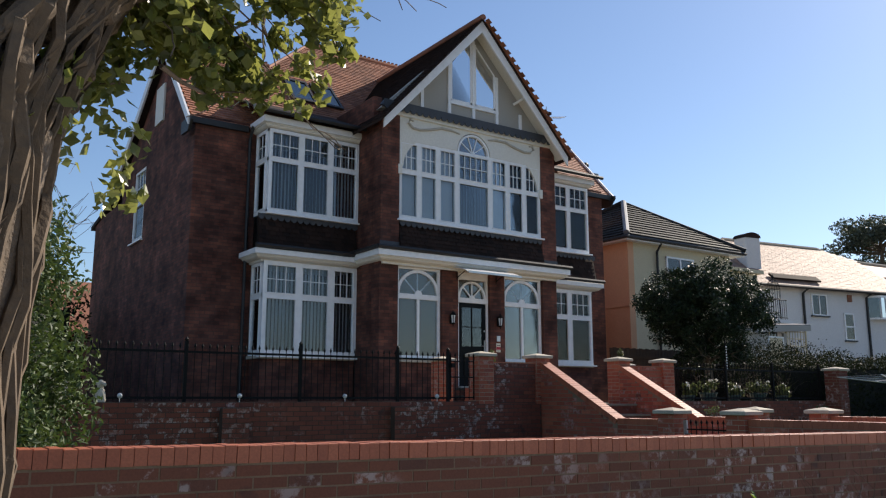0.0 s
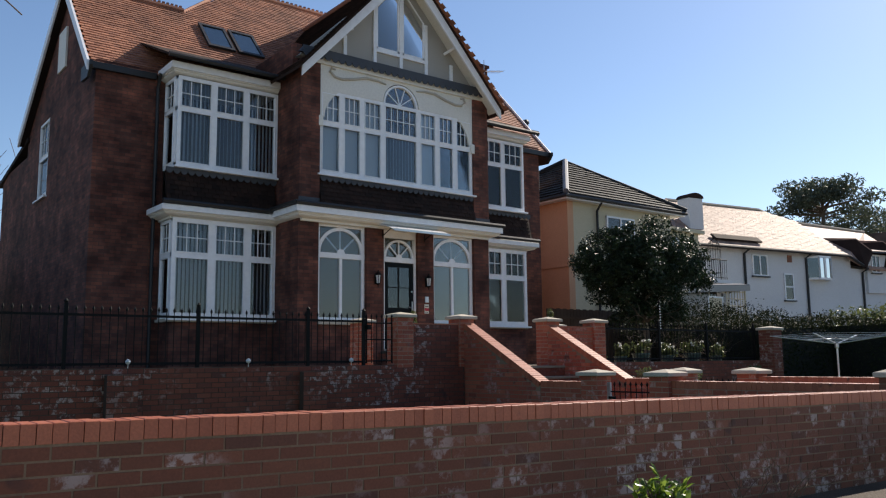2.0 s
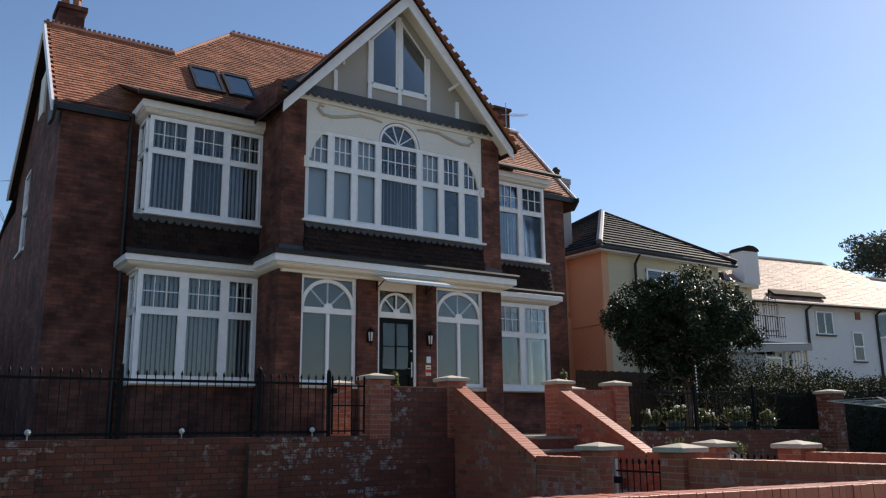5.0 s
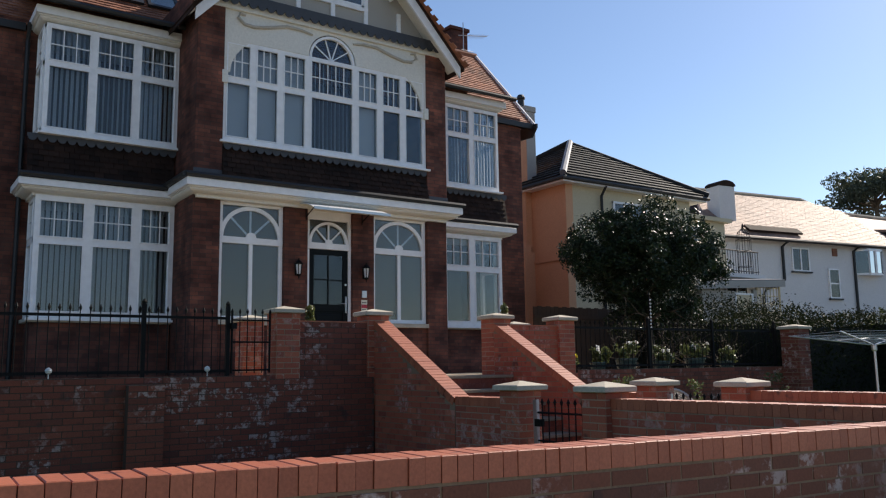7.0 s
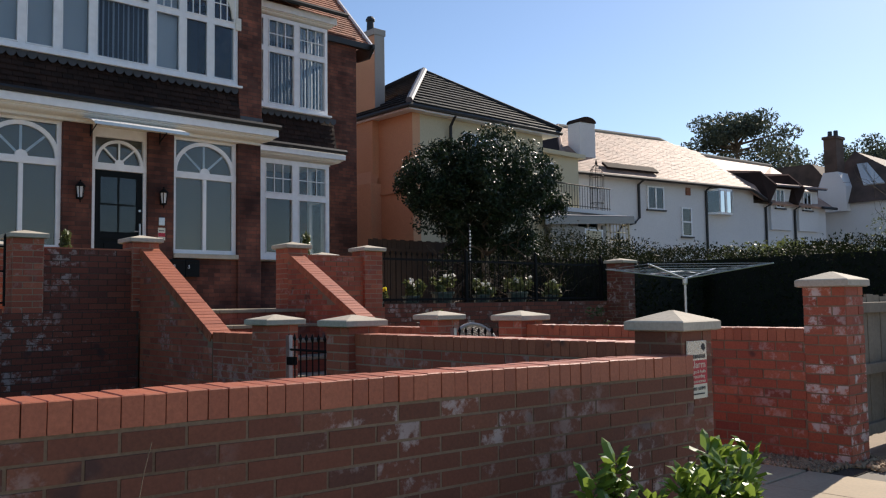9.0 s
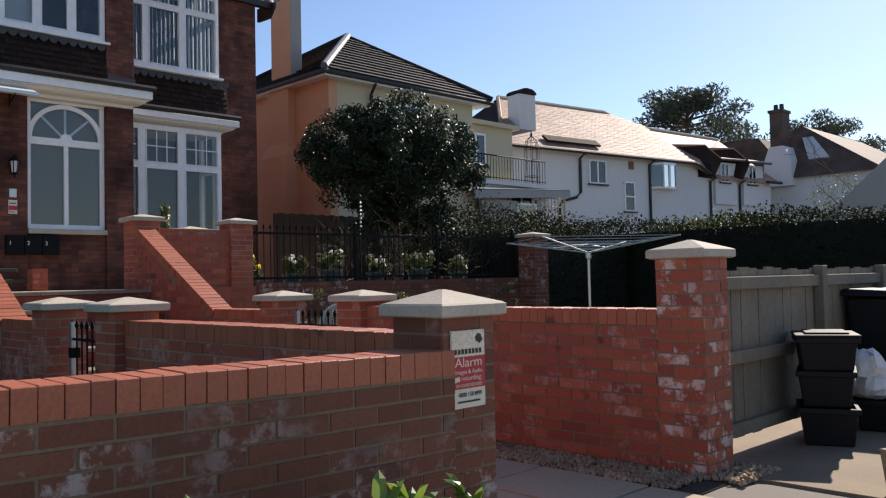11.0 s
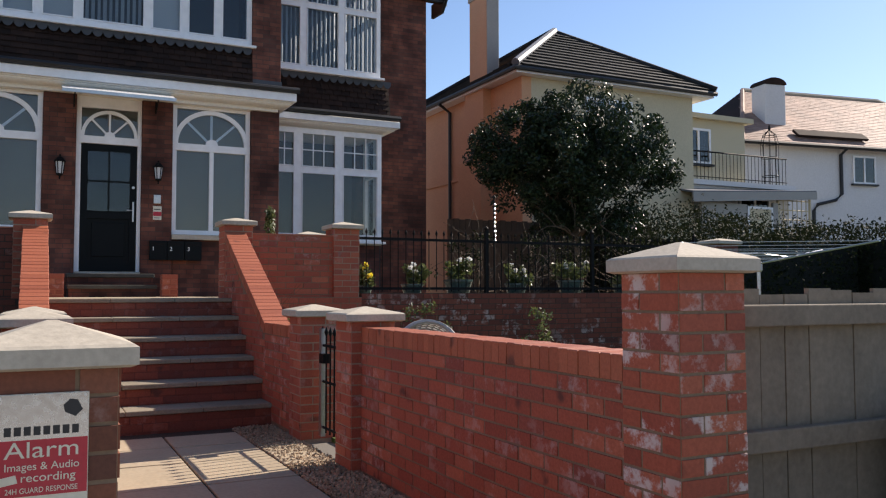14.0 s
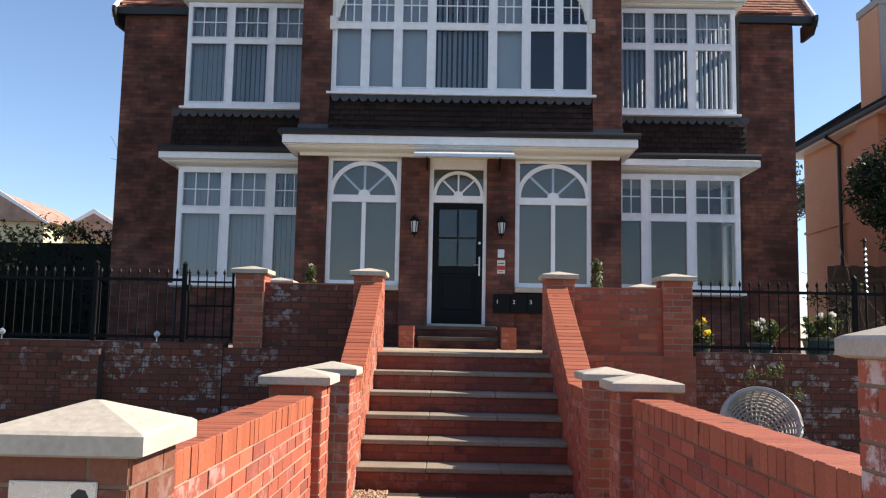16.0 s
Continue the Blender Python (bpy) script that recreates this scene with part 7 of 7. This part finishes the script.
for k in range(7):
    part("slat", Shape().tube([(19.56 + 0.2 * k, 4.23, 2.2), (19.56 + 0.2 * k, 4.23, 4.15)], 0.02, 4), CREAM_RENDER, trellis)
    part("slat", Shape().tube([(19.5, 4.25, 2.3 + 0.3 * k), (20.94, 4.25, 2.3 + 0.3 * k)], 0.02, 4), CREAM_RENDER, trellis)
ob_ = thing("wire_obelisk", (20.3, 5.2, 4.65), "tall domed wire plant obelisk on the balcony", "garden ornament")
for k in range(8):
    a = math.tau * k / 8
    pts = [(20.3 + r * math.cos(a), 5.2 + r * math.sin(a), z) for r, z in ((0.26, 4.65), (0.24, 5.6), (0.27, 5.62), (0.28, 6.05), (0.2, 6.35), (0.03, 6.5))]
    part("wire", Shape().tube(pts, 0.011, 4), IRON, ob_)
for z, r in ((5.0, 0.26), (5.6, 0.26), (6.05, 0.28), (6.3, 0.22)):
    part("hoop", Shape().tube([(20.3 + r * math.cos(a), 5.2 + r * math.sin(a), z) for a in np.linspace(0, math.tau, 17)], 0.011, 4), IRON, ob_)
part("finial", Shape().lathe(20.3, 5.2, [(0.02, 6.48), (0.05, 6.56), (0.01, 6.7)], 6), IRON, ob_)
bf = thing("board_fence", (11, 2.6, 1), "dark timber fence below the peach house", "fence")
for k in range(40):
    part("board", Shape().box(7.2 + k * 0.15, 7.34 + k * 0.15, 2.4, 2.43, 1.0, 2.9 + 0.02 * (k % 2)), DARK_TIMBER, bf)
part("rail", Shape().box(7.2, 13.2, 2.36, 2.4, 2.6, 2.68), DARK_TIMBER, bf)

WH = pose(23.66, 9.5, 0, 0, 0, -9)              # along the front, into the house, up
wh = thing("white_house", tuple(WH @ Vector((8, 3, 0.5))), "long white rendered house with a pale tiled roof and dormers", "house")


def wpart(name, s, material, parent, label="", bevel=0.0, kind=""):
    return part(name, s.moved(WH), material, parent, label, bevel, kind)


wpart("wall", Shape().box(0, 13.4, 0, 0.3, 0.5, 7.05).box(13.4, 20.0, 0.002, 0.3, 0.5, 6.4), WHITE_RENDER, wh, "white rendered front wall")
wpart("wall", Shape().box(0, 0.3, 0.302, 7.0, 0.5, 7.05).box(19.7, 20.0, 0.302, 7.0, 0.5, 6.4).box(0.3, 19.7, 6.7, 7.0, 0.5, 6.8), WHITE_RENDER, wh, "white rendered wall")
RV = Vector((0, 3.9, 3.04))
wpart("roof_deck", Shape().prism([(-0.35, -0.4, 7.08), (12.7, -0.4, 7.08), (12.2, 3.5, 9.6), (10.1, 3.5, 10.12), (2.65, 3.5, 10.12)], (0, 0.05, -0.1)), PALE_TILE, wh, "pale tiled roof slope")
wpart("roof_deck", Shape().prism([(12.7, -0.4, 7.04), (14.3, -0.4, 6.42), (20.3, -0.4, 6.42), (20.0, 3.5, 9.42), (12.2, 3.5, 9.56)], (0, 0.05, -0.1)), PALE_TILE, wh, "pale tiled roof slope over the dormers")
wpart("roof_deck", Shape().prism([(2.65, 3.5, 10.12), (10.1, 3.5, 10.12), (12.2, 3.5, 9.56), (20.0, 3.5, 9.42), (20.3, 7.4, 6.5), (-0.35, 7.4, 7.0)], (0, 0, -0.1)), DARK_TILE, wh, "rear roof slope")
wpart("roof_hip", Shape().prism([(-0.35, -0.4, 7.07), (2.65, 3.5, 10.11), (-0.35, 7.4, 7.0)], (0.08, 0, -0.08)), DARK_TILE, wh, "dark brown hipped end")
# tiles follow the slope, clipped by the hip
o_, u_, v_ = WH @ Vector((-0.35, -0.4, 7.1)), WH.to_3x3() @ Vector((1, 0, 0)), WH.to_3x3() @ RV
tiled(wh, o_, u_, v_, 13.0, RV.length, lambda a, b: 3.0 * b / RV.length < a < 13.05 - 0.5 * b / RV.length and (a < 10.45 or b < RV.length * (1 - 0.2 * (a - 10.45) / 2.1)), PALE_TILE, "roof_tiles", "pale brown roof tiles", gauge=0.16, tile=0.28, thick=0.010, seed=3)
for p, q in (((2.65, 3.5, 10.16), (10.1, 3.5, 10.16)), ((10.1, 3.5, 10.16), (12.2, 3.5, 9.62)), ((12.2, 3.5, 9.62), (20.0, 3.5, 9.46))):
    wpart("ridge_tile_run", Shape().tube([p, q], 0.1, 6), STONE, wh, "pale ridge tiles")
wpart("hip_tile_run", Shape().tube([(-0.35, -0.4, 7.12), (2.65, 3.5, 10.16)], 0.09, 6), PALE_TILE, wh)
wpart("gutter", Shape().tube([(-0.4, -0.46, 7.04), (12.7, -0.46, 7.04), (14.3, -0.46, 6.38)], 0.085, 6), GUTTER, wh, "black gutter")
wpart("gutter", Shape().tube([(19.0, -0.46, 6.38), (20.4, -0.46, 6.38)], 0.085, 6), GUTTER, wh)
wpart("eaves_flashing", Shape().prism([(2.5, -0.1, 7.42), (5.95, -0.1, 7.42), (5.95, 0.25, 7.70), (2.5, 0.25, 7.70)], (0, -0.06, 0.08)), DARK_TILE, wh, "dark strip above the eaves")
wpart("down_pipe", Shape().tube([(4.6, -0.4, 7.0), (4.6, -0.07, 6.8), (4.6, -0.07, 5.2), (4.3, -0.07, 4.95), (3.4, -0.07, 4.75), (3.2, -0.07, 4.5), (3.2, -0.07, 0.5)], 0.07, 6), GUTTER, wh, "black bent down pipe")
wpart("down_pipe", Shape().tube([(9.48, -0.4, 7.0), (9.48, -0.07, 6.8), (9.48, -0.07, 0.5)], 0.07, 6), GUTTER, wh, "black down pipe")
for x in (14.35, 16.95):
    wpart("down_pipe", Shape().tube([(x, -0.4, 6.36), (x, -0.07, 6.2), (x, -0.07, 0.5)], 0.07, 6), GUTTER, wh, "black down pipe")
wpart("chimney", Shape().box(1.72, 2.74, 0.85, 1.7, 7.6, 9.75), WHITE_RENDER, wh, "white rendered chimney", 0.05)
wpart("chimney_head", Shape().prism([(1.68 + 0.55 * (1 - math.cos(a)), 0.8, 9.75 + 0.28 * math.sin(a)) for a in np.linspace(0, math.pi, 9)], (0, 0.95, 0)), DARK_TILE, wh, "dark rounded chimney head", 0.02)
plain_window(wh, 5.2, 6.36, 5.65, 6.8, -0.02, 2, 1, m=WH)
plain_window(wh, 7.6, 8.35, 4.4, 5.87, -0.02, 1, 2, m=WH)
wpart("vent", Shape().box(8.0, 8.32, -0.06, 0, 6.5, 6.88), RED_TILE, wh, "red clay vent")
bay_ = wpart("bay_window", Shape().prism([(9.6, 0, 5.6), (10.0, -0.5, 5.6), (11.0, -0.5, 5.6), (11.45, 0, 5.6)], (0, 0, 0.1)), WHITE, wh, "white bay window")
wpart("head", Shape().prism([(9.6, 0, 6.8), (10.0, -0.5, 6.8), (11.0, -0.5, 6.8), (11.45, 0, 6.8)], (0, 0, 0.12)), WHITE, bay_)
for p, q, cc in (((9.6, 0.0), (10.0, -0.5), 1), ((10.0, -0.5), (11.0, -0.5), 2), ((11.0, -0.5), (11.45, 0.0), 1)):
    d_ = Vector((q[0] - p[0], q[1] - p[1], 0))
    wpart("pane", Shape().prism([(p[0], p[1] + 0.03, 5.7), (q[0], q[1] + 0.03, 5.7), (q[0], q[1] + 0.03, 6.8), (p[0], p[1] + 0.03, 6.8)], (0, 0.01, 0)), PANE_SKY, bay_)
    for k in range(cc + 1):
        c_ = Vector((p[0], p[1], 0)) + d_ * (k / cc)
        wpart("mullion", Shape().tube([(c_.x, c_.y, 5.68), (c_.x, c_.y, 6.82)], 0.06, 4), WHITE, bay_)
# flat dark sheet stands in for the shade behind the bay's panes
wpart("room_shade_sheet", Shape().box(9.7, 11.35, -0.03, -0.005, 5.7, 6.8), ROOM, bay_)


def dormer(x):
    d = wpart("dormer", Shape().box(x, x + 1.85, -0.15, 2.6, 5.0, 7.3), WHITE_RENDER, wh, "white rendered dormer")
    wpart("dormer_cheek", Shape().prism([(x - 1.6, 2.7, 8.3), (x - 0.45, 0.1, 8.16), (x - 0.05, -0.6, 7.35), (x - 0.75, -0.62, 6.42), (x - 1.1, 0.2, 6.7)], (0.07, 0.02, -0.06)), DARK_TILE, d, "dark tiled cheek")
    wpart("dormer_roof", Shape().prism([(x - 0.45, 0.1, 8.17), (x - 0.05, -0.62, 7.36), (x + 2.15, -0.62, 7.42), (x + 2.2, 2.2, 8.1), (x - 1.6, 2.8, 8.5)], (0, 0, 0.06)), PALE_TILE, d, "pale tiled dormer roof")
    wpart("gutter", Shape().tube([(x - 0.05, -0.6, 7.33), (x + 2.0, -0.6, 7.38)], 0.045, 6), GUTTER, d)
    plain_window(wh, x + 0.38, x + 1.15, 6.2, 7.25, -0.17, 2, 1, m=WH)


dormer(14.68)
dormer(17.2)

fh = thing("gabled_house", (50, 6, 1), "far pale house with a steep dark roof and tall brick chimney", "house")
part("wall", Shape().box(46, 60, 1.3, 8.2, -0.1, 6.95), WHITE_RENDER, fh, "cream rendered wall")
part("wall", Shape().box(47.5, 58, 8.21, 13.5, 0.5, 7.6), WHITE_RENDER, fh, "cream rendered wing")
part("roof", Shape().prism([(45.6, 0.9, 6.85), (45.6, 8.6, 6.85), (47.9, 6.3, 10.3)], (0.1, 0, 0.0)), BROWN_TILE, fh, "steep dark hipped roof end")
part("roof", Shape().prism([(45.6, 0.9, 6.85), (60.4, 0.9, 6.85), (58, 6.3, 10.3), (47.9, 6.3, 10.3)], (0, 0.12, -0.05)), BROWN_TILE, fh, "steep dark roof slope")
part("roof", Shape().prism([(45.6, 8.6, 6.85), (60.4, 8.6, 6.85), (58, 6.3, 10.3), (47.9, 6.3, 10.3)], (0, -0.12, -0.05)), BROWN_TILE, fh, "steep dark roof slope")
part("roof", Shape().prism([(47, 7.0, 7.6), (47, 14.2, 7.6), (47, 10.8, 9.75), (47, 8.6, 9.7)], (11.5, 0, 0)), BROWN_TILE, fh, "lower dark roof")
part("chimney_breast", Shape().prism([(45.4, 5.95, 6.4), (45.4, 7.65, 6.4), (45.4, 7.6, 7.9), (45.4, 7.25, 8.8), (45.4, 6.4, 8.8), (45.4, 5.95, 7.9)], (1.6, 0, 0)), WHITE_RENDER, fh, "white shouldered chimney breast")
ch_ = part("chimney", Shape().box(45.5, 46.6, 6.45, 7.2, 8.8, 10.85).box(45.42, 46.68, 6.38, 7.27, 10.85, 11.02), BROWN_TILE, fh, "tall dark brick chimney")
for y in (6.65, 7.0):
    part("chimney_pot", Shape().lathe(46.0, y, [(0.15, 11.02), (0.13, 11.4)], 8), GUTTER, ch_)
rn = Vector((-3.45, 0, 2.3)).normalized() * 0.1
for y0 in (3.55, 4.35):
    q = [Vector((45.6, y0, 6.85)).lerp(Vector((47.9, 6.3, 10.3)), f_) for f_ in (0.3, 0.72)]
    part("roof_window", Shape().prism([q[0] - Vector((0, 0.32, 0)), q[0] + Vector((0, 0.32, 0)), q[1] + Vector((0, 0.2, 0)), q[1] - Vector((0, 0.2, 0))], rn), LAMP_GLASS, fh, "glazed roof window")

shed = thing("garden_shed", (24, -6.2, 0), "grey felt-roofed outbuilding beyond the hedge", "outbuilding")
part("wall", Shape().box(23.0, 29, -8.5, -4.5, 0, 2.7), DARK_TIMBER, shed, "dark boarded wall")
part("roof", Shape().prism([(22.6, -4.1, 2.65), (22.6, -6.4, 4.7), (22.6, -8.9, 2.65)], (7, 0, 0)), STUCCO, shed, "grey felt roof")

# houses west of the plot
for i, (x, y, z) in enumerate(((-24.5, 30, 7.2), (-20.5, 33, 6.6))):
    o = thing("far_house", (x, y, 0), "distant house with a pale gabled roof", "house", "distant houses")
    part("wall", Shape().box(x - 2.5, x + 2.5, y, y + 6, 0, z), CREAM_RENDER, o)
    part("roof", Shape().prism([(x - 2.9, y - 0.4, z - 0.1), (x + 2.9, y - 0.4, z - 0.1), (x, y - 0.4, z + 1.5)], (0, 6.8, 0)), PALE_TILE, o, "pale roof")
    part("bargeboard", Shape().prism([(x - 3.0, y - 0.5, z - 0.2), (x - 2.8, y - 0.5, z - 0.2), (x, y - 0.5, z + 1.4), (x, y - 0.5, z + 1.65)], (0, 0.1, 0)).prism([(x + 3.0, y - 0.5, z - 0.2), (x, y - 0.5, z + 1.65), (x, y - 0.5, z + 1.4), (x + 2.8, y - 0.5, z - 0.2)], (0, 0.1, 0)), WHITE, o, "white bargeboard")
o = thing("red_roofed_house", (-6.5, 25, 0), "small brick house with a red tiled roof beyond the garden", "house")
part("wall", Shape().box(-9, -3.5, 25, 31, 0, 4.4), HOUSE_BRICK, o)
part("roof", Shape().prism([(-9.3, 24.6, 4.3), (-3.2, 24.6, 4.3), (-3.2, 28, 7.0), (-9.3, 28, 7.0)], (0, 0.1, 0.1)), RED_TILE, o, "red tiled roof")
# pale pavement underfoot, added as a reflector to brighten the shaded house front
slab("pavement", -60, 60, -18.5, -13.0, -0.1, -0.004, BOUNCE_PAVING, "pale pavement added to bounce sun onto the house front", "pavement")
